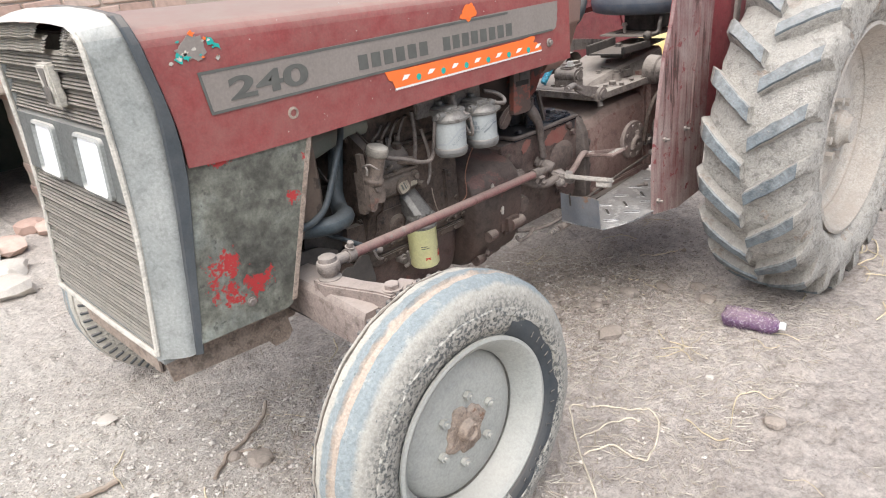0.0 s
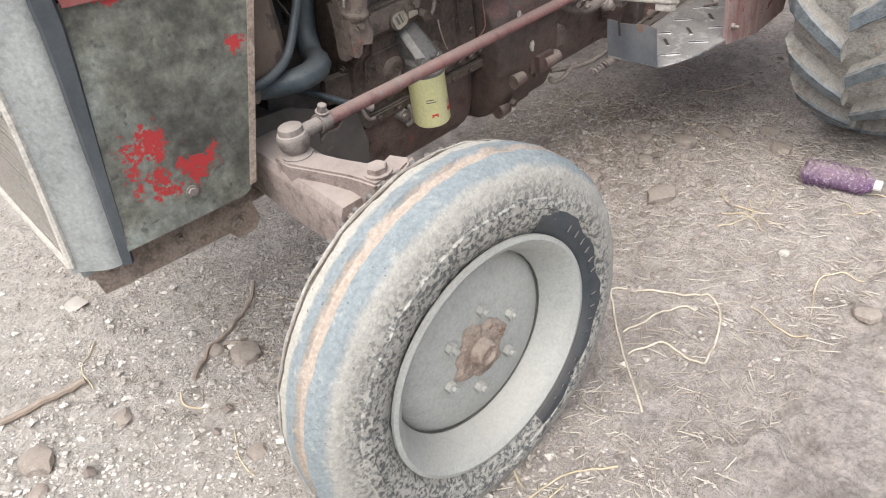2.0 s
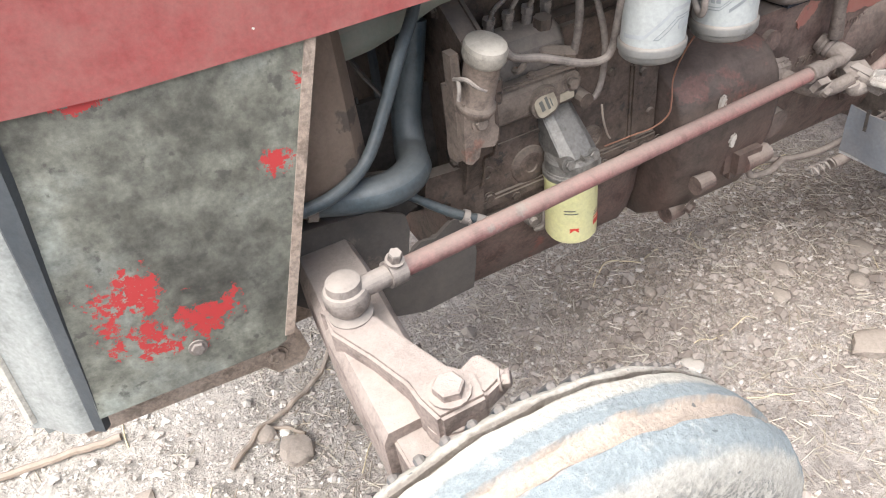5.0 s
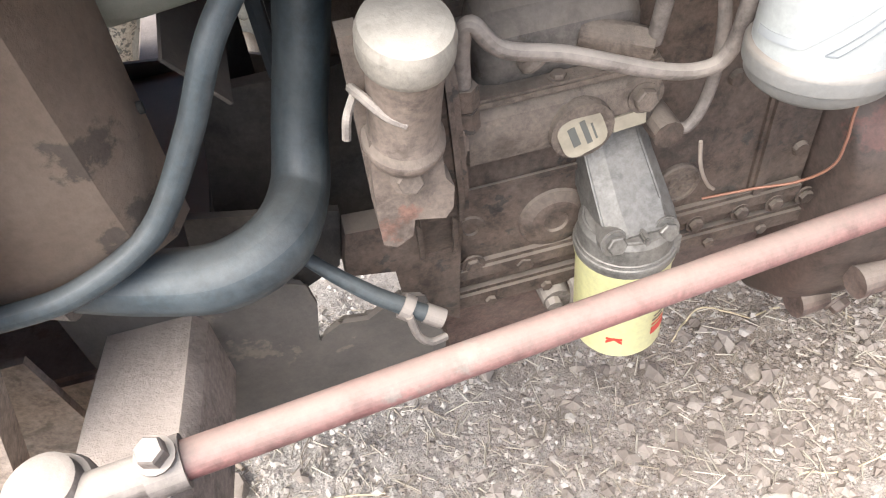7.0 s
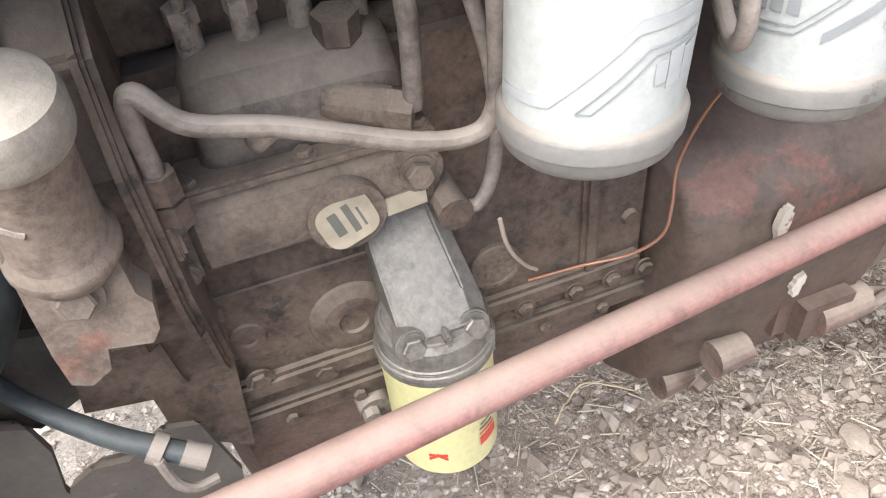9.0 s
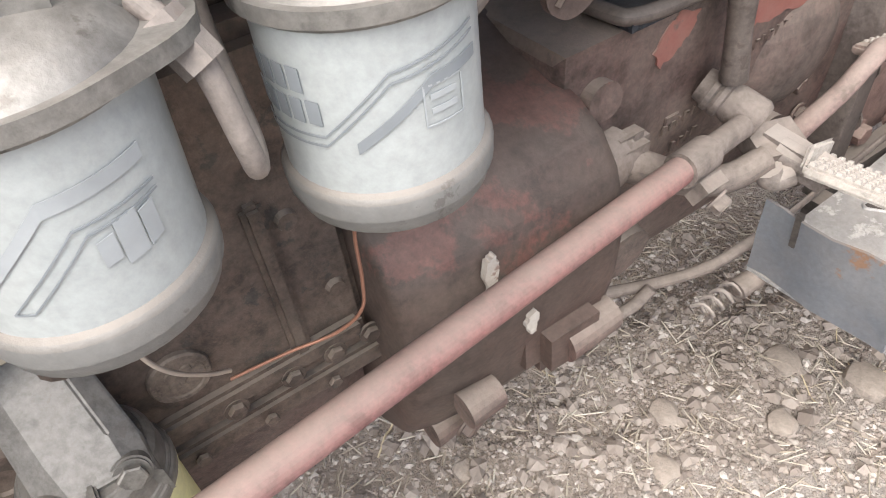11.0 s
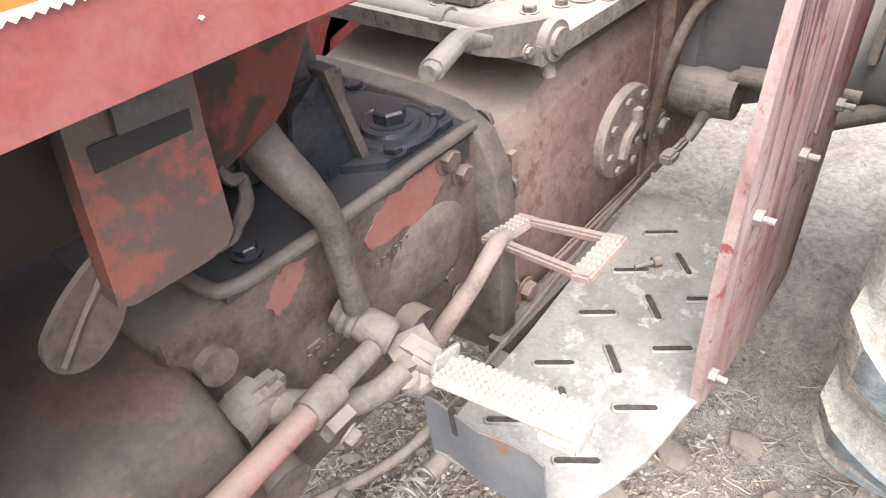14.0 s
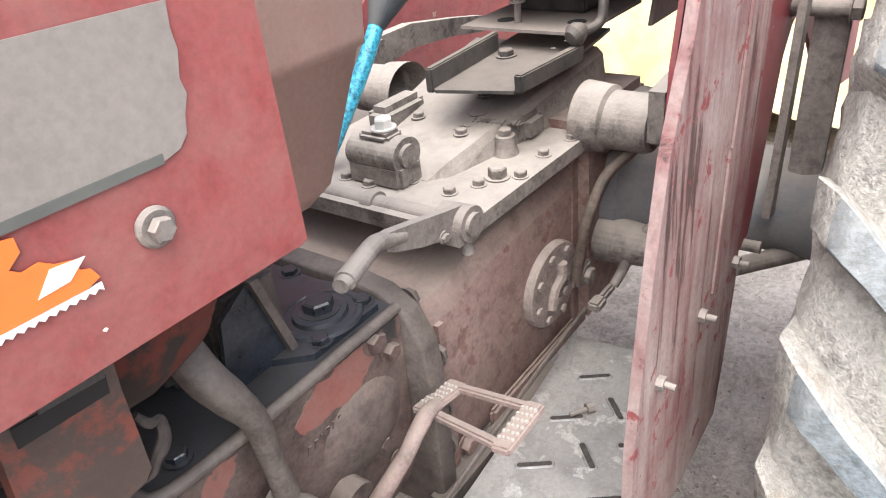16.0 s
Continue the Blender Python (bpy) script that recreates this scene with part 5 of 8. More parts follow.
# twin fuel filters
FILTER_BASE = worn("dusty_grey_tin", (0.135, 0.135, 0.13), (0.185, 0.183, 0.175), 14, (0.10, 0.095, 0.09), 0.60, 40, dust=0.12, rough=0.5, metal=0.3, relief=0.2)
CAP_ALU = worn("greasy_aluminium_cap", (0.165, 0.158, 0.146), (0.225, 0.216, 0.20), 12, (0.11, 0.10, 0.09), 0.62, 26, dust=0.22, rough=0.42, metal=0.35, relief=0.15, top_dust=0.25, dust_col=(0.29, 0.258, 0.222), grime=0.40)
def fuel_filter(cx, cy, z0, turned, wide, lean_x):
    bm = lathe(BM(), (cx, cy, z0 + 0.0255), (cx, cy, z0 + 1), [(0, 0.03), (0.0, 0.0412), (0.0735, 0.0412), (0.075, 0.0425)], 44)
    can = part("fuel_filter", bm, FILTER_WHITE, tractor, "white spin-on fuel filter with grey line print")
    bm = lathe(BM(), (cx, cy, z0), (cx, cy, z0 + 1), [(0, 0.0), (0.0, 0.030), (0.002, 0.0375), (0.006, 0.0415), (0.0125, 0.0425), (0.0140, 0.0443), (0.023, 0.0446), (0.0255, 0.0434), (0.0275, 0.0405)], 44)
    part("filter_base", bm, FILTER_BASE, can, "dusty grey rolled lower rim")
    z = z0 + 0.026
    PRINT = plain("grey_print", (0.19, 0.205, 0.215), 0.5)
    FAINT = plain("faint_print", (0.30, 0.315, 0.32), 0.5)
    if turned:
        on_can("filter_print", cx, cy, 0.0413, [(-192, z + 0.009, 45, 0.0055, 0.004), (-147, z + 0.013, 47, 0.0055, 0.034), (-100, z + 0.047, 46, 0.0055, 0.002)], FAINT, can)
        for d, u in ((0, 0.0), (9, -0.0035)):
            on_can("filter_print", cx, cy, 0.0413, [(-131 + d, z + 0.012, 38 - d * 0.5, 0.0009, 0.027 + u), (-93 + d * 0.5, z + 0.039 + u, 40 - d * 0.5, 0.0009, 0.001)], PRINT, can)
        on_can("filter_print", cx, cy, 0.0413, [(-131, z + 0.012, 9, 0.0009, 0.0)], PRINT, can)
        for a, lo, da, hh in ((-87, 0.022, 8, 0.010), (-78, 0.019, 11, 0.017), (-66, 0.0205, 8, 0.014)):
            on_can("filter_print", cx, cy, 0.0413, [(a, z + lo, da, hh, 0.001)], FAINT, can)
    else:
        for u in (0.0, 0.004):
            on_can("filter_print", cx, cy, 0.0413, [(-196, z + 0.022 + u, 50, 0.001, 0.001), (-146, z + 0.023 + u, 36, 0.001, 0.025), (-110, z + 0.048 + u, 52, 0.001, 0.006)], PRINT, can)
        on_can("filter_print", cx, cy, 0.0413, [(-130, z + 0.0205, 41, 0.005, 0.022), (-89, z + 0.0425, 32, 0.005, 0.001)], PRINT, can)
        on_can("filter_print", cx, cy, 0.0413, [(-95, z + 0.026, 25, 0.0008, -0.001), (-95, z + 0.043, 24, 0.0008, -0.001), (-95, z + 0.026, 1, 0.017, 0.0), (-71, z + 0.025, 1, 0.017, 0.0)], FAINT, can)
        for lo in (0.031, 0.037):
            on_can("filter_print", cx, cy, 0.0413, [(-91, z + lo, 16, 0.0025, -0.0005)], FAINT, can)
        for k in range(4):
            on_can("filter_print", cx, cy, 0.0413, [(-190 + 10 * k, z + 0.046, 7.5, 0.010, -0.0005)], PRINT, can)
        for k in range(5):
            on_can("filter_print", cx, cy, 0.0413, [(-193 + 10 * k, z + 0.033, 7.5, 0.010, -0.0005)], PRINT, can)
    # cast cap
    bm = lathe(BM(), (cx, cy, z0 + 0.097), (cx, cy, z0 + 1), [(0.0, 0.03), (0.0, 0.0435), (0.004, 0.0455), (0.007, 0.045), (0.011, 0.041), (0.017, 0.036), (0.021, 0.028), (0.0235, 0.018), (0.024, 0.0)], 36)
    rbox(bm, (cx, cy + 0.02, z0 + 0.119), (0.055, 0.075, 0.03), 0.008)
    for dx, dy in ((-0.040, 0.0), (0.040, 0.0)):
        cyl(bm, (cx + dx * 0.6, cy + dy, z0 + 0.113), (cx + dx * 1.12, cy + dy, z0 + 0.115), 0.0125, seg=16)
        cyl(bm, (cx + dx * 1.1, cy + dy, z0 + 0.115), (cx + dx * 1.3, cy + dy, z0 + 0.116), 0.009, seg=6)
    lobe = []
    for k in range(48):
        a = radians(7.5 * k - 180)
        rr = 0.0465 + 0.013 * math.exp(-((a + 0.32) / 0.45) ** 2)
        lobe.append((cx + rr * math.cos(a), cy + rr * math.sin(a)))
    prism(bm, lobe, z0 + 0.0995, z0 + 0.106, "z")
    hexbolt(bm, (cx, cy, z0 + 0.120), (0, 0, 1), 0.014, 0.012)
    hexbolt(bm, (cx + 0.012, cy + 0.045, z0 + 0.133), (0, 0, 1), 0.011, 0.012)
    cap = part("filter_cap", bm, CAP_ALU, tractor, "dusty cast aluminium filter cap", bevel=0.0)
    tip = Matrix.Translation((0, 0, z0)) @ Matrix(((1, 0, lean_x, 0), (0, 1, 0, 0), (0, 0, 1, 0), (0, 0, 0, 1))) @ Matrix.Translation((0, 0, -z0))
    seat_m = tip @ Matrix.Translation((cx, cy, 0)) @ Matrix.Diagonal((wide, wide, 1, 1)) @ Matrix.Translation((-cx, -cy, 0))
    for o in (can, *can.children, cap):
        o.data.transform(seat_m)
    return can
fuel_filter(0.460, -0.2745, 0.8085, True, 1.035, 0.05)
fuel_filter(0.588, -0.276, 0.802, False, 1.06, 0.0)
bm = tube(BM(), [(0.504, -0.285, 0.914), (0.514, -0.298, 0.896), (0.518, -0.303, 0.862), (0.521, -0.296, 0.846), (0.526, -0.280, 0.850), (0.527, -0.262, 0.88), (0.527, -0.258, 0.90)], 0.0046, 12)
cyl(bm, (0.508, -0.291, 0.908), (0.515, -0.300, 0.892), 0.0082, seg=6)
part("filter_link_pipe", bm, STEEL_DUSTY, tractor)
bm = tube(BM(), [(0.625, -0.270, 0.908), (0.652, -0.277, 0.905), (0.667, -0.280, 0.902), (0.686, -0.279, 0.900), (0.696, -0.268, 0.910), (0.683, -0.25, 0.926), (0.648, -0.235, 0.938)], 0.0058, 12)
tube(bm, [(0.622, -0.262, 0.912), (0.645, -0.262, 0.912), (0.660, -0.262, 0.904), (0.665, -0.262, 0.886), (0.656, -0.260, 0.862), (0.640, -0.256, 0.848), (0.62, -0.24, 0.845)], 0.0052, 12)
cyl(bm, (0.634, -0.272, 0.907), (0.650, -0.276, 0.9055), 0.0098, seg=6)
part("filter_outlet_pipe", bm, STEEL_DUSTY, tractor)
bm = BM()
box(bm, (0.52, -0.215, 0.94), (0.26, 0.012, 0.06))
box(bm, (0.50, -0.235, 0.935), (0.02, 0.05, 0.05))
part("filter_bracket", bm, CAST_GREY, tractor, bevel=0.003)
# loose copper wire
STRAW_WIRE = plain("pale_dusty_wire", (0.34, 0.28, 0.23), 0.6)
pipe("loose_wire", [(0.598, -0.24, 0.812), (0.601, -0.20, 0.75), (0.597, -0.182, 0.694), (0.592, -0.188, 0.657), (0.585, -0.190, 0.632), (0.566, -0.178, 0.610), (0.536, -0.164, 0.600), (0.515, -0.156, 0.594), (0.488, -0.149, 0.589)], 0.0014, COPPER, tractor, "loose copper wire hanging on the engine")
pipe("loose_wire", [(0.447, -0.190, 0.700), (0.452, -0.187, 0.676), (0.462, -0.180, 0.652), (0.478, -0.168, 0.625), (0.490, -0.160, 0.610)], 0.0017, STRAW_WIRE, tractor, "short end of pale wire on the engine")

# ---- radiator hoses, fan, cowl ----
pipe("lower_hose", [(-0.085, -0.195, 0.712), (-0.05, -0.203, 0.706), (0.005, -0.215, 0.697), (0.06, -0.225, 0.697), (0.105, -0.205, 0.70), (0.126, -0.155, 0.702), (0.140, -0.128, 0.745), (0.158, -0.122, 0.805), (0.178, -0.115, 0.88)], [0.023, 0.024, 0.025, 0.026, 0.027, 0.026, 0.024, 0.023, 0.023], HOSE, tractor, "thick black rubber radiator hose")
bm = BM()
for p, q in (((-0.066, -0.200, 0.709), (-0.052, -0.203, 0.706)),):
    cyl(bm, p, q, 0.029, seg=20)
box(bm, (-0.062, -0.222, 0.73), (0.018, 0.018, 0.014))
part("hose_clamp", bm, STEEL_DUSTY, tractor)
pipe("upper_hose", [(0.03, -0.12, 0.885), (0.09, -0.125, 0.895), (0.15, -0.12, 0.905), (0.22, -0.11, 0.915), (0.30, -0.09, 0.90)], [0.034, 0.036, 0.034, 0.030, 0.028], worn("dusty_green_hose", (0.14, 0.17, 0.14), (0.2, 0.22, 0.19), 9, dust=0.4, rough=0.7), tractor, "dusty grey-green upper hose")
pipe("thin_hose", [(0.20, -0.14, 0.96), (0.158, -0.185, 0.915), (0.114, -0.214, 0.872), (0.078, -0.224, 0.815), (0.030, -0.240, 0.757), (-0.028, -0.260, 0.737), (-0.083, -0.262, 0.731), (-0.14, -0.262, 0.735)], 0.0098, HOSE, tractor, "thin black rubber hose")
pipe("small_hose", [(0.075, -0.11, 0.625), (0.11, -0.15, 0.607), (0.15, -0.175, 0.577), (0.18, -0.187, 0.556), (0.205, -0.196, 0.541)], [0.007, 0.007, 0.0085, 0.009, 0.009], HOSE, tractor)
bm = BM()
cyl(bm, (0.178, -0.186, 0.557), (0.186, -0.19, 0.552), 0.0125, seg=16)
cyl(bm, (0.197, -0.193, 0.546), (0.212, -0.199, 0.537), 0.010, seg=12)
tube(bm, [(0.182, -0.2, 0.555), (0.186, -0.205, 0.53), (0.196, -0.205, 0.515), (0.212, -0.2, 0.51)], 0.004, 8)
part("hose_union", bm, STEEL_DUSTY, tractor)
# cowl: curved plate beside the fan
bm = BM()
rows = []
for z, ya, yb in ((1.0, -0.28, -0.12), (0.93, -0.28, -0.135), (0.87, -0.278, -0.15), (0.80, -0.272, -0.165), (0.735, -0.26, -0.172)):
    rows.append([(-0.10, ya, z), (-0.02, ya + 0.002, z), (0.02, ya + 0.016, z), (0.04, (ya + yb) / 2, z), (0.048, yb, z)])
loft(bm, rows, closed=False, caps=False)
bmesh.ops.solidify(bm, geom=list(bm.faces), thickness=0.003)
cyl(bm, (0.0475, -0.176, 0.824), (0.0508, -0.176, 0.824), 0.0045, seg=12, mat=1)
part("fan_cowl", bm, [worn("dusty_brown_sheet", (0.19, 0.135, 0.10), (0.27, 0.205, 0.16), 9, (0.11, 0.085, 0.07), 0.58, 12, dust=0.22, rough=0.75), DARK], tractor, "dusty brown bent sheet-metal fan cowl")
fan = part("fan", cyl(BM(), (0.07, YC, 0.86), (0.165, YC, 0.86), 0.05), BLACK_STEEL, tractor, "dark steel engine fan")
for k in range(6):
    bm = BM()
    m = Matrix.Translation((0.085, YC, 0.86)) @ pose(0, 0, 0, 60 * k + 42, 0, 0) @ Matrix.Translation((0, 0, 0.13)) @ pose(0, 0, 0, 0, 0, 28)
    bmesh.ops.create_cube(bm, size=1, matrix=m @ Matrix.Diagonal((0.003, 0.06, 0.17, 1)))
    part("fan_blade", bm, BLACK_STEEL, fan)
bm = tube(BM(), [(0.125, YC + 0.06, 0.90), (0.125, YC - 0.03, 0.92), (0.125, -0.05, 0.86), (0.125, -0.055, 0.75), (0.125, -0.03, 0.62), (0.125, YC, 0.57), (0.125, 0.13, 0.62), (0.125, 0.14, 0.8), (0.125, YC + 0.06, 0.90)], 0.007, 6)
part("fan_belt", bm, RUBBER, tractor)
bm = BM()
lathe(bm, (0.11, YC, 0.61), (0.17, YC, 0.61), [(0, 0.0), (0, 0.06), (0.01, 0.062), (0.018, 0.05), (0.026, 0.062), (0.036, 0.06), (0.05, 0.03), (0.06, 0.03)], 32)
part("crank_pulley", bm, BLACK_STEEL, tractor)
# bolster that carries the axle, open towards the engine
BOLSTER_M = worn("oily_dark_cast", (0.06, 0.055, 0.052), (0.10, 0.088, 0.08), 9, (0.16, 0.13, 0.11), 0.6, 12, dust=0.18, rough=0.7)
bm = BM()
prism(bm, [(-0.084, 0.663), (-0.084, 0.548), (0.0, 0.462), (0.11, 0.425), (0.20, 0.43), (0.212, 0.50), (0.20, 0.568), (0.182, 0.574), (0.150, 0.553), (0.125, 0.558), (0.108, 0.548), (0.098, 0.524), (0.094, 0.552), (0.103, 0.597), (0.10, 0.622), (0.05, 0.648)], -0.165, -0.145, "y")
prism(bm, [(-0.084, 0.663), (-0.084, 0.548), (0.027, 0.503), (0.229, 0.485), (0.252, 0.512), (0.252, 0.574), (0.063, 0.646)], 0.218, 0.238, "y")
box(bm, (-0.024, YC - 0.015, 0.585), (0.12, 0.375, 0.12))
bolster = part("axle_bolster", bm, BOLSTER_M, tractor, "dark oily cast axle bolster", bevel=0.006)
# added plate whose black stands in for the shaded interior behind the gap
part("bolster_web", prism(BM(), [(0.02, 0.655), (0.103, 0.600), (0.137, 0.617), (0.150, 0.68), (0.03, 0.71)], -0.143, -0.135, "y"), BLACK_STEEL, bolster)
part("sump_lip", prism(BM(), [(0.140, 0.618), (0.184, 0.609), (0.186, 0.560), (0.235, 0.520), (0.250, 0.66), (0.150, 0.668)], -0.160, -0.135, "y"), CAST_BROWN, bolster, "rusty lip under the timing case", bevel=0.003)
bm = BM()
prism(bm, [(0.02, 0.53), (0.105, 0.505), (0.20, 0.485), (0.205, 0.74), (0.06, 0.74)], -0.045, -0.06, "y")
part("front_plate", bm, BLACK_STEEL, tractor, "dark plate behind the lower hose")

# ---- bell housing ----
PEDAL_WHITE = worn("chalky_splash", (0.38, 0.34, 0.30), (0.46, 0.42, 0.37), 60, (0.25, 0.18, 0.15), 0.6, 70, dust=0.1, rough=0.9)
def half_outline(pts):
    return pts + [(2 * YC - y, z) for y, z in reversed(pts)]

bell_pts = [(-0.03, 0.335), (-0.12, 0.345), (-0.175, 0.385), (-0.205, 0.44), (-0.222, 0.52), (-0.226, 0.57), (-0.223, 0.605), (-0.213, 0.637), (-0.194, 0.662), (-0.165, 0.679), (-0.11, 0.692), (-0.03, 0.715)]
bm = BM()
rows = []
for x, s in ((0.595, 0.93), (0.60, 0.955), (0.625, 0.985), (0.66, 1.0), (0.785, 1.0), (0.797, 0.985), (0.803, 0.95)):
    rows.append([(x, YC + (y - YC) * s, 0.52 + (z - 0.52) * s) for y, z in half_outline(bell_pts)])
loft(bm, rows)
# joint line and bosses
BOSSES = []
for y, z, x0, x1, r in ((-0.222, 0.472, 0.735, 0.792, 0.018), (-0.222, 0.466, 0.63, 0.665, 0.016), (-0.165, 0.375, 0.62, 0.655, 0.018), (-0.12, 0.36, 0.71, 0.765, 0.018)):
    BOSSES.append(lathe(BM(), (x0, y, z), (x1 + 0.1, y, z), [(0, 0.0), (0, r * 1.15), (x1 - x0, r), (x1 - x0 + 0.001, r * 0.55), (x1 - x0 - 0.012, r * 0.5), (x1 - x0 - 0.012, 0.0)], 18))
rbox(bm, (0.742, -0.208, 0.478), (0.085, 0.05, 0.075), 0.016)
hexbolt(bm, (0.645, -0.196, 0.40), (0.3, -1, -0.3), 0.011, 0.012)
bell = part("bell_housing", bm, worn("bell_housing_brown", (0.054, 0.037, 0.030), (0.082, 0.045, 0.036), 4, (0.105, 0.042, 0.033), 0.60, 5, dust=0.10, rough=0.6, relief=0.25, top_dust=0.12, grime=0.45), tractor, "rounded brownish red cast bell housing", sharp=45)
for b3 in BOSSES:
    part("bolt_boss", b3, CAST_RED, bell)
for cx, cz, ln in ((0.664, 0.632, 0.030), (0.70, 0.545, 0.022)):
    outline_s = ragged([(cx - 0.004, cz), (cx - 0.006, cz - ln * 0.5), (cx - 0.003, cz - ln), (cx + 0.002, cz - ln * 1.05), (cx + 0.005, cz - ln * 0.4), (cx + 0.006, cz - ln * 0.1), (cx + 0.003, cz + 0.004)], int(cx * 1000), 0.0012, 4)
    part("paint_splash", prism(BM(), outline_s, -0.222, -0.2285, "y"), PEDAL_WHITE, bell, "dried white paint splash")

# ---- gearbox ----
def gear_outline(e=0.0):
    return half_outline([(-0.06, 0.345 + e), (-0.105 + e, 0.36 + e), (-0.128 + e, 0.42), (-0.138 + e, 0.55), (-0.142 + e, 0.70 - e), (-0.10, 0.70 - e)])
bm = BM()
rows = [[(x, y, z) for y, z in gear_outline(e)] for x, e in ((0.795, 0.01), (0.80, 0.0), (1.20, 0.0), (1.205, 0.01))]
loft(bm, rows)
cyl(bm, (0.833, -0.13, 0.648), (0.833, -0.155, 0.650), 0.018, seg=20)
cyl(bm, (0.835, -0.12, 0.50), (0.835, -0.19, 0.49), 0.033, 0.031, seg=24)
bmesh.ops.create_uvsphere(bm, u_segments=24, v_segments=16, radius=1, matrix=Matrix.Translation((1.115, -0.118, 0.575)) @ Matrix.Diagonal((0.085, 0.036, 0.078, 1)))
cyl(bm, (1.065, -0.13, 0.50), (1.065, -0.165, 0.50), 0.026, seg=20)
hexbolt(bm, (1.172, -0.142, 0.655), (0, -1, 0), 0.012, 0.013)
hexbolt(bm, (1.150, -0.142, 0.685), (0, -1, 0), 0.014, 0.013)
for x, z in ((1.14, 0.52), (1.16, 0.47), (1.09, 0.44)):
    hexbolt(bm, (x, -0.135, z), (0, -1, 0), 0.010, 0.01)
for k, w in enumerate((0.03, 0.018, 0.026)):
    rbox(bm, (0.935 + 0.03 * k, -0.1395, 0.575 + 0.012 * k), (w * 0.6, 0.003, 0.010), 0.001)
gearbox = part("gearbox", bm, CAST_RED, tractor, "brownish red cast gearbox with flaking paint", sharp=40)
for x0, z0, n in ((1.03, 0.612, 8), (0.925, 0.566, 5), (0.94, 0.540, 4)):
    for k in range(n):
        bm = BM()
        box(bm, (x0 + 0.0095 * k, -0.1412, z0 + 0.0015 * k), (0.0022 if k % 3 else 0.005, 0.0022, 0.0105), (0, 12, 0))
        if k % 2:
            box(bm, (x0 + 0.0095 * k + 0.002, -0.1412, z0 + 0.0015 * k + 0.004), (0.005, 0.0022, 0.002))
        part("cast_mark", bm, CAST_RED, gearbox)
# red touch-up areas that have lost their dirt
FRESH = worn("flaking_bright_red", (0.225, 0.07, 0.055), (0.20, 0.082, 0.066), 10, (0.12, 0.066, 0.055), 0.62, 26, dust=0.2, rough=0.6, relief=0.2)
rf = random.Random(8)
for patch in ([(1.02, 0.655), (1.035, 0.675), (1.05, 0.68), (1.06, 0.69), (1.075, 0.685), (1.09, 0.692), (1.11, 0.69), (1.135, 0.694), (1.15, 0.685), (1.145, 0.66), (1.13, 0.65), (1.12, 0.64), (1.10, 0.633), (1.07, 0.64), (1.04, 0.636), (1.025, 0.642)], [(0.896, 0.662), (0.91, 0.685), (0.925, 0.693), (0.948, 0.686), (0.938, 0.665), (0.925, 0.655), (0.905, 0.645)]):
    pts = []
    for (x0, z0), (x1, z1) in zip(patch, patch[1:] + patch[:1]):
        for k in range(4):
            pts.append((x0 + (x1 - x0) * k / 4 + rf.uniform(-0.0022, 0.0022), z0 + (z1 - z0) * k / 4 + rf.uniform(-0.0022, 0.0022)))
    part("paint_patch", prism(BM(), pts, -0.1405, -0.1428, "y"), FRESH, gearbox)
# oily lid
bm = BM()
prism(bm, [(0.86, -0.150), (1.19, -0.150), (1.19, 0.25), (0.86, 0.25)], 0.70, 0.713, "z")
prism(bm, [(1.07, -0.135), (1.175, -0.135), (1.185, -0.05), (1.16, 0.10), (1.05, 0.10), (1.04, -0.10)], 0.713, 0.722, "z")
lathe(bm, (1.126, -0.088, 0.722), (1.126, -0.088, 1), [(0, 0.052), (0.004, 0.05), (0.005, 0.044), (0.003, 0.042), (0.003, 0.034), (0.008, 0.032), (0.010, 0.022), (0.010, 0.0)], 30)
hexbolt(bm, (1.126, -0.088, 0.73), (0, 0, 1), 0.019, 0.016)
for x, y in ((1.09, -0.125), (1.17, -0.115), (1.175, 0.02), (1.06, 0.06), (0.9, -0.13), (0.98, -0.13)):
    hexbolt(bm, (x, y, 0.72), (0, 0, 1), 0.011, 0.010)
lid = part("gearbox_lid", bm, OILY_SHADED, tractor, "oily black gearbox lid", bevel=0.002)
bm = tube(BM(), [(0.855, 0.0, 0.712), (0.855, -0.12, 0.712), (0.870, -0.148, 0.712), (0.93, -0.153, 0.712), (1.03, -0.153, 0.712), (1.10, -0.150, 0.712), (1.19, -0.150, 0.712)], 0.0075, 10, 5)
part("lid_bead", bm, ARM_DARK, lid)
# oil that has run down the side
OILRUN = worn("wet_oil_run", (0.022, 0.022, 0.024), (0.035, 0.033, 0.034), 12, dust=0.10, rough=0.35, top_dust=0.1)
part("oil_run", prism(BM(), [(1.12, 0.704), (1.19, 0.704), (1.186, 0.66), (1.175, 0.64), (1.165, 0.655), (1.158, 0.69), (1.14, 0.69)], -0.1425, -0.1445, "y"), OILRUN, gearbox)

# low starter-like boss and levers beside the bell
bm = BM()
tube(bm, [(0.83, -0.14, 0.585), (0.86, -0.165, 0.575), (0.915, -0.195, 0.545), (0.95, -0.212, 0.541), (0.985, -0.222, 0.552)], [0.022, 0.017, 0.015, 0.014, 0.013], 14)
rbox(bm, (0.862, -0.160, 0.592), (0.045, 0.028, 0.026), 0.008)
cyl(bm, (0.815, -0.16, 0.578), (0.86, -0.15, 0.582), 0.026, seg=24)
box(bm, (1.005, -0.214, 0.553), (0.05, 0.04, 0.022), (15, 0, -20))
part("clutch_linkage", bm, ARM_DUSTY, tractor, "dusty cranked clutch lever", bevel=0.0)

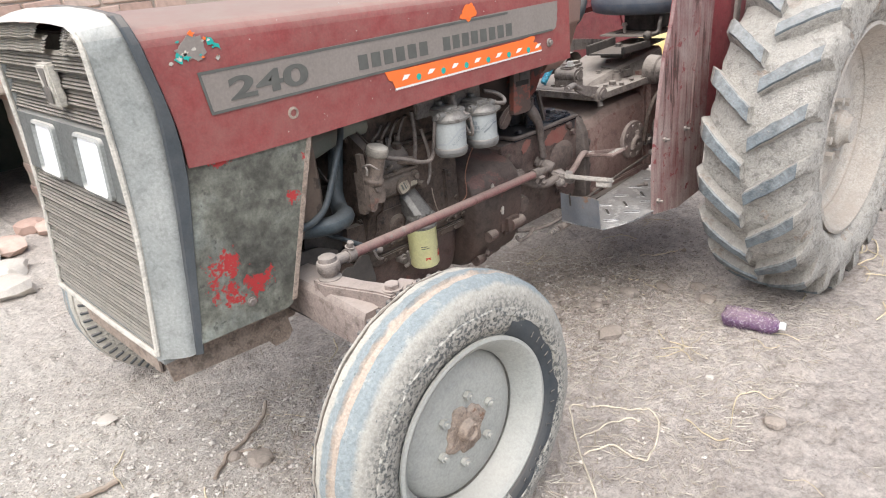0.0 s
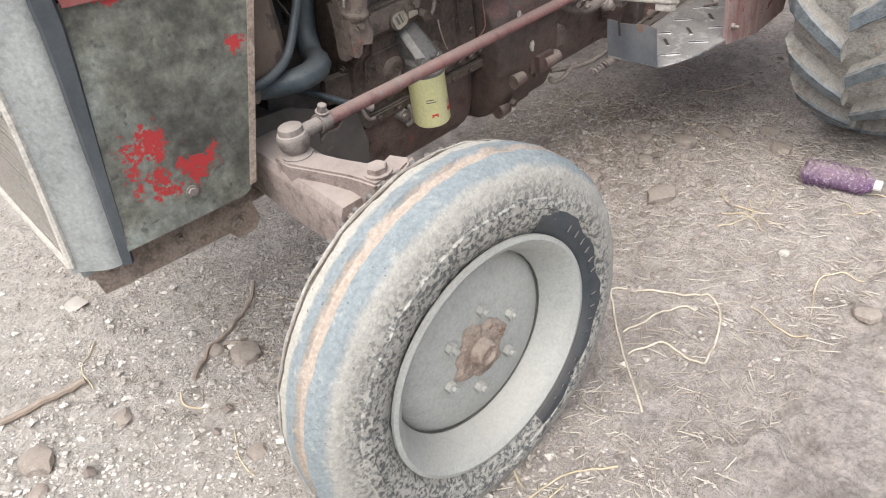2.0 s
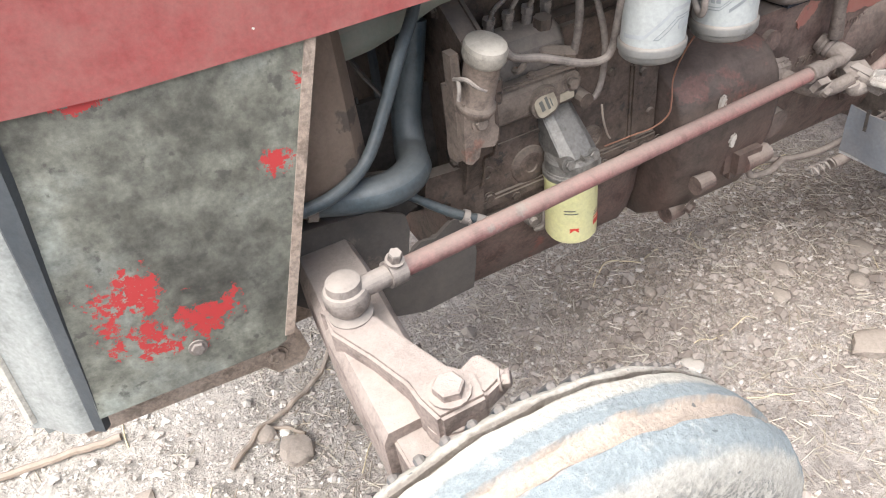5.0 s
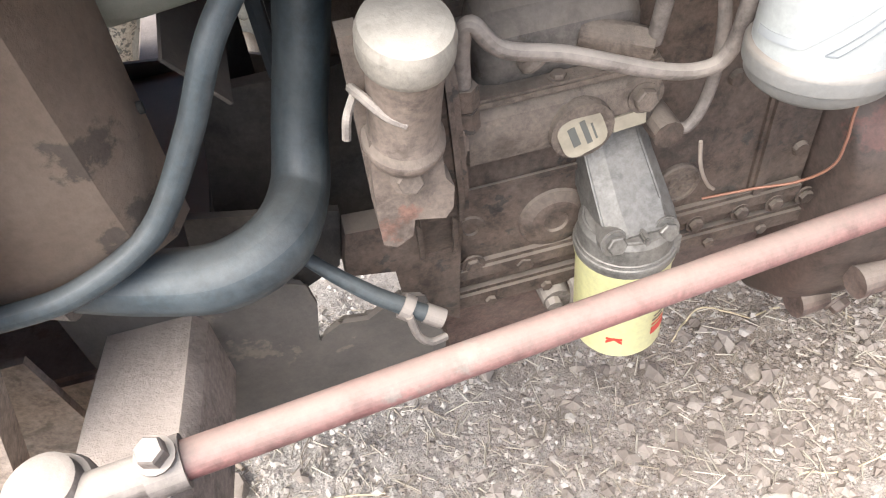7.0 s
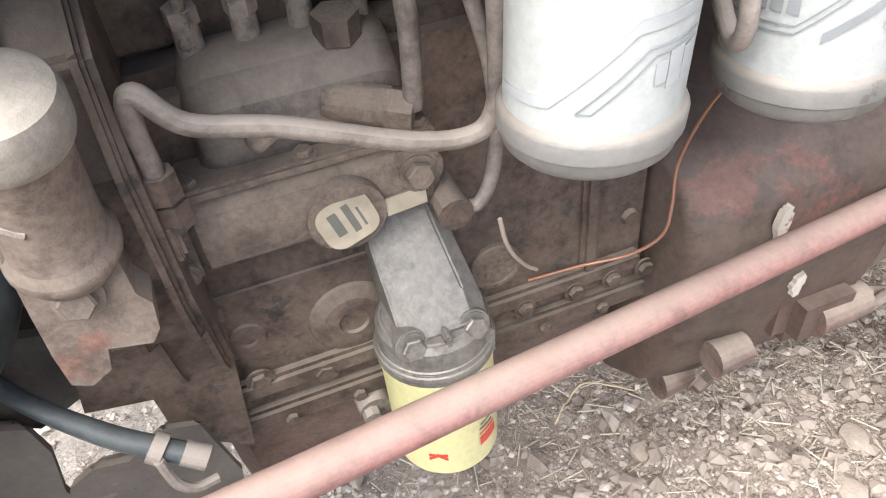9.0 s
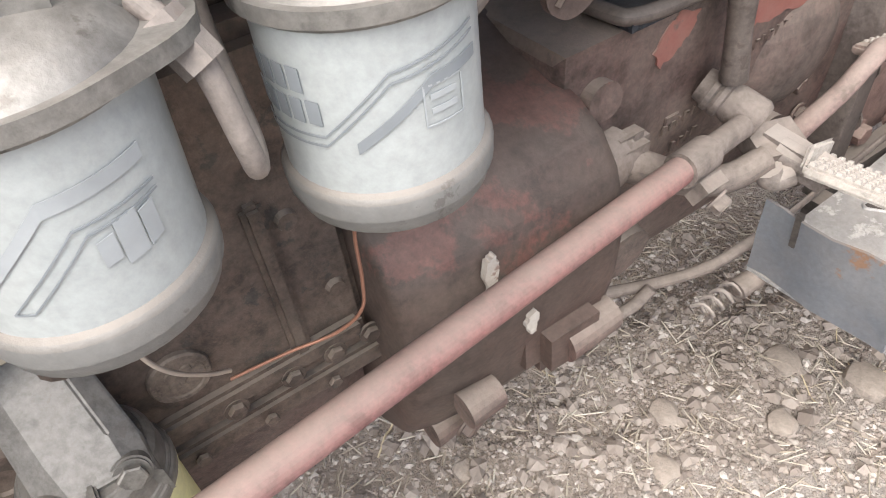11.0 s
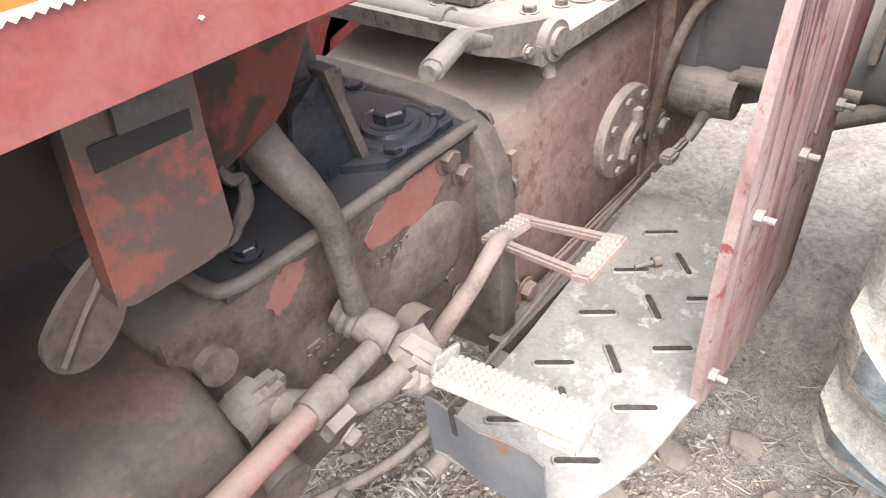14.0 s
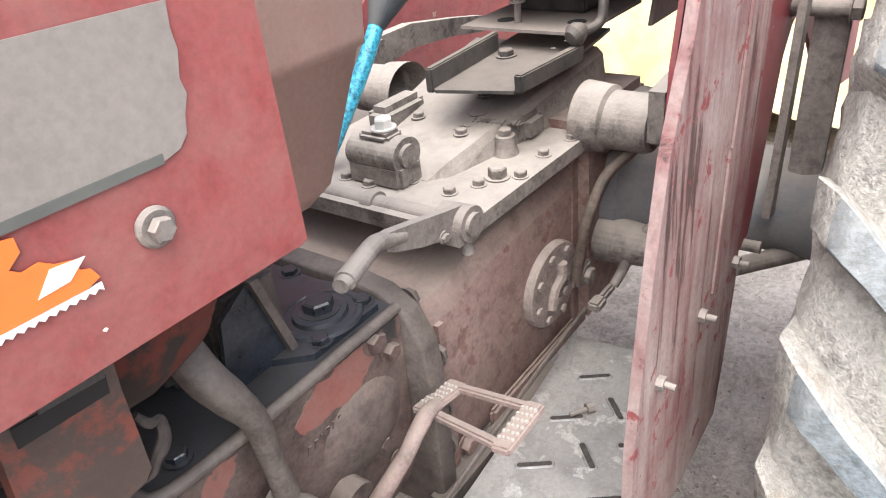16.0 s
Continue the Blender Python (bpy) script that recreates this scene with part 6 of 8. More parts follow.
# ---- centre housing ----
bm = BM()
arch = half_outline([(-0.05, 0.345), (-0.13, 0.355), (-0.165, 0.40), (-0.168, 0.60), (-0.162, 0.66), (-0.140, 0.705), (-0.10, 0.728), (-0.04, 0.735)])
rows = [[(x, YC + (y - YC) * s, 0.54 + (z - 0.54) * s) for y, z in arch] for x, s in ((1.203, 0.985), (1.206, 1.0), (1.232, 1.0), (1.236, 0.985))]
loft(bm, rows)
for y, z in ((-0.166, 0.62), (-0.166, 0.46), (-0.13, 0.70), (-0.165, 0.53)):
    hexbolt(bm, (1.238, y + 0.016, z), (1, 0, 0), 0.013, 0.014)
flange = part("housing_flange", bm, ARM_DARK, tractor, "dusty arched casting flange", sharp=45)
HOUSING = worn("housing_brownish_red", (0.175, 0.100, 0.085), (0.215, 0.140, 0.120), 6, (0.15, 0.070, 0.056), 0.58, 12, dust=0.22, rough=0.75, relief=0.3, dist=0.003, grime=0.38)
bm = BM()
hs = [(-0.06, 0.345), (-0.12, 0.36), (-0.138, 0.40), (-0.142, 0.66), (-0.125, 0.69), (-0.06, 0.695)]
rows = [[(x, y, z + dz * (1 if z > 0.6 else 0)) for y, z in half_outline(hs)] for x, dz in ((1.236, 0.0), (1.30, 0.0), (1.36, 0.02), (1.66, 0.03))]
loft(bm, rows)
prism(bm, [(1.25, 0.37), (1.262, 0.37), (1.262, 0.66), (1.25, 0.66)], -0.150, -0.14, "y")
rbox(bm, (1.50, -0.142, 0.40), (0.30, 0.014, 0.03), 0.005)
hexbolt(bm, (1.285, -0.142, 0.41), (0, -1, 0), 0.014, 0.015)
housing = part("centre_housing", bm, HOUSING, tractor, "brownish red cast centre housing", sharp=40)
# round side cover with bolts
bm = BM()
CX, CZ = 1.532, 0.545
lathe(bm, (CX, -0.140, CZ), (CX, -1, CZ), [(0, 0.075), (0.012, 0.075), (0.015, 0.072), (0.016, 0.0)], 40)
tube(bm, [(CX - 0.02, -0.158, CZ - 0.035), (CX - 0.01, -0.158, CZ - 0.005), (CX + 0.012, -0.158, CZ + 0.01), (CX + 0.015, -0.158, CZ + 0.035)], 0.010, 8)
for k in range(8):
    a = radians(45 * k + 15)
    hexbolt(bm, (CX + 0.060 * math.cos(a), -0.156, CZ + 0.060 * math.sin(a)), (0, -1, 0), 0.008, 0.007, False)
for dx, dz in ((0.0, -0.03), (0.022, -0.025), (0.026, 0.0)):
    hexbolt(bm, (CX + dx, -0.156, CZ + dz), (0, -1, 0), 0.0075, 0.007, False)
part("side_cover", bm, AXLE_DUSTY, housing, "round dusty cover with bolts")
bm = BM()
rbox(bm, (1.605, -0.155, 0.525), (0.04, 0.035, 0.04), 0.004)
hexbolt(bm, (1.605, -0.172, 0.525), (0, -1, 0), 0.014, 0.012)
part("oil_union", bm, CAST_GREY, housing)
pipe("hydraulic_pipe", [(1.59, -0.152, 0.50), (1.592, -0.158, 0.545), (1.60, -0.165, 0.606), (1.622, -0.172, 0.652), (1.645, -0.18, 0.682), (1.675, -0.205, 0.715), (1.70, -0.25, 0.765), (1.71, -0.29, 0.80)], 0.0085, CAST_BROWN, tractor, "rusty hydraulic pipe")

# lift cover on top
bm = BM()
prism(bm, [(1.305, -0.15), (1.66, -0.158), (1.72, -0.20), (1.80, -0.20), (1.80, 0.30), (1.72, 0.30), (1.66, 0.258), (1.305, 0.25)], 0.722, 0.747, "z")
rows = []
for x, w, h in ((1.40, 0.085, 0.748), (1.43, 0.10, 0.765), (1.50, 0.115, 0.782), (1.56, 0.125, 0.795), (1.66, 0.14, 0.815), (1.80, 0.15, 0.835)):
    rows.append([(x, YC - w, 0.74), (x, YC - w * 0.93, h - 0.012), (x, YC - w * 0.85, h), (x, YC + w * 0.85, h), (x, YC + w * 0.93, h - 0.012), (x, YC + w, 0.74)])
loft(bm, rows)
rbox(bm, (1.585, -0.075, 0.768), (0.060, 0.030, 0.05), 0.012)
rbox(bm, (1.52, 0.135, 0.78), (0.10, 0.05, 0.07), 0.012)
for x, y in ((1.345, -0.12), (1.384, -0.075), (1.419, -0.098), (1.462, -0.138), (1.534, -0.131), (1.391, 0.0), (1.36, 0.05), (1.365, 0.10), (1.60, -0.14)):
    hexbolt(bm, (x, y, 0.746), (0, 0, 1), 0.0095, 0.011)
for x, y, z in ((1.497, -0.012, 0.7805), (1.52, 0.09, 0.786), (1.60, 0.02, 0.802)):
    hexbolt(bm, (x, y, z), (0, 0, 1), 0.0095, 0.010)
hexbolt(bm, (1.447, -0.110, 0.747), (0, 0, 1), 0.014, 0.018)
lathe(bm, (1.52, -0.075, 0.745), (1.52, -0.075, 1), [(0, 0.020), (0.015, 0.016), (0.034, 0.0145), (0.034, 0.0)], 20)
hexbolt(bm, (1.52, -0.075, 0.779), (0, 0, 1), 0.011, 0.011, False)
lathe(bm, (1.56, 0.0, 0.793), (1.55, 0.0, 0.9), [(0, 0.019), (0.002, 0.019), (0.003, 0.015), (0.001, 0.013), (0.001, 0.0)], 20)
cover = part("lift_cover", bm, CAST_GREY, tractor, "dusty cast hydraulic lift cover with bolts", bevel=0.0, sharp=40)
def cast_text(body, m, size, mat, parent, name):
    c = bpy.data.curves.new(name, "FONT")
    c.body, c.size, c.extrude, c.offset = body, size, 0.0012, 0.0006
    o = new(name, c)
    dg = bpy.context.evaluated_depsgraph_get()
    me = bpy.data.meshes.new_from_object(o.evaluated_get(dg))
    bpy.data.objects.remove(o)
    me.transform(m)
    me.materials.clear()
    me.materials.append(mat)
    t = new(name, me)
    t.parent = parent
    return t
cast_text("1693661 M1", pose(1.528, -0.006, 0.7895, 11, 0, -83), 0.0165, CAST_GREY, cover, "cast_number")
cast_text("KZ", pose(1.503, 0.008, 0.7838, 11, 0, -83), 0.018, CAST_GREY, cover, "cast_letters")
# control valve block with white bolt
bm = BM()
cyl(bm, (1.385, 0.085, 0.795), (1.385, -0.005, 0.795), 0.028, seg=24)
rbox(bm, (1.385, 0.04, 0.765), (0.05, 0.10, 0.04), 0.006)
rbox(bm, (1.385, 0.04, 0.823), (0.035, 0.055, 0.014), 0.005)
cyl(bm, (1.385, 0.0, 0.795), (1.385, -0.012, 0.795), 0.018, seg=20)
part("control_valve", bm, CAST_GREY, cover, "dusty cylindrical control valve", bevel=0.0)
bm = hexbolt(BM(), (1.387, 0.033, 0.832), (0, 0, 1), 0.013, 0.018)
hexbolt(bm, (1.387, 0.033, 0.826), (0, 0, 1), 0.010, 0.014)
part("valve_bolt", bm, plain("clean_zinc_bolt", (0.62, 0.60, 0.56), 0.4, 0.3), cover, "pale clean bolt head")
# cross shaft and lever
bm = BM()
cyl(bm, (1.330, 0.28, 0.748), (1.333, -0.13, 0.750), 0.0135, seg=18)
cyl(bm, (1.332, 0.01, 0.749), (1.332, -0.01, 0.749), 0.019, seg=18)
cyl(bm, (1.333, -0.125, 0.750), (1.334, -0.172, 0.752), 0.027, seg=24)
cyl(bm, (1.334, -0.17, 0.752), (1.334, -0.178, 0.752), 0.018, seg=20)
shaft = part("cross_shaft", bm, STEEL_DUSTY, tractor, "dusty control shaft across the housing")
bm = BM()
rows = []
for x, y, z, w in ((1.345, -0.150, 0.754, 0.022), (1.30, -0.153, 0.766, 0.022), (1.24, -0.157, 0.786, 0.020), (1.185, -0.163, 0.808, 0.015), (1.17, -0.166, 0.815, 0.011)):
    rows.append([(x, y - 0.006, z - w), (x, y + 0.006, z - w), (x, y + 0.006, z + w), (x, y - 0.006, z + w)])
loft(bm, rows)
tube(bm, [(1.21, -0.160, 0.800), (1.175, -0.166, 0.815), (1.150, -0.176, 0.828), (1.12, -0.187, 0.832), (1.072, -0.205, 0.835)], [0.009, 0.011, 0.0115, 0.0115, 0.0120], 14)
cyl(bm, (1.074, -0.2045, 0.835), (1.062, -0.2085, 0.836), 0.0095, 0.0085, seg=14)
hexbolt(bm, (1.285, -0.160, 0.755), (0, -1, 0), 0.007, 0.007)
cyl(bm, (1.334, -0.155, 0.728), (1.334, -0.160, 0.700), 0.010, seg=10)
part("control_lever", bm, STEEL_DUSTY, shaft, "dusty forged control lever", bevel=0.002)

# lift shaft, arms, trumpet housings
for s in (1, -1):
    bm = BM()
    def yy(v):
        return v if s == 1 else 2 * YC - v
    lathe(bm, (1.685, yy(-0.13), 0.755), (1.685, yy(-1.13), 0.755), [(0, 0.058), (0.045, 0.054), (0.05, 0.047), (0.11, 0.046), (0.118, 0.043), (0.12, 0.032), (0.16, 0.030), (0.162, 0.0)], 36)
    liftshaft = part("lift_shaft", bm, CAST_GREY, tractor, "dusty lift shaft housing")
for y in (-0.265, 2 * YC + 0.265):
    bm = BM()
    rows = []
    for x, z, w in ((1.64, 0.785, 0.04), (1.72, 0.80, 0.034), (1.85, 0.81, 0.026), (2.0, 0.79, 0.02), (2.1, 0.77, 0.02)):
        rows.append([(x, y - 0.012, z - w), (x, y + 0.012, z - w), (x, y + 0.012, z + w), (x, y - 0.012, z + w)])
    loft(bm, rows)
    cyl(bm, (1.75, y + 0.02, 0.80), (1.75, y - 0.02, 0.80), 0.03, seg=20)
    part("lift_arm", bm, CAST_GREY, liftshaft, bevel=0.004)
AXLE_M = worn("dusty_blue_grey_cast", (0.09, 0.105, 0.125), (0.18, 0.175, 0.17), 6, dust=0.3, rough=0.7)
for s in (1, -1):
    bm = BM()
    a, b = (-0.13, -1.13) if s == 1 else (2 * YC + 0.13, 2 * YC + 1.13)
    lathe(bm, (1.86, a, 0.58), (1.86, b, 0.58), [(0, 0.17), (0.035, 0.165), (0.045, 0.150), (0.06, 0.135), (0.12, 0.115), (0.20, 0.095), (0.30, 0.085), (0.38, 0.10), (0.40, 0.10), (0.40, 0.0)], 40)
    part("axle_trumpet", bm, AXLE_M, tractor, "dusty blue-grey rear axle housing")
bm = cyl(BM(), (1.70, -0.14, 0.53), (1.70, -0.24, 0.53), 0.045, 0.035, seg=24)
part("brake_boss", bm, CAST_GREY, tractor)
bm = BM()
rbox(bm, (1.78, YC, 0.56), (0.30, 0.38, 0.40), 0.02)
part("rear_housing", bm, HOUSING, tractor)
# brake linkage: long rod, hook, cranked lever
bm = tube(BM(), [(1.055, -0.20, 0.395), (1.12, -0.198, 0.402), (1.30, -0.188, 0.422), (1.45, -0.182, 0.440), (1.585, -0.18, 0.452)], 0.0065, 10)
part("brake_rod", bm, ARM_DARK, tractor, "long dusty brake rod")
bm = BM()
rbox(bm, (1.60, -0.182, 0.455), (0.035, 0.022, 0.018), 0.004)
rbox(bm, (1.635, -0.184, 0.458), (0.05, 0.012, 0.016), 0.004)
tube(bm, [(1.655, -0.188, 0.462), (1.672, -0.196, 0.487), (1.675, -0.203, 0.515), (1.69, -0.215, 0.545), (1.702, -0.235, 0.565), (1.706, -0.26, 0.568)], [0.008, 0.009, 0.010, 0.011, 0.013, 0.014], 12)
cyl(bm, (1.705, -0.235, 0.566), (1.706, -0.285, 0.568), 0.017, seg=16)
cyl(bm, (1.706, -0.285, 0.568), (1.708, -0.40, 0.57), 0.010, seg=14)
part("brake_lever", bm, STEEL_DUSTY, tractor, "cranked dusty brake lever")
bm = cyl(BM(), (1.72, -0.36, 0.515), (1.95, -0.52, 0.50), 0.016, seg=14)
part("stay_rod", bm, STEEL_DUSTY, tractor)
bm = BM()
tube(bm, [(1.052, -0.205, 0.385), (0.985, -0.195, 0.372), (0.92, -0.175, 0.37), (0.845, -0.155, 0.385)], 0.007, 10)
tube(bm, [(0.90, -0.185, 0.385), (0.875, -0.178, 0.36), (0.845, -0.165, 0.352), (0.835, -0.160, 0.368)], 0.007, 10)
cyl(bm, (0.985, -0.232, 0.365), (1.035, -0.237, 0.372), 0.012, seg=16)
part("clutch_rod", bm, ARM_DUSTY, tractor)
bm = BM()
tube(bm, [(0.93 + 0.004 * k, -0.228 + 0.011 * math.cos(k * 1.57), 0.362 + 0.011 * math.sin(k * 1.57)) for k in range(18)], 0.0025, 6, 3)
part("return_spring", bm, STEEL_DUSTY, tractor)

# ---- footplate with slots ----
FZ = 0.400
# dark brown sheets stand for the shade and dirt seen in the open slots
SLOT_DIRT_SHADE = plain("slot_dirt_and_shade", (0.05, 0.042, 0.036), 0.95, var=0.5, scale=120)
SLOT_A, SLOT_B = 55, 45
outline = [(1.66, -0.165), (1.67, -0.36), (1.56, -0.40), (1.42, -0.43), (1.28, -0.436), (1.16, -0.425), (1.085, -0.400), (1.040, -0.378), (1.034, -0.30), (1.032, -0.215), (1.10, -0.205), (1.26, -0.200), (1.45, -0.185)]
slots = [(1.231, -0.259, -SLOT_A), (1.348, -0.258, -SLOT_A), (1.459, -0.254, -SLOT_A), (1.281, -0.319, SLOT_B), (1.402, -0.317, SLOT_B), (1.224, -0.380, -SLOT_A), (1.342, -0.374, -SLOT_A), (1.515, -0.312, SLOT_B), (1.458, -0.370, -SLOT_A), (1.182, -0.306, SLOT_B), (1.116, -0.361, -SLOT_A), (1.118, -0.262, -SLOT_A), (1.57, -0.25, -SLOT_A)]
bm = prism(BM(), outline, FZ - 0.005, FZ, "z")
step_ob = part("footplate", bm, STEP_STEEL, tractor, "worn bare steel footplate with slots")
for sx, sy, sa in slots:
    bm = BM()
    ring = rounded_rect(0.027, 0.0050, 0.0049, 4)
    m = pose(sx, sy, FZ, 0, 0, sa)
    lip = [[m @ Vector((u * s, v * (1 + (s - 1) * 5), z)) for u, v in ring] for s, z in ((1.12, 0.0006), (1.06, 0.003), (1.0, 0.003), (0.98, 0.0015))]
    loft(bm, lip, caps=False)
    part("slot_rim", bm, STEP_STEEL, step_ob)
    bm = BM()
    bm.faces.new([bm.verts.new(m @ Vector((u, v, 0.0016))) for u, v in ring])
    part("slot", bm, SLOT_DIRT_SHADE, step_ob)
# upright toe board at the plate's front, with a cut slot
bm = BM()
rows = []
for u in (0.0, 0.08, 0.3, 0.55, 0.8, 1.0):
    z = FZ + 0.001 + 0.108 * u
    rows.append([(1.034 - 0.010 * u + 0.004 * math.sin(9 * v), -0.214 - 0.160 * v - 0.006 * u * (1 - v), z + 0.004 * math.sin(7 * v + 3) * u) for v in (0.0, 0.12, 0.3, 0.5, 0.7, 0.88, 1.0)])
loft(bm, rows, closed=False, caps=False)
jitter(bm, 0.0014, 22)
bmesh.ops.recalc_face_normals(bm, faces=bm.faces)
bmesh.ops.solidify(bm, geom=list(bm.faces), thickness=0.003)
toe = part("toe_board", bm, worn("bluish_bare_steel", (0.15, 0.165, 0.19), (0.24, 0.25, 0.265), 8, (0.28, 0.16, 0.10), 0.60, 9, dust=0.2, rough=0.5, metal=0.3), step_ob, "bent-up bluish toe board with rust at its foot")
part("toe_slot", box(BM(), (1.0255, -0.258, 0.490), (0.006, 0.006, 0.045), (0, -5, 0)), SLOT_DIRT_SHADE, toe)
bm = BM()
box(bm, (1.40, -0.30, FZ - 0.02), (0.03, 0.22, 0.03))
box(bm, (1.20, -0.26, FZ - 0.02), (0.03, 0.16, 0.03))
box(bm, (1.40, -0.17, FZ - 0.02), (0.35, 0.03, 0.03))
part("step_bearer", bm, BLACK_STEEL, step_ob)
bm = BM()
cyl(bm, (1.462, -0.258, FZ + 0.006), (1.490, -0.278, FZ + 0.007), 0.004, seg=8)
cyl(bm, (1.486, -0.275, FZ + 0.007), (1.496, -0.282, FZ + 0.007), 0.009, seg=8)

part("loose_bolt", bm, STEEL_DUSTY, step_ob)

# ---- pedals ----
PEDAL_TOP = worn("dusty_pedal_grip", (0.36, 0.33, 0.29), (0.45, 0.41, 0.365), 12, dust=0.4, rough=0.8, relief=0.2, grime=0.5, dust_col=(0.42, 0.375, 0.33))
P0, P1 = Vector((1.012, -0.250, 0.566)), Vector((1.030, -0.408, 0.572))
ax = (P1 - P0).normalized()
sd = ax.cross(Vector((0.35, 0, 1))).normalized()
if sd.x < 0:
    sd = -sd
up = sd.cross(ax).normalized()
if up.z < 0:
    up = -up
frame_m = Matrix(((ax.x, sd.x, up.x, (P0.x + P1.x) / 2), (ax.y, sd.y, up.y, (P0.y + P1.y) / 2), (ax.z, sd.z, up.z, (P0.z + P1.z) / 2), (0, 0, 0, 1)))
L = (P1 - P0).length
bm = BM()
bmesh.ops.create_cube(bm, size=1, matrix=frame_m @ Matrix.Translation((0, 0, -0.006)) @ Matrix.Diagonal((L, 0.054, 0.012, 1)))
bmesh.ops.create_cube(bm, size=1, matrix=frame_m @ Matrix.Translation((L * 0.35, 0.0, -0.02)) @ Matrix.Diagonal((L * 0.26, 0.04, 0.02, 1)))
bmesh.ops.create_cube(bm, size=1, matrix=frame_m @ Matrix.Translation((-L / 2 - 0.002, 0.004, 0.003)) @ Matrix.Diagonal((0.006, 0.05, 0.026, 1)))
pedal = part("clutch_pedal", bm, PEDAL_TOP, tractor, "dusty pedal with a studded grip", bevel=0.003)
def stud_mesh():
    b2 = BM()
    bmesh.ops.create_cube(b2, size=1)
    for v in b2.verts:
        if v.co.z > 0:
            v.co.x *= 0.7
            v.co.y *= 0.7
    me = bpy.data.meshes.new("stud")
    b2.to_mesh(me)
    b2.free()
    me.materials.append(PEDAL_TOP)
    return me


STUD = stud_mesh()
def stud(parent, m):
    ob = new("stud", STUD)
    ob.parent = parent
    ob.matrix_basis = m


for i in range(19):
    for j in range(6):
        stud(pedal, frame_m @ Matrix.Translation((-L / 2 + 0.006 + i * (L - 0.012) / 18, -0.022 + j * 0.0088, 0.0012)) @ Matrix.Diagonal((0.0058, 0.0058, 0.0034, 1)))
bm = BM()
tube(bm, [(1.008, -0.215, 0.56), (1.012, -0.24, 0.556), (1.018, -0.27, 0.552)], [0.014, 0.014, 0.012], 10)
tube(bm, [(0.985, -0.222, 0.552), (0.99, -0.226, 0.54), (1.005, -0.235, 0.545)], 0.013, 10)
box(bm, (1.013, -0.232, 0.556), (0.022, 0.07, 0.028), (8, 0, 4))
part("pedal_arm", bm, STEEL_DUSTY, pedal, bevel=0.003)
# brake pedal: open frame on a cranked arm
U = [Vector(p) for p in ((1.180, -0.174, 0.568), (1.155, -0.306, 0.598), (1.220, -0.306, 0.600), (1.234, -0.180, 0.564))]
bm = BM()
def strap(bm, a, b, w, t, nrm):
    d = (b - a).normalized()
    s = nrm.cross(d).normalized()
    c = (a + b) / 2
    m = Matrix(((d.x, s.x, nrm.x, c.x), (d.y, s.y, nrm.y, c.y), (d.z, s.z, nrm.z, c.z), (0, 0, 0, 1)))
    bmesh.ops.create_cube(bm, size=1, matrix=m @ Matrix.Diagonal(((b - a).length + w * 0.6, w, t, 1)))
    return m
nr = (U[1] - U[0]).cross(U[3] - U[0]).normalized()
if nr.z < 0:
    nr = -nr
mats = [strap(bm, U[0], U[1], 0.013, 0.012, nr), strap(bm, U[2], U[3], 0.013, 0.012, nr), strap(bm, U[1], U[2], 0.026, 0.012, nr), strap(bm, U[3], U[0], 0.030, 0.012, nr)]
PEDAL_GREY = worn("dusty_pinkish_pedal", (0.24, 0.155, 0.14), (0.29, 0.215, 0.19), 9, (0.17, 0.12, 0.10), 0.62, 26, dust=0.3, rough=0.7, relief=0.2, grime=0.4)
bp = part("brake_pedal", bm, PEDAL_GREY, tractor, "dusty open-frame brake pedal", bevel=0.003)
for m, ln in ((mats[2], 0.05), (mats[3], 0.042)):
    for i in range(6):
        for j in range(4):
            stud(bp, m @ Matrix.Translation((-ln / 2 + ln * i / 5, -0.009 + j * 0.006, 0.0068)) @ Matrix.Diagonal((0.0045, 0.004, 0.003, 1)))
bm = tube(BM(), [(1.075, -0.165, 0.475), (1.09, -0.175, 0.505), (1.12, -0.19, 0.55), (1.135, -0.194, 0.572), (1.148, -0.195, 0.583), (1.165, -0.192, 0.586), (1.185, -0.188, 0.578)], [0.013, 0.012, 0.0105, 0.0105, 0.011, 0.011, 0.010], 12)
part("brake_arm", bm, PEDAL_GREY, bp)

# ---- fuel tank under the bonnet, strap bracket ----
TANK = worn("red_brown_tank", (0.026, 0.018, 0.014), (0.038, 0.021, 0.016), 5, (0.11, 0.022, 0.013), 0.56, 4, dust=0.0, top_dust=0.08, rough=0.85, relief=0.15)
bm = BM()
rows = []
for x, zb, hw in ((0.59, 0.93, 0.20), (0.61, 0.865, 0.23), (0.66, 0.832, 0.245), (0.76, 0.822, 0.25), (0.90, 0.812, 0.25), (0.955, 0.825, 0.245), (0.99, 0.86, 0.235), (1.02, 0.925, 0.225), (1.05, 1.02, 0.22), (1.09, 1.25, 0.21)):
    r = 0.10
    pts = [(YC - hw, 1.2 if x < 1.06 else 1.3), (YC - hw, zb + r)]
    pts += [(YC - hw + r * (1 - math.cos(a)), zb + r - r * math.sin(a)) for a in (0.3, 0.6, 0.9, 1.2, 1.57)]
    rows.append([(x, y, z) for y, z in pts] + [(x, 2 * YC - y, z) for y, z in reversed(pts)])
loft(bm, rows)
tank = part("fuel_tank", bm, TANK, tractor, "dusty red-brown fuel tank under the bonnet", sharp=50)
bm = BM()
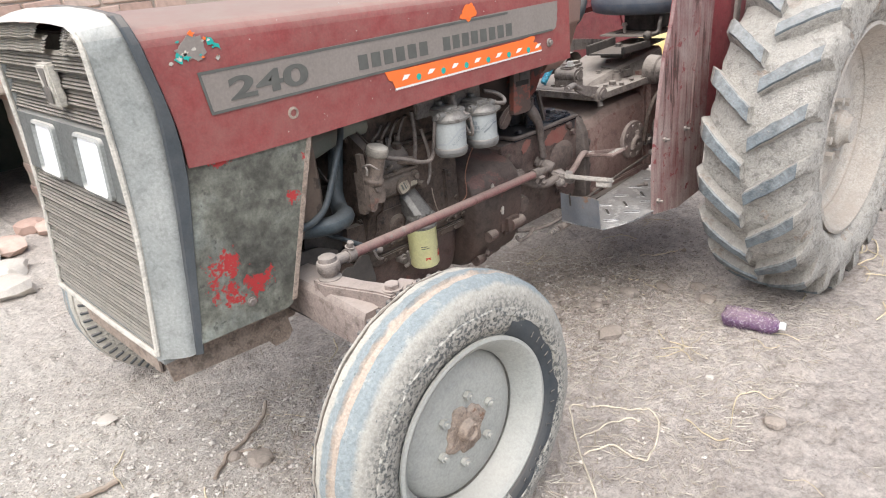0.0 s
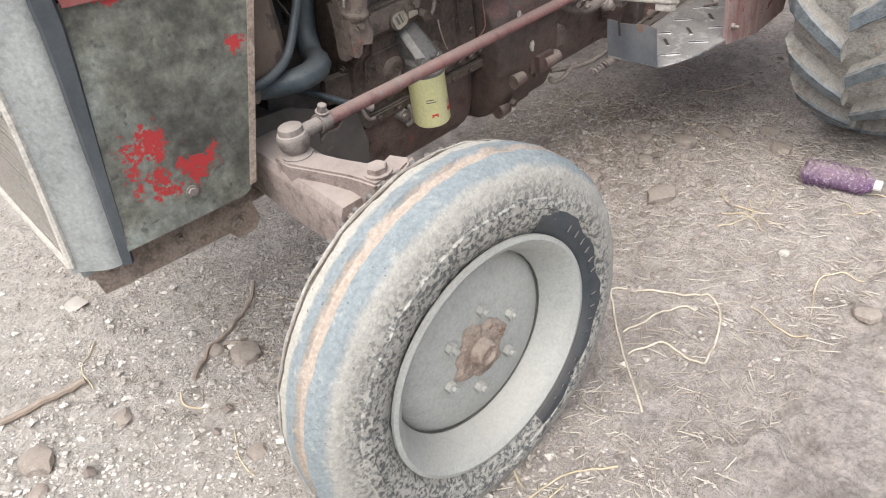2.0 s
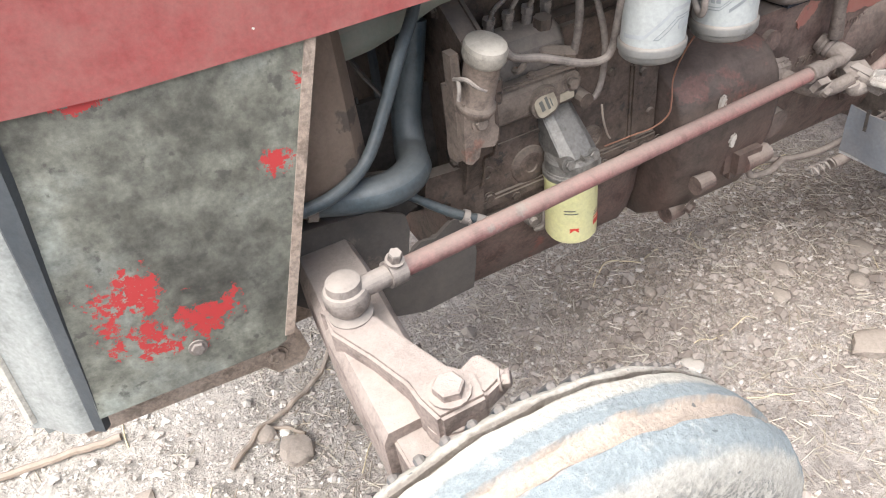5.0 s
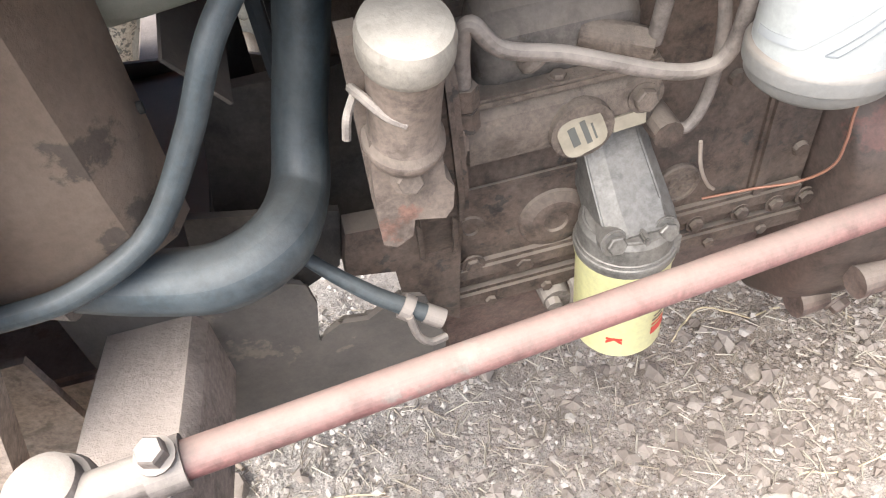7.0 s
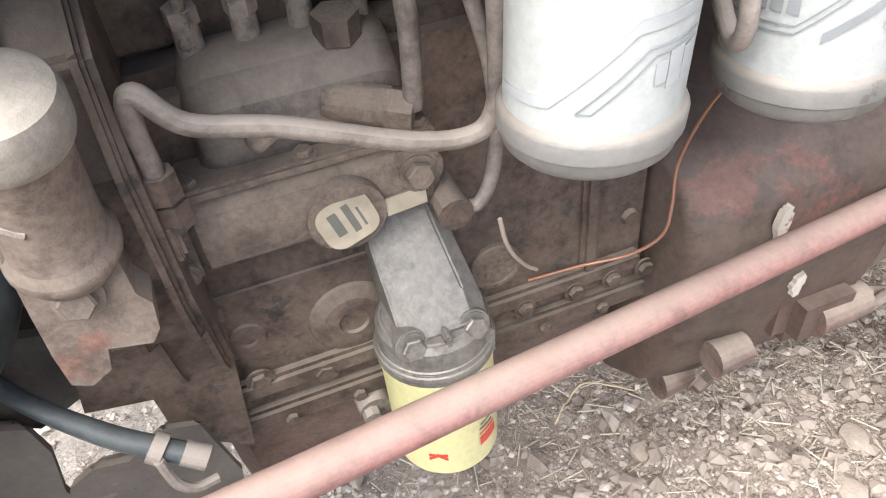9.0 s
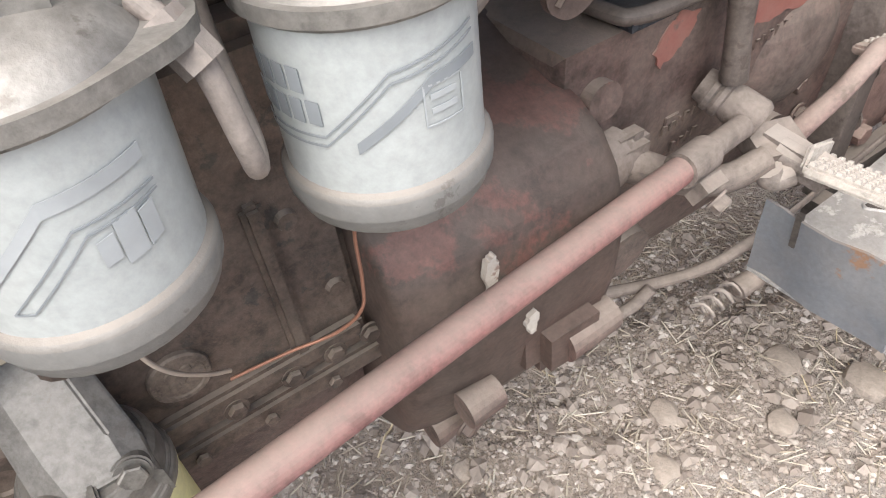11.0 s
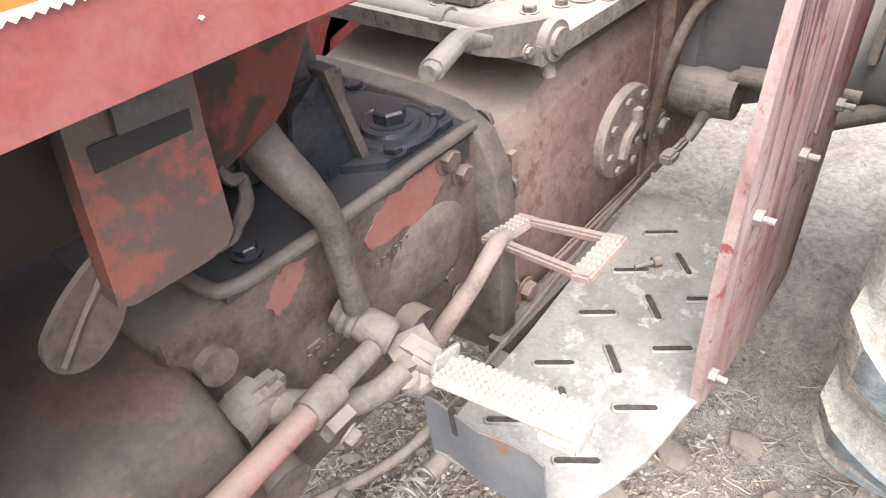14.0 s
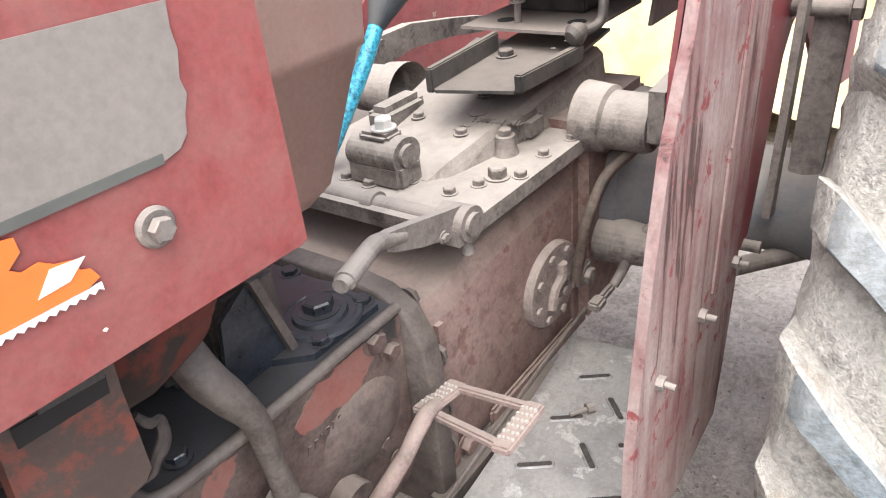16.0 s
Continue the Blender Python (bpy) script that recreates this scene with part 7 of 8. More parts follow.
prism(bm, [(0.779, 1.0), (0.777, 0.955), (0.772, 0.907), (0.766, 0.838), (0.775, 0.833), (0.827, 0.831), (0.843, 0.834), (0.850, 0.842), (0.851, 0.871), (0.852, 0.917), (0.858, 1.0)], -0.224, -0.242, "y")
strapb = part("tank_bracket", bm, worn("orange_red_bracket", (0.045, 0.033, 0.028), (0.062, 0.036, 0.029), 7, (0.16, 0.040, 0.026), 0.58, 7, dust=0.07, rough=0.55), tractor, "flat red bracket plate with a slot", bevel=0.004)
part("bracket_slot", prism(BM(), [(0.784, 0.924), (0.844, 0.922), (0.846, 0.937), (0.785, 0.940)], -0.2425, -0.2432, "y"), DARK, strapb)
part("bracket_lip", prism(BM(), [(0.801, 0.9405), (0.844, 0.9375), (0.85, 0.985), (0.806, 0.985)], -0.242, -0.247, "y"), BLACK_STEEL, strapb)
def rounded(pts, times=2):
    for _ in range(times):
        out = []
        for (x0, z0), (x1, z1) in zip(pts, pts[1:] + pts[:1]):
            out += [(x0 * 0.75 + x1 * 0.25, z0 * 0.75 + z1 * 0.25), (x0 * 0.25 + x1 * 0.75, z0 * 0.25 + z1 * 0.75)]
        pts = out
    return pts


bm = BM()
prism(bm, rounded([(0.777, 0.866), (0.760, 0.858), (0.744, 0.848), (0.732, 0.838), (0.721, 0.827), (0.718, 0.815), (0.720, 0.805), (0.728, 0.797), (0.737, 0.793), (0.748, 0.795), (0.757, 0.801), (0.768, 0.811), (0.776, 0.825), (0.781, 0.842), (0.782, 0.861)]), -0.216, -0.222, "y")
tube(bm, [(0.782, -0.222, 0.864), (0.765, -0.2235, 0.848), (0.745, -0.2235, 0.828), (0.726, -0.2235, 0.806)], 0.0022, 6)
part("tank_strap", bm, worn("leather_strap", (0.055, 0.036, 0.031), (0.085, 0.056, 0.047), 12, dust=0.14, grime=0.4, rough=0.9, relief=0.4), tank, "frayed hanging tank strap", sharp=60)
bm = tube(BM(), [(0.853, -0.235, 0.885), (0.858, -0.236, 0.872), (0.868, -0.232, 0.866), (0.866, -0.234, 0.852), (0.858, -0.236, 0.842), (0.848, -0.236, 0.832), (0.836, -0.234, 0.826)], [0.003, 0.0045, 0.004, 0.0045, 0.005, 0.0045, 0.0025], 8)
jitter(bm, 0.002, 60)
part("strap_end", bm, plain("dark_frayed_strap", (0.045, 0.034, 0.03), 0.95, var=0.5, scale=90), tank)

# steering box stand
bm = BM()
rbox(bm, (1.055, 0.0, 0.755), (0.09, 0.12, 0.09), 0.006)
lathe(bm, (1.055, -0.015, 0.80), (1.055, -0.015, 1.0), [(0, 0.036), (0.012, 0.038), (0.02, 0.034), (0.03, 0.036), (0.05, 0.030), (0.06, 0.0)], 24)
prism(bm, [(1.066, 0.713), (1.076, 0.713), (1.046, 0.83), (1.036, 0.83)], -0.085, -0.108, "y")
steer = part("steering_box", bm, ARM_DARK, tractor, "dusty steering box on the gearbox", bevel=0.0)
# near-black material puts the shade under the tank into this plate's colour
part("gusset", prism(BM(), [(0.985, 0.713), (1.068, 0.713), (1.038, 0.825), (1.0, 0.80)], -0.092, -0.098, "y"), OILY_SHADED, steer, "triangular gusset plate, coloured near-black for its shade")
bm = BM()
rbox(bm, (0.995, YC - 0.02, 0.77), (0.08, 0.16, 0.11), 0.01)
part("steering_base", bm, BLACK_STEEL, tractor)
# console behind the bonnet
bm = BM()
rows = []
for z, x1, hw in ((0.905, 1.09, 0.205), (0.92, 1.112, 0.23), (0.94, 1.13, 0.246), (1.05, 1.183, 0.253), (1.054, 1.19, 0.257), (1.062, 1.19, 0.257), (1.30, 1.23, 0.255)):
    rows.append([(1.0, YC - hw, z), (x1 - 0.03, YC - hw, z), (x1, YC - hw + 0.03, z), (x1, YC + hw - 0.03, z), (x1 - 0.03, YC + hw, z), (1.0, YC + hw, z)])
loft(bm, rows)
part("dash_console", bm, worn("dusty_brown_console", (0.215, 0.125, 0.10), (0.26, 0.155, 0.125), 5, dust=0.25, rough=0.6, relief=0.08), tractor, "dusty brown console behind the bonnet", sharp=50)

# gear lever wrapped in blue tape
bm = tube(BM(), [(1.36, 0.15, 0.75), (1.42, 0.145, 0.815), (1.469, 0.14, 0.873), (1.526, 0.14, 0.944)], 0.0125, 14)
gl = part("gear_lever", bm, plain("blue_patterned_tape", (0.05, 0.30, 0.42), 0.35, var=0.9, scale=160), tractor, "gear lever wrapped in patterned blue tape")
bm = lathe(BM(), (1.505, 0.14, 0.918), (1.568, 0.14, 0.99), [(0, 0.013), (0.02, 0.02), (0.06, 0.034), (0.10, 0.036), (0.14, 0.03), (0.15, 0.0)], 24)
part("lever_boot", bm, RUBBER, gl)

# seat and its plates
bm = BM()
prism(bm, [(1.53, -0.085), (1.50, 0.03), (1.52, 0.055), (1.86, 0.085), (1.86, -0.07), (1.64, -0.10)], 0.833, 0.838, "z")
for x in (1.64, 1.68, 1.72):
    cyl(bm, (x, -0.085, 0.866), (x, -0.085, 0.8665), 0.004)
hexbolt(bm, (1.67, 0.02, 0.838), (0, 0, 1), 0.013, 0.012)
seat = empty("seat_assembly", (0, 0, 0), tractor)
slide = part("seat_slide", bm, BLACK_STEEL, seat, "dusty dark seat slide plate", bevel=0.002)
part("slide_rail", box(BM(), (1.61, -0.098, 0.848), (0.16, 0.014, 0.026), (0, 0, -4)), BLACK_STEEL, seat, bevel=0.002)
part("slide_rail", box(BM(), (1.60, 0.05, 0.850), (0.20, 0.012, 0.036), (0, 0, 5)), BLACK_STEEL, seat, bevel=0.002)
part("slide_block", box(BM(), (1.62, 0.0, 0.820), (0.05, 0.10, 0.026)), BLACK_STEEL, seat)
bm = BM()
prism(bm, [(1.70, -0.10), (1.70, 0.13), (1.92, 0.13), (1.92, -0.10)], 0.868, 0.873, "z")
for x, y in ((1.75, 0.07), (1.76, -0.06)):
    cyl(bm, (x, y, 0.8731), (x, y, 0.8738), 0.016, mat=1)
cyl(bm, (1.74, 0.04, 0.873), (1.74, 0.04, 0.91), 0.006)
hexbolt(bm, (1.74, 0.04, 0.905), (0, 0, 1), 0.010, 0.01)
prism(bm, [(1.88, 0.84), (2.05, 0.84), (2.05, 1.0), (1.95, 1.02)], -0.13, -0.138, "y")
part("seat_plate", bm, [worn("dark_dusty_plate", (0.13, 0.11, 0.10), (0.18, 0.15, 0.135), 10, dust=0.3, rough=0.7), DARK], seat)
bm = BM()
tube(bm, [(1.68, -0.10, 0.875), (1.72, -0.12, 0.885), (1.735, -0.12, 0.92), (1.76, -0.11, 0.93)], 0.008, 10)
lathe(bm, (1.665, -0.098, 0.872), (1.70, -0.11, 0.888), [(0, 0), (0.003, 0.012), (0.012, 0.018), (0.022, 0.016), (0.032, 0.008), (0.035, 0.0)], 18)
part("seat_knob", bm, BLACK_STEEL, seat)
bm = BM()
rows = []
for z, a, b in ((0.955, 0.17, 0.17), (0.945, 0.20, 0.20), (0.955, 0.235, 0.225), (0.99, 0.245, 0.235), (1.03, 0.235, 0.225), (1.05, 0.20, 0.20)):
    rows.append([(1.90 + a * math.cos(t) * (1 - 0.1 * math.cos(2 * t)), 0.02 + b * math.sin(t), z) for t in (2 * math.pi * k / 28 for k in range(28))])
loft(bm, rows)
part("seat_cushion", bm, SEAT, seat, "dark blue vinyl tractor seat", sharp=60)
bm = BM()
box(bm, (1.88, 0.02, 0.91), (0.14, 0.14, 0.07))
part("seat_bracket", bm, BLACK_STEEL, seat, bevel=0.004)

# ---- mudguards ----
BOARD_M, bnt, bco, bb = base_mat("weathered_red_board")
mp = bnt.nodes.new("ShaderNodeMapping")
mp.inputs["Scale"].default_value = (30, 12, 3.0)
bnt.links.new(bco, mp.inputs[0])
gr = noise_tex(bnt, mp.outputs[0], 1.0, 8, 0.65, 0.5)
bl = noise_tex(bnt, bco, 5, 5, 0.6)
fac = math_node(bnt, "MULTIPLY_ADD", gr, 0.6, math_node(bnt, "MULTIPLY", bl, 0.5))
bcol = ramp(bnt, fac, [(0.42, (0.175, 0.05, 0.051)), (0.475, (0.205, 0.10, 0.095)), (0.56, (0.26, 0.178, 0.163)), (0.72, (0.37, 0.30, 0.275))])
bcol = mix(bnt, ramp(bnt, gr, [(0.36, (1, 1, 1)), (0.40, (0, 0, 0))]), bcol, (0.075, 0.045, 0.038))
chip = noise_tex(bnt, bco, 26, 8, 0.7)
bcol = mix(bnt, ramp(bnt, chip, [(0.60, (0, 0, 0)), (0.62, (1, 1, 1))]), bcol, (0.20, 0.05, 0.05))
bcol = mix(bnt, 0.5, bcol, ramp(bnt, noise_tex(bnt, bco, 140, 5, 0.7), [(0.3, (0.6, 0.6, 0.6)), (0.7, (1.3, 1.3, 1.3))]), "MULTIPLY")
bnt.links.new(bcol, bb.inputs["Base Color"])
bb.inputs["Roughness"].default_value = 0.7
bump(bnt, bb, gr, 0.7, 0.004)
for s in (1, -1):
    def yy(v):
        return v if s == 1 else 2 * YC - v
    guard = empty("mudguard", (0, 0, 0), tractor)
    bm = BM()
    prism(bm, [(1.278, 0.385), (1.272, 0.50), (1.272, 0.58), (1.285, 0.68), (1.303, 0.80), (1.330, 0.93), (1.376, 1.035), (1.45, 1.32), (1.71, 1.32), (1.66, 1.0), (1.648, 0.80), (1.645, 0.66), (1.648, 0.60), (1.632, 0.47), (1.612, 0.37), (1.45, 0.355)], yy(-0.425), yy(-0.438), "y")
    part("board", bm, BOARD_M, guard, "weathered board with peeling red paint", bevel=0.002)
    bm = BM()
    prism(bm, [(1.36, 0.42), (1.39, 1.0), (1.48, 1.34), (2.35, 1.34), (2.35, 0.98), (2.0, 0.96), (1.90, 0.92), (1.865, 0.88), (1.82, 0.72), (1.788, 0.610), (1.70, 0.598), (1.60, 0.57), (1.56, 0.45)], yy(-0.410), yy(-0.416), "y")
    if s == 1:
        prism(bm, [(1.97, 0.955), (2.02, 0.88), (2.15, 0.77), (2.35, 0.67), (2.62, 0.62), (2.62, 1.34), (2.36, 1.34), (2.36, 0.975)], yy(-0.410), yy(-0.416), "y")
    if s == -1:
        prism(bm, [(1.52, 0.46), (2.75, 0.46), (2.75, 0.955), (2.0, 0.945), (1.80, 0.798), (1.70, 0.718), (1.60, 0.598)], yy(-0.410), yy(-0.416), "y")
    part("guard_plate", bm, FENDER_RED, guard, "dark red painted steel mudguard")
    bm = BM()
    rows = []
    for k in range(15):
        a = radians(30 + 130 * k / 14)
        rows.append([(1.93 + 0.70 * math.cos(math.pi - a), yy(v), 0.60 + 0.70 * math.sin(a)) for v in (-0.40, -0.70)])
    loft(bm, rows[4:], closed=False, caps=False)
    bmesh.ops.solidify(bm, geom=list(bm.faces), thickness=0.004)
    if s == -1:
        part("guard_top", bm, FENDER_RED, guard)
    else:
        bm.free()
    for x, z in ((1.336, 0.646), (1.481, 0.650), (1.622, 0.654), (1.30, 0.43)):
        bm = BM()
        p = Vector((x, yy(-0.438), z))
        cyl(bm, p, p + Vector((0, -0.022 * s, 0)), 0.0045, seg=10)
        cyl(bm, p, p + Vector((0, -0.009 * s, 0)), 0.0095, seg=6)
        part("board_bolt", bm, STEEL_DUSTY, guard)
    bm = BM()
    for k in range(3):
        z0 = 0.66 + 0.2 * k
        prism(bm, [(1.52 + 0.02 * k, z0), (1.530 + 0.02 * k, z0 + 0.02), (1.538 + 0.03 * k, z0 + 0.19), (1.532 + 0.03 * k, z0 + 0.2)], yy(-0.4385), yy(-0.4415), "y")
    part("board_splinter", bm, BOARD_M, guard)
    # stay irons between guard and axle
    bm = BM()
    box(bm, (1.835, yy(-0.44), 0.90), (0.035, 0.012, 0.52), (0, 8, 0))
    box(bm, (1.90, yy(-0.47), 0.88), (0.016, 0.05, 0.52), (0, 6, 0))
    for z in (0.66, 0.95):
        cyl(bm, (1.89 - 0.03 * (z - 0.66), yy(-0.41), z), (1.89 - 0.03 * (z - 0.66), yy(-0.50), z), 0.013, seg=12)
        hexbolt(bm, (1.89 - 0.03 * (z - 0.66), yy(-0.495), z), (0, -s, 0), 0.018, 0.016)
    part("guard_stay", bm, STEEL_DUSTY, guard, "dusty bolted mudguard stays", bevel=0.002)

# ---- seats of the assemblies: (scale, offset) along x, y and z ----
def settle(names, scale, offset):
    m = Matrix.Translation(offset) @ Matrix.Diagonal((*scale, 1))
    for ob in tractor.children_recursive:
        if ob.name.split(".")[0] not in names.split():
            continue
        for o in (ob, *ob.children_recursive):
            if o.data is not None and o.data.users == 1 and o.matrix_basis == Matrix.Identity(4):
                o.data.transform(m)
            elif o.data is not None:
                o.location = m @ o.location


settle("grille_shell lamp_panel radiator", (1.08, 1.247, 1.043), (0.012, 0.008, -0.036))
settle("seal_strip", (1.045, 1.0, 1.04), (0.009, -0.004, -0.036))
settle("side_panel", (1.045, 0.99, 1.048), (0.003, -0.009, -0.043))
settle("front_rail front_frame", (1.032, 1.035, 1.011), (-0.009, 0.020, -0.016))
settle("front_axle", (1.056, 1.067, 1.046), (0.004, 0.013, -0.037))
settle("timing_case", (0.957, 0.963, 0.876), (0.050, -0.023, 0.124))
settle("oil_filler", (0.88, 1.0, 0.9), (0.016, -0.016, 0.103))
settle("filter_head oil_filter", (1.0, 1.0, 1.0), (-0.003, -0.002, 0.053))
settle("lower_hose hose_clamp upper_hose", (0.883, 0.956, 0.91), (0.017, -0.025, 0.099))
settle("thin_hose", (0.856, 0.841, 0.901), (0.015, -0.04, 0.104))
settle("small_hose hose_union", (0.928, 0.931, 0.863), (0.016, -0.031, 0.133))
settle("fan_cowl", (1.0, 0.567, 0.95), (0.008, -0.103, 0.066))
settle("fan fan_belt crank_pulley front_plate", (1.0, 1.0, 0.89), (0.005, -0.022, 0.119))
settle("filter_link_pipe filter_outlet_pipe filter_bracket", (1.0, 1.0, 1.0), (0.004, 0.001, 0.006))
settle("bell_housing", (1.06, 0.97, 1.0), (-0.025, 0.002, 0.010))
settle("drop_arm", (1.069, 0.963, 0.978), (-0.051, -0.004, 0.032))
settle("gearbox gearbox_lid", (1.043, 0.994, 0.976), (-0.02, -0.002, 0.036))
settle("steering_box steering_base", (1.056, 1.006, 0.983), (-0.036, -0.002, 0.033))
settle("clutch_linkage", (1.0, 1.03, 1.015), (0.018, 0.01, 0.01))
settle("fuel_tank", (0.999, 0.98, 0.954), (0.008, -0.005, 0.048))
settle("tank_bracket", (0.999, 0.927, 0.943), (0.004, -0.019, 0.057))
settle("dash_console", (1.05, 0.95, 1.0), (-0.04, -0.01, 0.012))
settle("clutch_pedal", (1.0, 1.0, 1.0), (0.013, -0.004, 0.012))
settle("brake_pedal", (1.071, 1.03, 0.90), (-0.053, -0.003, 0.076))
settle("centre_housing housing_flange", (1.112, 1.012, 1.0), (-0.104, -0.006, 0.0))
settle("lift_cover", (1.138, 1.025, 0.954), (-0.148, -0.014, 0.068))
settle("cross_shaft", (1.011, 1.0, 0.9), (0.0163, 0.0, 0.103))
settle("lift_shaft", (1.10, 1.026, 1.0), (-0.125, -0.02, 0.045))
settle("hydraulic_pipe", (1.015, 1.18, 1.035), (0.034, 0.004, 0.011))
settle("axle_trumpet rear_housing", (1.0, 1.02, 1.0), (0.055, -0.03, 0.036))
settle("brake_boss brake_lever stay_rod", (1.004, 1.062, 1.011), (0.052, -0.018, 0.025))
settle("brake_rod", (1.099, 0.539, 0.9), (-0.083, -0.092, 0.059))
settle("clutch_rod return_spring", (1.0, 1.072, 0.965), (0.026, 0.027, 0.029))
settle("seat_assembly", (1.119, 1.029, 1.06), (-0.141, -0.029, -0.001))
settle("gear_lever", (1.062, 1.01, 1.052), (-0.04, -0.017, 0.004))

# ---- yard: wall, stones, straw, litter ----
def stone_mesh(name, size, seed, flat=0.6, mat=None, cuts=2):
    bm = BM()
    bmesh.ops.create_icosphere(bm, subdivisions=cuts, radius=0.5)
    r = random.Random(seed)
    off = Vector((r.uniform(-50, 50), r.uniform(-50, 50), r.uniform(-50, 50)))
    for v in bm.verts:
        n = noise.noise(v.co * 2.2 + off)
        v.co *= 1 + 0.45 * n
        v.co.x = max(-0.42, min(0.42, v.co.x))
        v.co.z = max(-0.36, min(0.38, v.co.z)) * flat
        v.co *= size
    me = bpy.data.meshes.new(name)
    bm.to_mesh(me)
    bm.free()
    me.materials.append(mat or STONE)
    me.polygons.foreach_set("use_smooth", [True] * len(me.polygons))
    me.set_sharp_from_angle(angle=radians(28))
    return me


PALE = worn("pale_limestone", (0.62, 0.58, 0.52), (0.72, 0.68, 0.62), 10, dust=0.2, rough=0.9, relief=0.5)
def stone(x, y, size, seed, rot=0, flat=0.6, mat=None, label="dusty clod of dried earth on the ground", name="clod", cat="clod"):
    ob = new(name, stone_mesh(name, size, seed, flat, mat))
    ob.matrix_basis = pose(x, y, float(ground_z(x, y)) + 0.16 * size * flat, 0, 0, rot)
    return tagged(ob, label, cat, "stones on the yard")


stone(-0.40, 0.60, 0.062, 1, 20, 0.45, PALE, "flat white stone on dry earth", "stone", "stone")
stone(1.03, -0.415, 0.095, 2, 50, 0.45, None, "flat brown slab of dried mud", "stone", "stone")
stone(0.87, -1.06, 0.06, 3)
stone(0.985, -0.81, 0.028, 4, 0, 0.8, PALE, "small round pale pebble", "pebble", "pebble")
stone(-0.165, 0.02, 0.085, 5, 40, 0.5)
stone(-0.21, 0.10, 0.05, 6)
stone(-0.675, 0.11, 0.085, 7, 15, 0.7)
stone(-0.48, 0.08, 0.05, 8)
stone(-0.70, 0.02, 0.045, 9)
stone(-0.31, -0.27, 0.045, 10)
stone(1.50, -0.36, 0.07, 11)
stone(1.62, -0.45, 0.06, 12)
stone(1.33, -0.30, 0.075, 13)
stone(1.25, -0.20, 0.06, 14)
stone(1.16, -0.27, 0.05, 15)
stone(0.72, -0.05, 0.035, 16)
stone(0.66, -0.26, 0.05, 17, 0, 0.5, PALE, "pale stone half sunk in the soil", "stone", "stone")
stone(0.95, -0.22, 0.055, 18)
stone(1.02, -0.16, 0.05, 19)
stone(1.50, -0.55, 0.07, 20)

# scattered crumbs, gravel and straw
def scatter(name, n, seed, kind, mat, label, cat):
    r = np.random.RandomState(seed)
    V, F = [], []
    if kind != "straw":
        base = np.array([[1, 0, 0], [-1, 0, 0], [0, 1, 0], [0, -1, 0], [0, 0, 1], [0, 0, -0.6], [0.6, 0.6, 0.5], [-0.6, 0.5, 0.5], [0.5, -0.7, 0.4], [-0.5, -0.6, 0.5]], float)
        tri = [(0, 6, 4), (6, 2, 4), (2, 7, 4), (7, 1, 4), (1, 9, 4), (9, 3, 4), (3, 8, 4), (8, 0, 4), (0, 2, 6), (2, 1, 7), (1, 3, 9), (3, 0, 8), (2, 0, 5), (1, 2, 5), (3, 1, 5), (0, 3, 5)]
    else:
        base = np.array([[-1, -1, 0], [-1, 1, 0], [-1, 0, 1], [1, -1, 0], [1, 1, 0], [1, 0, 1]], float)
        tri = [(0, 3, 5), (0, 5, 2), (1, 2, 5), (1, 5, 4), (0, 1, 4), (0, 4, 3), (0, 2, 1), (3, 4, 5)]
    tri = np.array(tri)
    for k in range(n):
        if kind == "soil":
            x, y = 0.95 + 0.42 * r.randn(), -0.16 + 0.17 * r.randn()
        elif kind == "front":
            x, y = -0.6 + 0.38 * r.randn(), -0.1 + 0.5 * r.randn()
        elif r.rand() < 0.62:
            x, y = r.uniform(-0.2, 1.75), r.uniform(-1.05, 0.35)
        else:
            x, y = r.uniform(-1.5, 3.0), r.uniform(-1.5, 2.6)
        # trodden earth beside the wheels keeps few crumbs
        if kind == "crumb" and x > 0.25 and y < -0.40 and r.rand() < 0.8:
            x, y = r.uniform(-1.3, 0.3), r.uniform(-0.9, 1.2)
        if kind != "straw":
            s = 0.0012 + 0.0032 * r.rand() ** 3 + (0.006 * r.rand() ** 16)
            if kind != "crumb":
                s = 0.0011 + 0.0034 * r.rand() ** 4 + 0.009 * r.rand() ** 26
            if kind == "soil":
                s = 0.0015 + 0.004 * r.rand() ** 3 + 0.013 * r.rand() ** 30
            sc = np.array([s * r.uniform(0.8, 1.4), s * r.uniform(0.8, 1.3), s * r.uniform(0.5, 0.9)])
            tilt = 0.0
        else:
            s = r.uniform(0.006, 0.026)
            sc = np.array([s, 0.0009 + 0.0006 * r.rand(), 0.0014])
            tilt = r.uniform(-0.18, 0.18)
        a = r.uniform(0, 6.283)
        p = base * sc * (1 + (0.25 * r.randn(*base.shape) if kind != "straw" else 0))
        p[:, 2] += p[:, 0] * tilt
        c, q = math.cos(a), math.sin(a)
        w = np.stack([p[:, 0] * c - p[:, 1] * q + x, p[:, 0] * q + p[:, 1] * c + y, p[:, 2]], -1)
        w[:, 2] += float(ground_z(x, y)) + (0.25 * s if kind != "straw" else 0.002 + abs(tilt) * s)
        F.append(tri + 10 * k if kind != "straw" else tri + 6 * k)
        V.append(w)
    me = bpy.data.meshes.new(name)
    me.from_pydata(np.concatenate(V).tolist(), [], np.concatenate(F).tolist())
    me.materials.append(mat)
    return tagged(new(name, me), label, cat, kind="stuff")


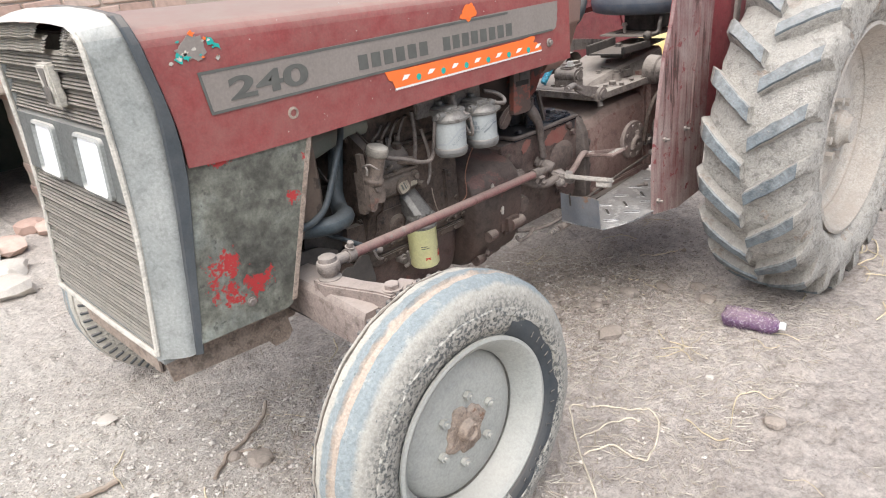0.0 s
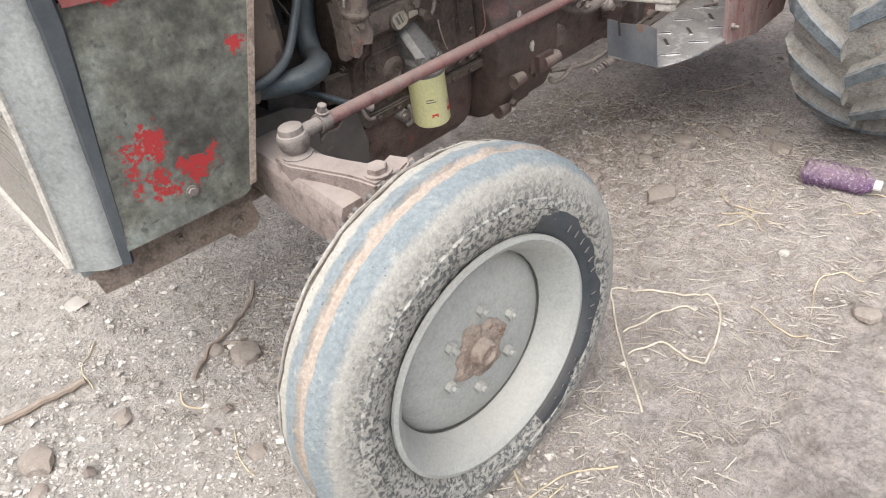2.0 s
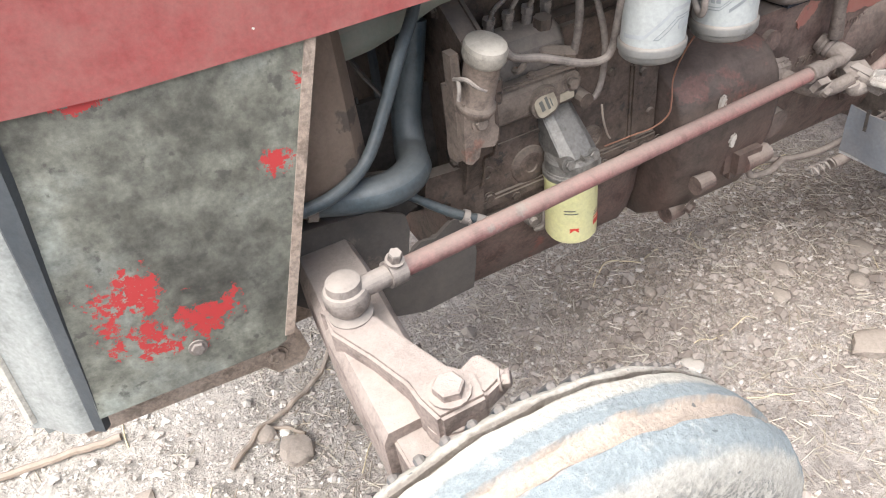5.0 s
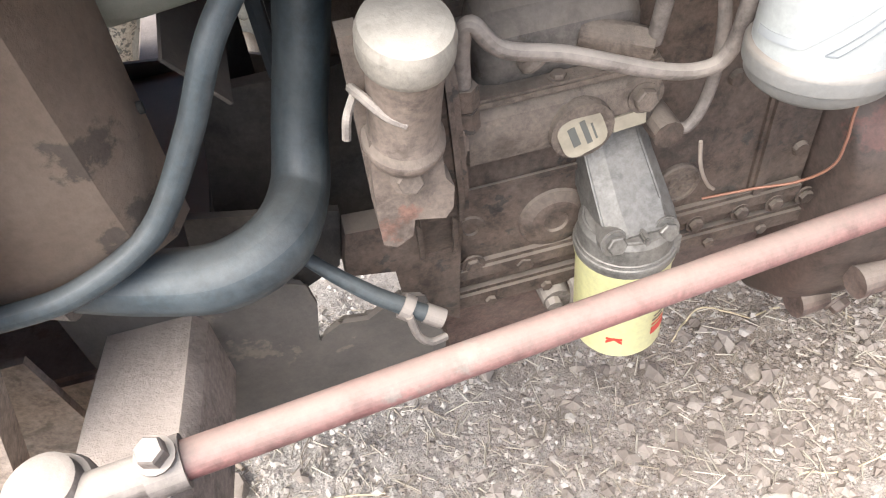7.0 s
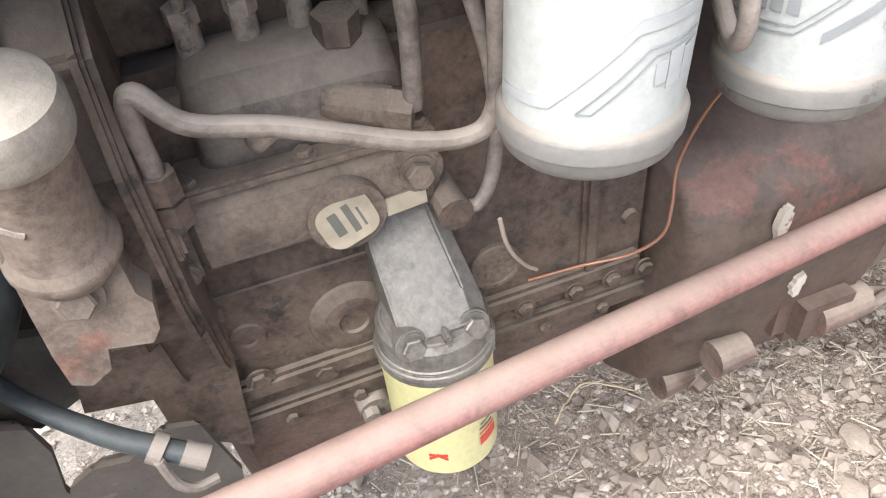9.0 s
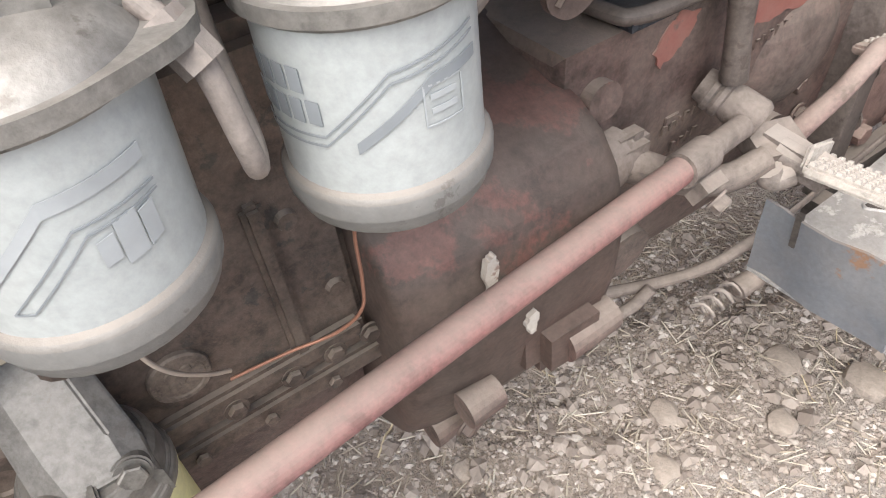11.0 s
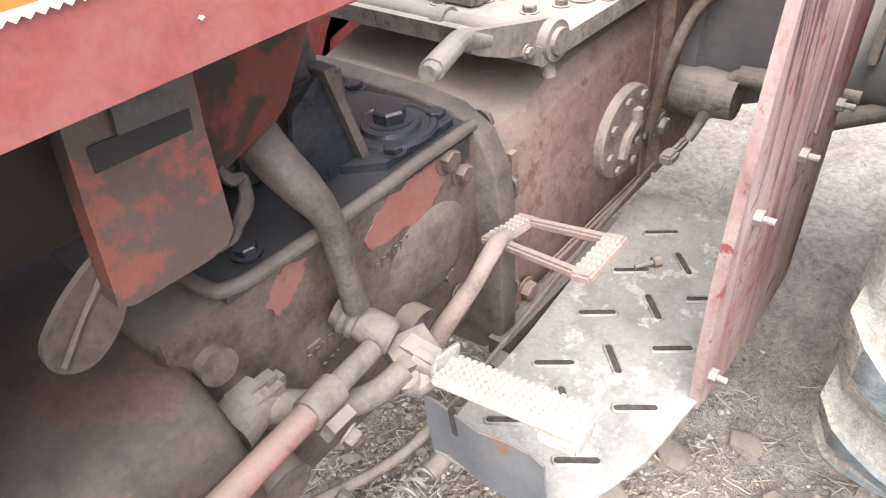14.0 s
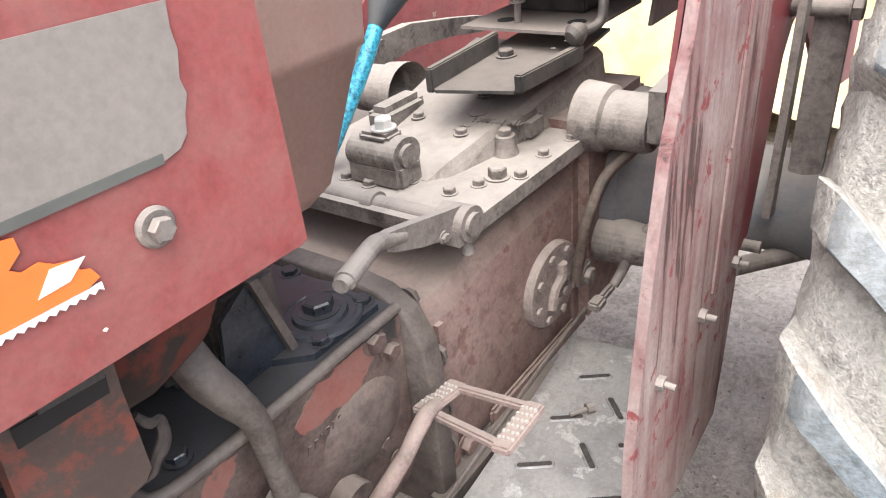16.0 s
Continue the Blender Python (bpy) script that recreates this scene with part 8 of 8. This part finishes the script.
def island_mat(name, stops, rough=0.95):
    m, nt, co, b = base_mat(name)
    geo = nt.nodes.new("ShaderNodeNewGeometry")
    col = ramp(nt, geo.outputs["Random Per Island"], stops)
    n = noise_tex(nt, co, 90, 4, 0.7)
    col = mix(nt, 0.4, col, ramp(nt, n, [(0.3, (0.7, 0.7, 0.7)), (0.7, (1.2, 1.2, 1.2))]), "MULTIPLY")
    nt.links.new(col, b.inputs["Base Color"])
    b.inputs["Roughness"].default_value = rough
    return m


scatter("loose_crumbs", 52000, 5, "crumb", island_mat("earth_crumbs", [(0.0, (0.25, 0.212, 0.18)), (0.4, (0.37, 0.325, 0.285)), (0.8, (0.46, 0.41, 0.365)), (1.0, (0.56, 0.51, 0.455))]), "loose earth crumbs and gravel on the yard", "gravel")
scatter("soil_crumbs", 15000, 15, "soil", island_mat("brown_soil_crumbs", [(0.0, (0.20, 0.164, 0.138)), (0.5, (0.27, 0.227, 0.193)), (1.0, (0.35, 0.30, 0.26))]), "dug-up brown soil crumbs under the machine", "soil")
scatter("pale_gravel", 18000, 25, "front", island_mat("pale_crumbs", [(0.0, (0.31, 0.28, 0.245)), (0.5, (0.48, 0.44, 0.39)), (1.0, (0.68, 0.635, 0.57))]), "pale crumbled earth and gravel before the grille", "gravel")
scatter("straw_bits", 6500, 6, "straw", island_mat("chopped_straw", [(0.0, (0.30, 0.25, 0.19)), (0.5, (0.41, 0.36, 0.29)), (1.0, (0.54, 0.49, 0.41))], 0.8), "short bits of chopped straw on the earth", "straw")


def ground_line(name, pts, r, mat, label, cat, lift=1.0, group=""):
    P = [(x, y, float(ground_z(x, y)) + r * lift) for x, y in pts]
    line = [Vector((p.x, p.y, float(ground_z(p.x, p.y)) + r * lift)) for p in spline(P, 10)]
    ob = part(name, tube(BM(), line, r, 7, 1, smooth=False), mat)
    return tagged(ob, label, cat, group)


TWINE = plain("pale_baling_twine", (0.58, 0.51, 0.40), 0.85, var=0.2)
ground_line("twine", [(0.305, -0.84), (0.39, -0.745), (0.478, -0.653), (0.55, -0.59), (0.606, -0.553), (0.664, -0.66), (0.70, -0.72), (0.725, -0.745), (0.70, -0.79), (0.635, -0.827), (0.56, -0.85), (0.509, -0.854), (0.505, -0.80), (0.51, -0.755), (0.47, -0.735), (0.433, -0.714)], 0.0026, TWINE, "loop of pale baling twine on the ground", "twine", 1.6)
ground_line("twine", [(0.486, -0.664), (0.56, -0.685), (0.62, -0.70), (0.655, -0.725), (0.665, -0.75)], 0.0024, TWINE, "short end of pale twine on the ground", "twine", 1.8)
STICK = worn("dry_stick_bark", (0.26, 0.20, 0.15), (0.40, 0.32, 0.25), 20, dust=0.3, rough=0.9, relief=0.4)
ground_line("stick", [(-0.93, 0.345), (-0.75, 0.305), (-0.62, 0.29), (-0.497, 0.263)], 0.009, STICK, "thin dry stick lying on the earth", "stick", 1.2, "sticks")
ground_line("stick", [(-0.30, 0.05), (-0.26, 0.085), (-0.215, 0.125), (-0.14, 0.15), (-0.05, 0.20), (0.0, 0.255)], 0.006, STICK, "forked dry twig lying on the earth", "stick", 1.5, "sticks")
ground_line("stick", [(-0.215, 0.125), (-0.17, 0.10), (-0.135, 0.06)], 0.0045, STICK, "forked dry twig lying on the earth", "stick", 1.8, "sticks")
rs = random.Random(11)
for k in range(46):
    x, y = rs.uniform(-0.6, 2.2), rs.uniform(-1.2, 0.3)
    a, L2 = rs.uniform(0, 6.28), rs.uniform(0.06, 0.22)
    b2 = a + rs.uniform(-0.7, 0.7)
    ground_line("straw_stalk", [(x, y), (x + L2 * 0.5 * math.cos(a), y + L2 * 0.5 * math.sin(a)), (x + L2 * math.cos(b2), y + L2 * math.sin(b2))], rs.uniform(0.0010, 0.0022), STRAW, "long dry straw stalk on the earth", "straw stalk", 2.2, "straw stalks")
for k in range(16):
    x, y = 2.05 + rs.uniform(-0.4, 0.4), -0.98 + rs.uniform(-0.18, 0.18)
    a, L2 = rs.uniform(-0.9, 0.5), rs.uniform(0.10, 0.25)
    ground_line("straw_stalk", [(x, y), (x + L2 * 0.5 * math.cos(a), y + L2 * 0.5 * math.sin(a)), (x + L2 * math.cos(a + 0.3), y + L2 * math.sin(a + 0.3))], rs.uniform(0.0016, 0.003), STRAW, "long dry straw stalk on the earth", "straw stalk", 3.0, "straw stalks")

# purple net-covered bottle
bottle = empty("bottle", (0, 0, -0.014))
tagged(bottle, "purple net-covered bottle lying on the ground", "bottle")
A, B = Vector((1.345, -0.690, 0.036)), Vector((1.385, -0.885, 0.032))
PURPLE = worn("purple_knit", (0.13, 0.065, 0.15), (0.20, 0.10, 0.21), 60, (0.42, 0.37, 0.42), 0.56, 120, dust=0.15, rough=0.9, relief=0.9, dist=0.003)
bm = lathe(BM(), A, B, [(0, 0.0), (0.0, 0.028), (0.01, 0.036), (0.15, 0.036), (0.172, 0.030), (0.182, 0.016)], 28)
jitter(bm, 0.010, 26)
jitter(bm, 0.004, 70)
body = part("bottle_cover", bm, PURPLE, bottle, "dark purple knitted cover")
d = (B - A).normalized()
for k in range(13):
    o, ex, ey, ez = axis_frame(A + d * (0.01 + 0.0125 * k), B)
    bm = tube(BM(), [o + 0.0375 * (math.cos(t) * ex + math.sin(t) * ey) + d * 0.004 * math.sin(6 * t) for t in (2 * math.pi * j / 24 for j in range(25))], 0.0022, 5, 1, smooth=False)
    jitter(bm, 0.010, 26)
    part("net_ring", bm, PURPLE, bottle)
bm = lathe(BM(), A + d * 0.178, B + d, [(0, 0.015), (0.022, 0.015), (0.024, 0.013), (0.024, 0.0)], 18)
part("cap", bm, WHITE, bottle, "white screw cap")

# ---- brick wall with a low opening ----
WALL_Y = 3.3
BRICK, knt, kco, kb = base_mat("faded_clay_brick")
oi = knt.nodes.new("ShaderNodeObjectInfo")
kc = ramp(knt, oi.outputs["Random"], [(0.0, (0.42, 0.29, 0.235)), (0.5, (0.49, 0.355, 0.295)), (1.0, (0.56, 0.44, 0.375))])
kn = noise_tex(knt, kco, 18, 6, 0.7)
kc = mix(knt, 0.6, kc, ramp(knt, kn, [(0.3, (0.65, 0.65, 0.65)), (0.7, (1.25, 1.22, 1.2))]), "MULTIPLY")
knt.links.new(kc, kb.inputs["Base Color"])
kb.inputs["Roughness"].default_value = 0.9
bump(knt, kb, kn, 0.6, 0.006)
MORTAR = worn("earth_mortar", (0.42, 0.35, 0.29), (0.50, 0.425, 0.36), 12, dust=0.3, rough=0.95, relief=0.7)
OX0, OX1, OZ = -0.26, 0.27, 0.77
bm = BM()
box(bm, ((-4 + OX0) / 2, WALL_Y + 0.115, 0.9), (4 + OX0, 0.20, 1.8))
box(bm, ((OX1 + 6) / 2, WALL_Y + 0.115, 0.9), (6 - OX1, 0.20, 1.8))
box(bm, ((OX0 + OX1) / 2, WALL_Y + 0.115, (OZ + 0.06 + 1.8) / 2), (OX1 - OX0, 0.20, 1.8 - OZ - 0.06))
wall = tagged(part("wall_north", bm, MORTAR), "old brick wall with earth mortar and a low opening", "wall", kind="structure")
bms = []
for v in range(3):
    bm = BM()
    box(bm, (0, 0, 0), (0.215, 0.235, 0.066))
    bmesh.ops.bevel(bm, geom=list(bm.edges), offset=0.006, segments=1, affect="EDGES")
    for w in bm.verts:
        w.co += 0.006 * noise.noise_vector(w.co * 14 + Vector((v * 9, 0, 0)))
    me = bpy.data.meshes.new("brick")
    bm.to_mesh(me)
    bm.free()
    me.materials.append(BRICK)
    bms.append(me)
rb = random.Random(21)
for row in range(18):
    z = 0.04 + row * 0.079
    for col in range(-5, 8):
        x = col * 0.23 + (0.115 if row % 2 else 0.0) - 0.2
        if OX0 - 0.10 < x < OX1 + 0.10 and z < OZ + 0.02:
            continue
        ob = new("brick", bms[rb.randrange(3)])
        ob.parent = wall
        ob.matrix_basis = pose(x + rb.uniform(-0.005, 0.005), WALL_Y + 0.115 + rb.uniform(-0.008, 0.008), z, rb.uniform(-1, 1), rb.uniform(-1, 1), rb.uniform(-1.5, 1.5))
bm = BM()
rbox(bm, ((OX0 + OX1) / 2, WALL_Y + 0.10, OZ + 0.03), (OX1 - OX0 + 0.30, 0.26, 0.06), 0.012)
part("lintel", bm, worn("grey_wood_lintel", (0.40, 0.33, 0.27), (0.5, 0.42, 0.35), 10, dust=0.3, rough=0.9), wall, "weathered lintel plank")
# dim room behind the opening
bm = BM()
box(bm, (-0.3, WALL_Y + 1.6, 1.0), (2.2, 0.1, 2.0))
box(bm, (-1.5, WALL_Y + 0.9, 1.0), (0.1, 1.4, 2.0))
box(bm, (0.9, WALL_Y + 0.9, 1.0), (0.1, 1.4, 2.0))
box(bm, (-0.3, WALL_Y + 0.92, 1.95), (2.5, 1.5, 0.1))
tagged(part("shed_interior", bm, worn("dark_green_plaster", (0.10, 0.13, 0.10), (0.16, 0.17, 0.14), 5, dust=0.2, rough=0.95)), "dark green shed walls behind the opening", "wall", kind="structure")

# rubble and stick by the wall
for k, (x, y, sx, rz, m, lb) in enumerate(((-0.30, 3.05, 0.9, 25, PALE, "white rubble stone"), (-0.27, 2.75, 1.3, -15, PALE, "white rubble stone"), (-0.30, 2.12, 1.25, 40, PALE, "white rubble stone"), (0.08, 3.02, 1.0, 10, BRICK, "broken brick"), (-0.36, 2.56, 1.1, 60, PALE, "white rubble stone"), (-0.12, 2.78, 1.1, 5, BRICK, "broken brick"), (-0.21, 2.38, 1.0, 80, PALE, "white rubble stone"), (0.16, 2.9, 0.9, -30, BRICK, "broken brick"))):
    ob = new("rubble_stone", stone_mesh("rubble_stone", 0.20 * sx, 60 + k, 0.55, m))
    ob.matrix_basis = pose(x, y, 0.025, 0, 0, rz)
    tagged(ob, lb + " lying before the wall", "rubble", "rubble by the wall")
pole = part("pole", tube(BM(), [(-0.37, 3.04, 0.0), (-0.36, 3.1, 0.25), (-0.31, 3.2, 0.55)], 0.018, 8), STICK)
tagged(pole, "crooked wooden pole leaning on the brick wall", "pole")

# crumpled yellow sheet behind the tractor
YEL = worn("yellow_plastic_sheet", (0.62, 0.43, 0.12), (0.70, 0.56, 0.26), 6, dust=0.08, rough=0.55, relief=0.3)
bm = BM()
bmesh.ops.create_grid(bm, x_segments=44, y_segments=30, size=0.5)
for v in bm.verts:
    u, w = v.co.x, v.co.y
    f = noise.fractal(Vector((u * 5, w * 5, 3)), 1.0, 2.0, 4)
    rid = abs(noise.noise(Vector((u * 9, w * 9, 7))))
    h = 1.1 * math.cos(u * math.pi * 0.95) * max(0, math.cos(w * math.pi * 0.95))
    v.co = Vector((4.4 + w * 1.6 + 0.05 * f, 0.85 + u * 2.6 + 0.05 * f, max(0, h) + 0.10 * f + 0.10 * rid))
ys = part("plastic_sheet", bm, YEL, sharp=30)
tagged(ys, "crumpled yellow plastic sheet over a heap", "plastic sheet")
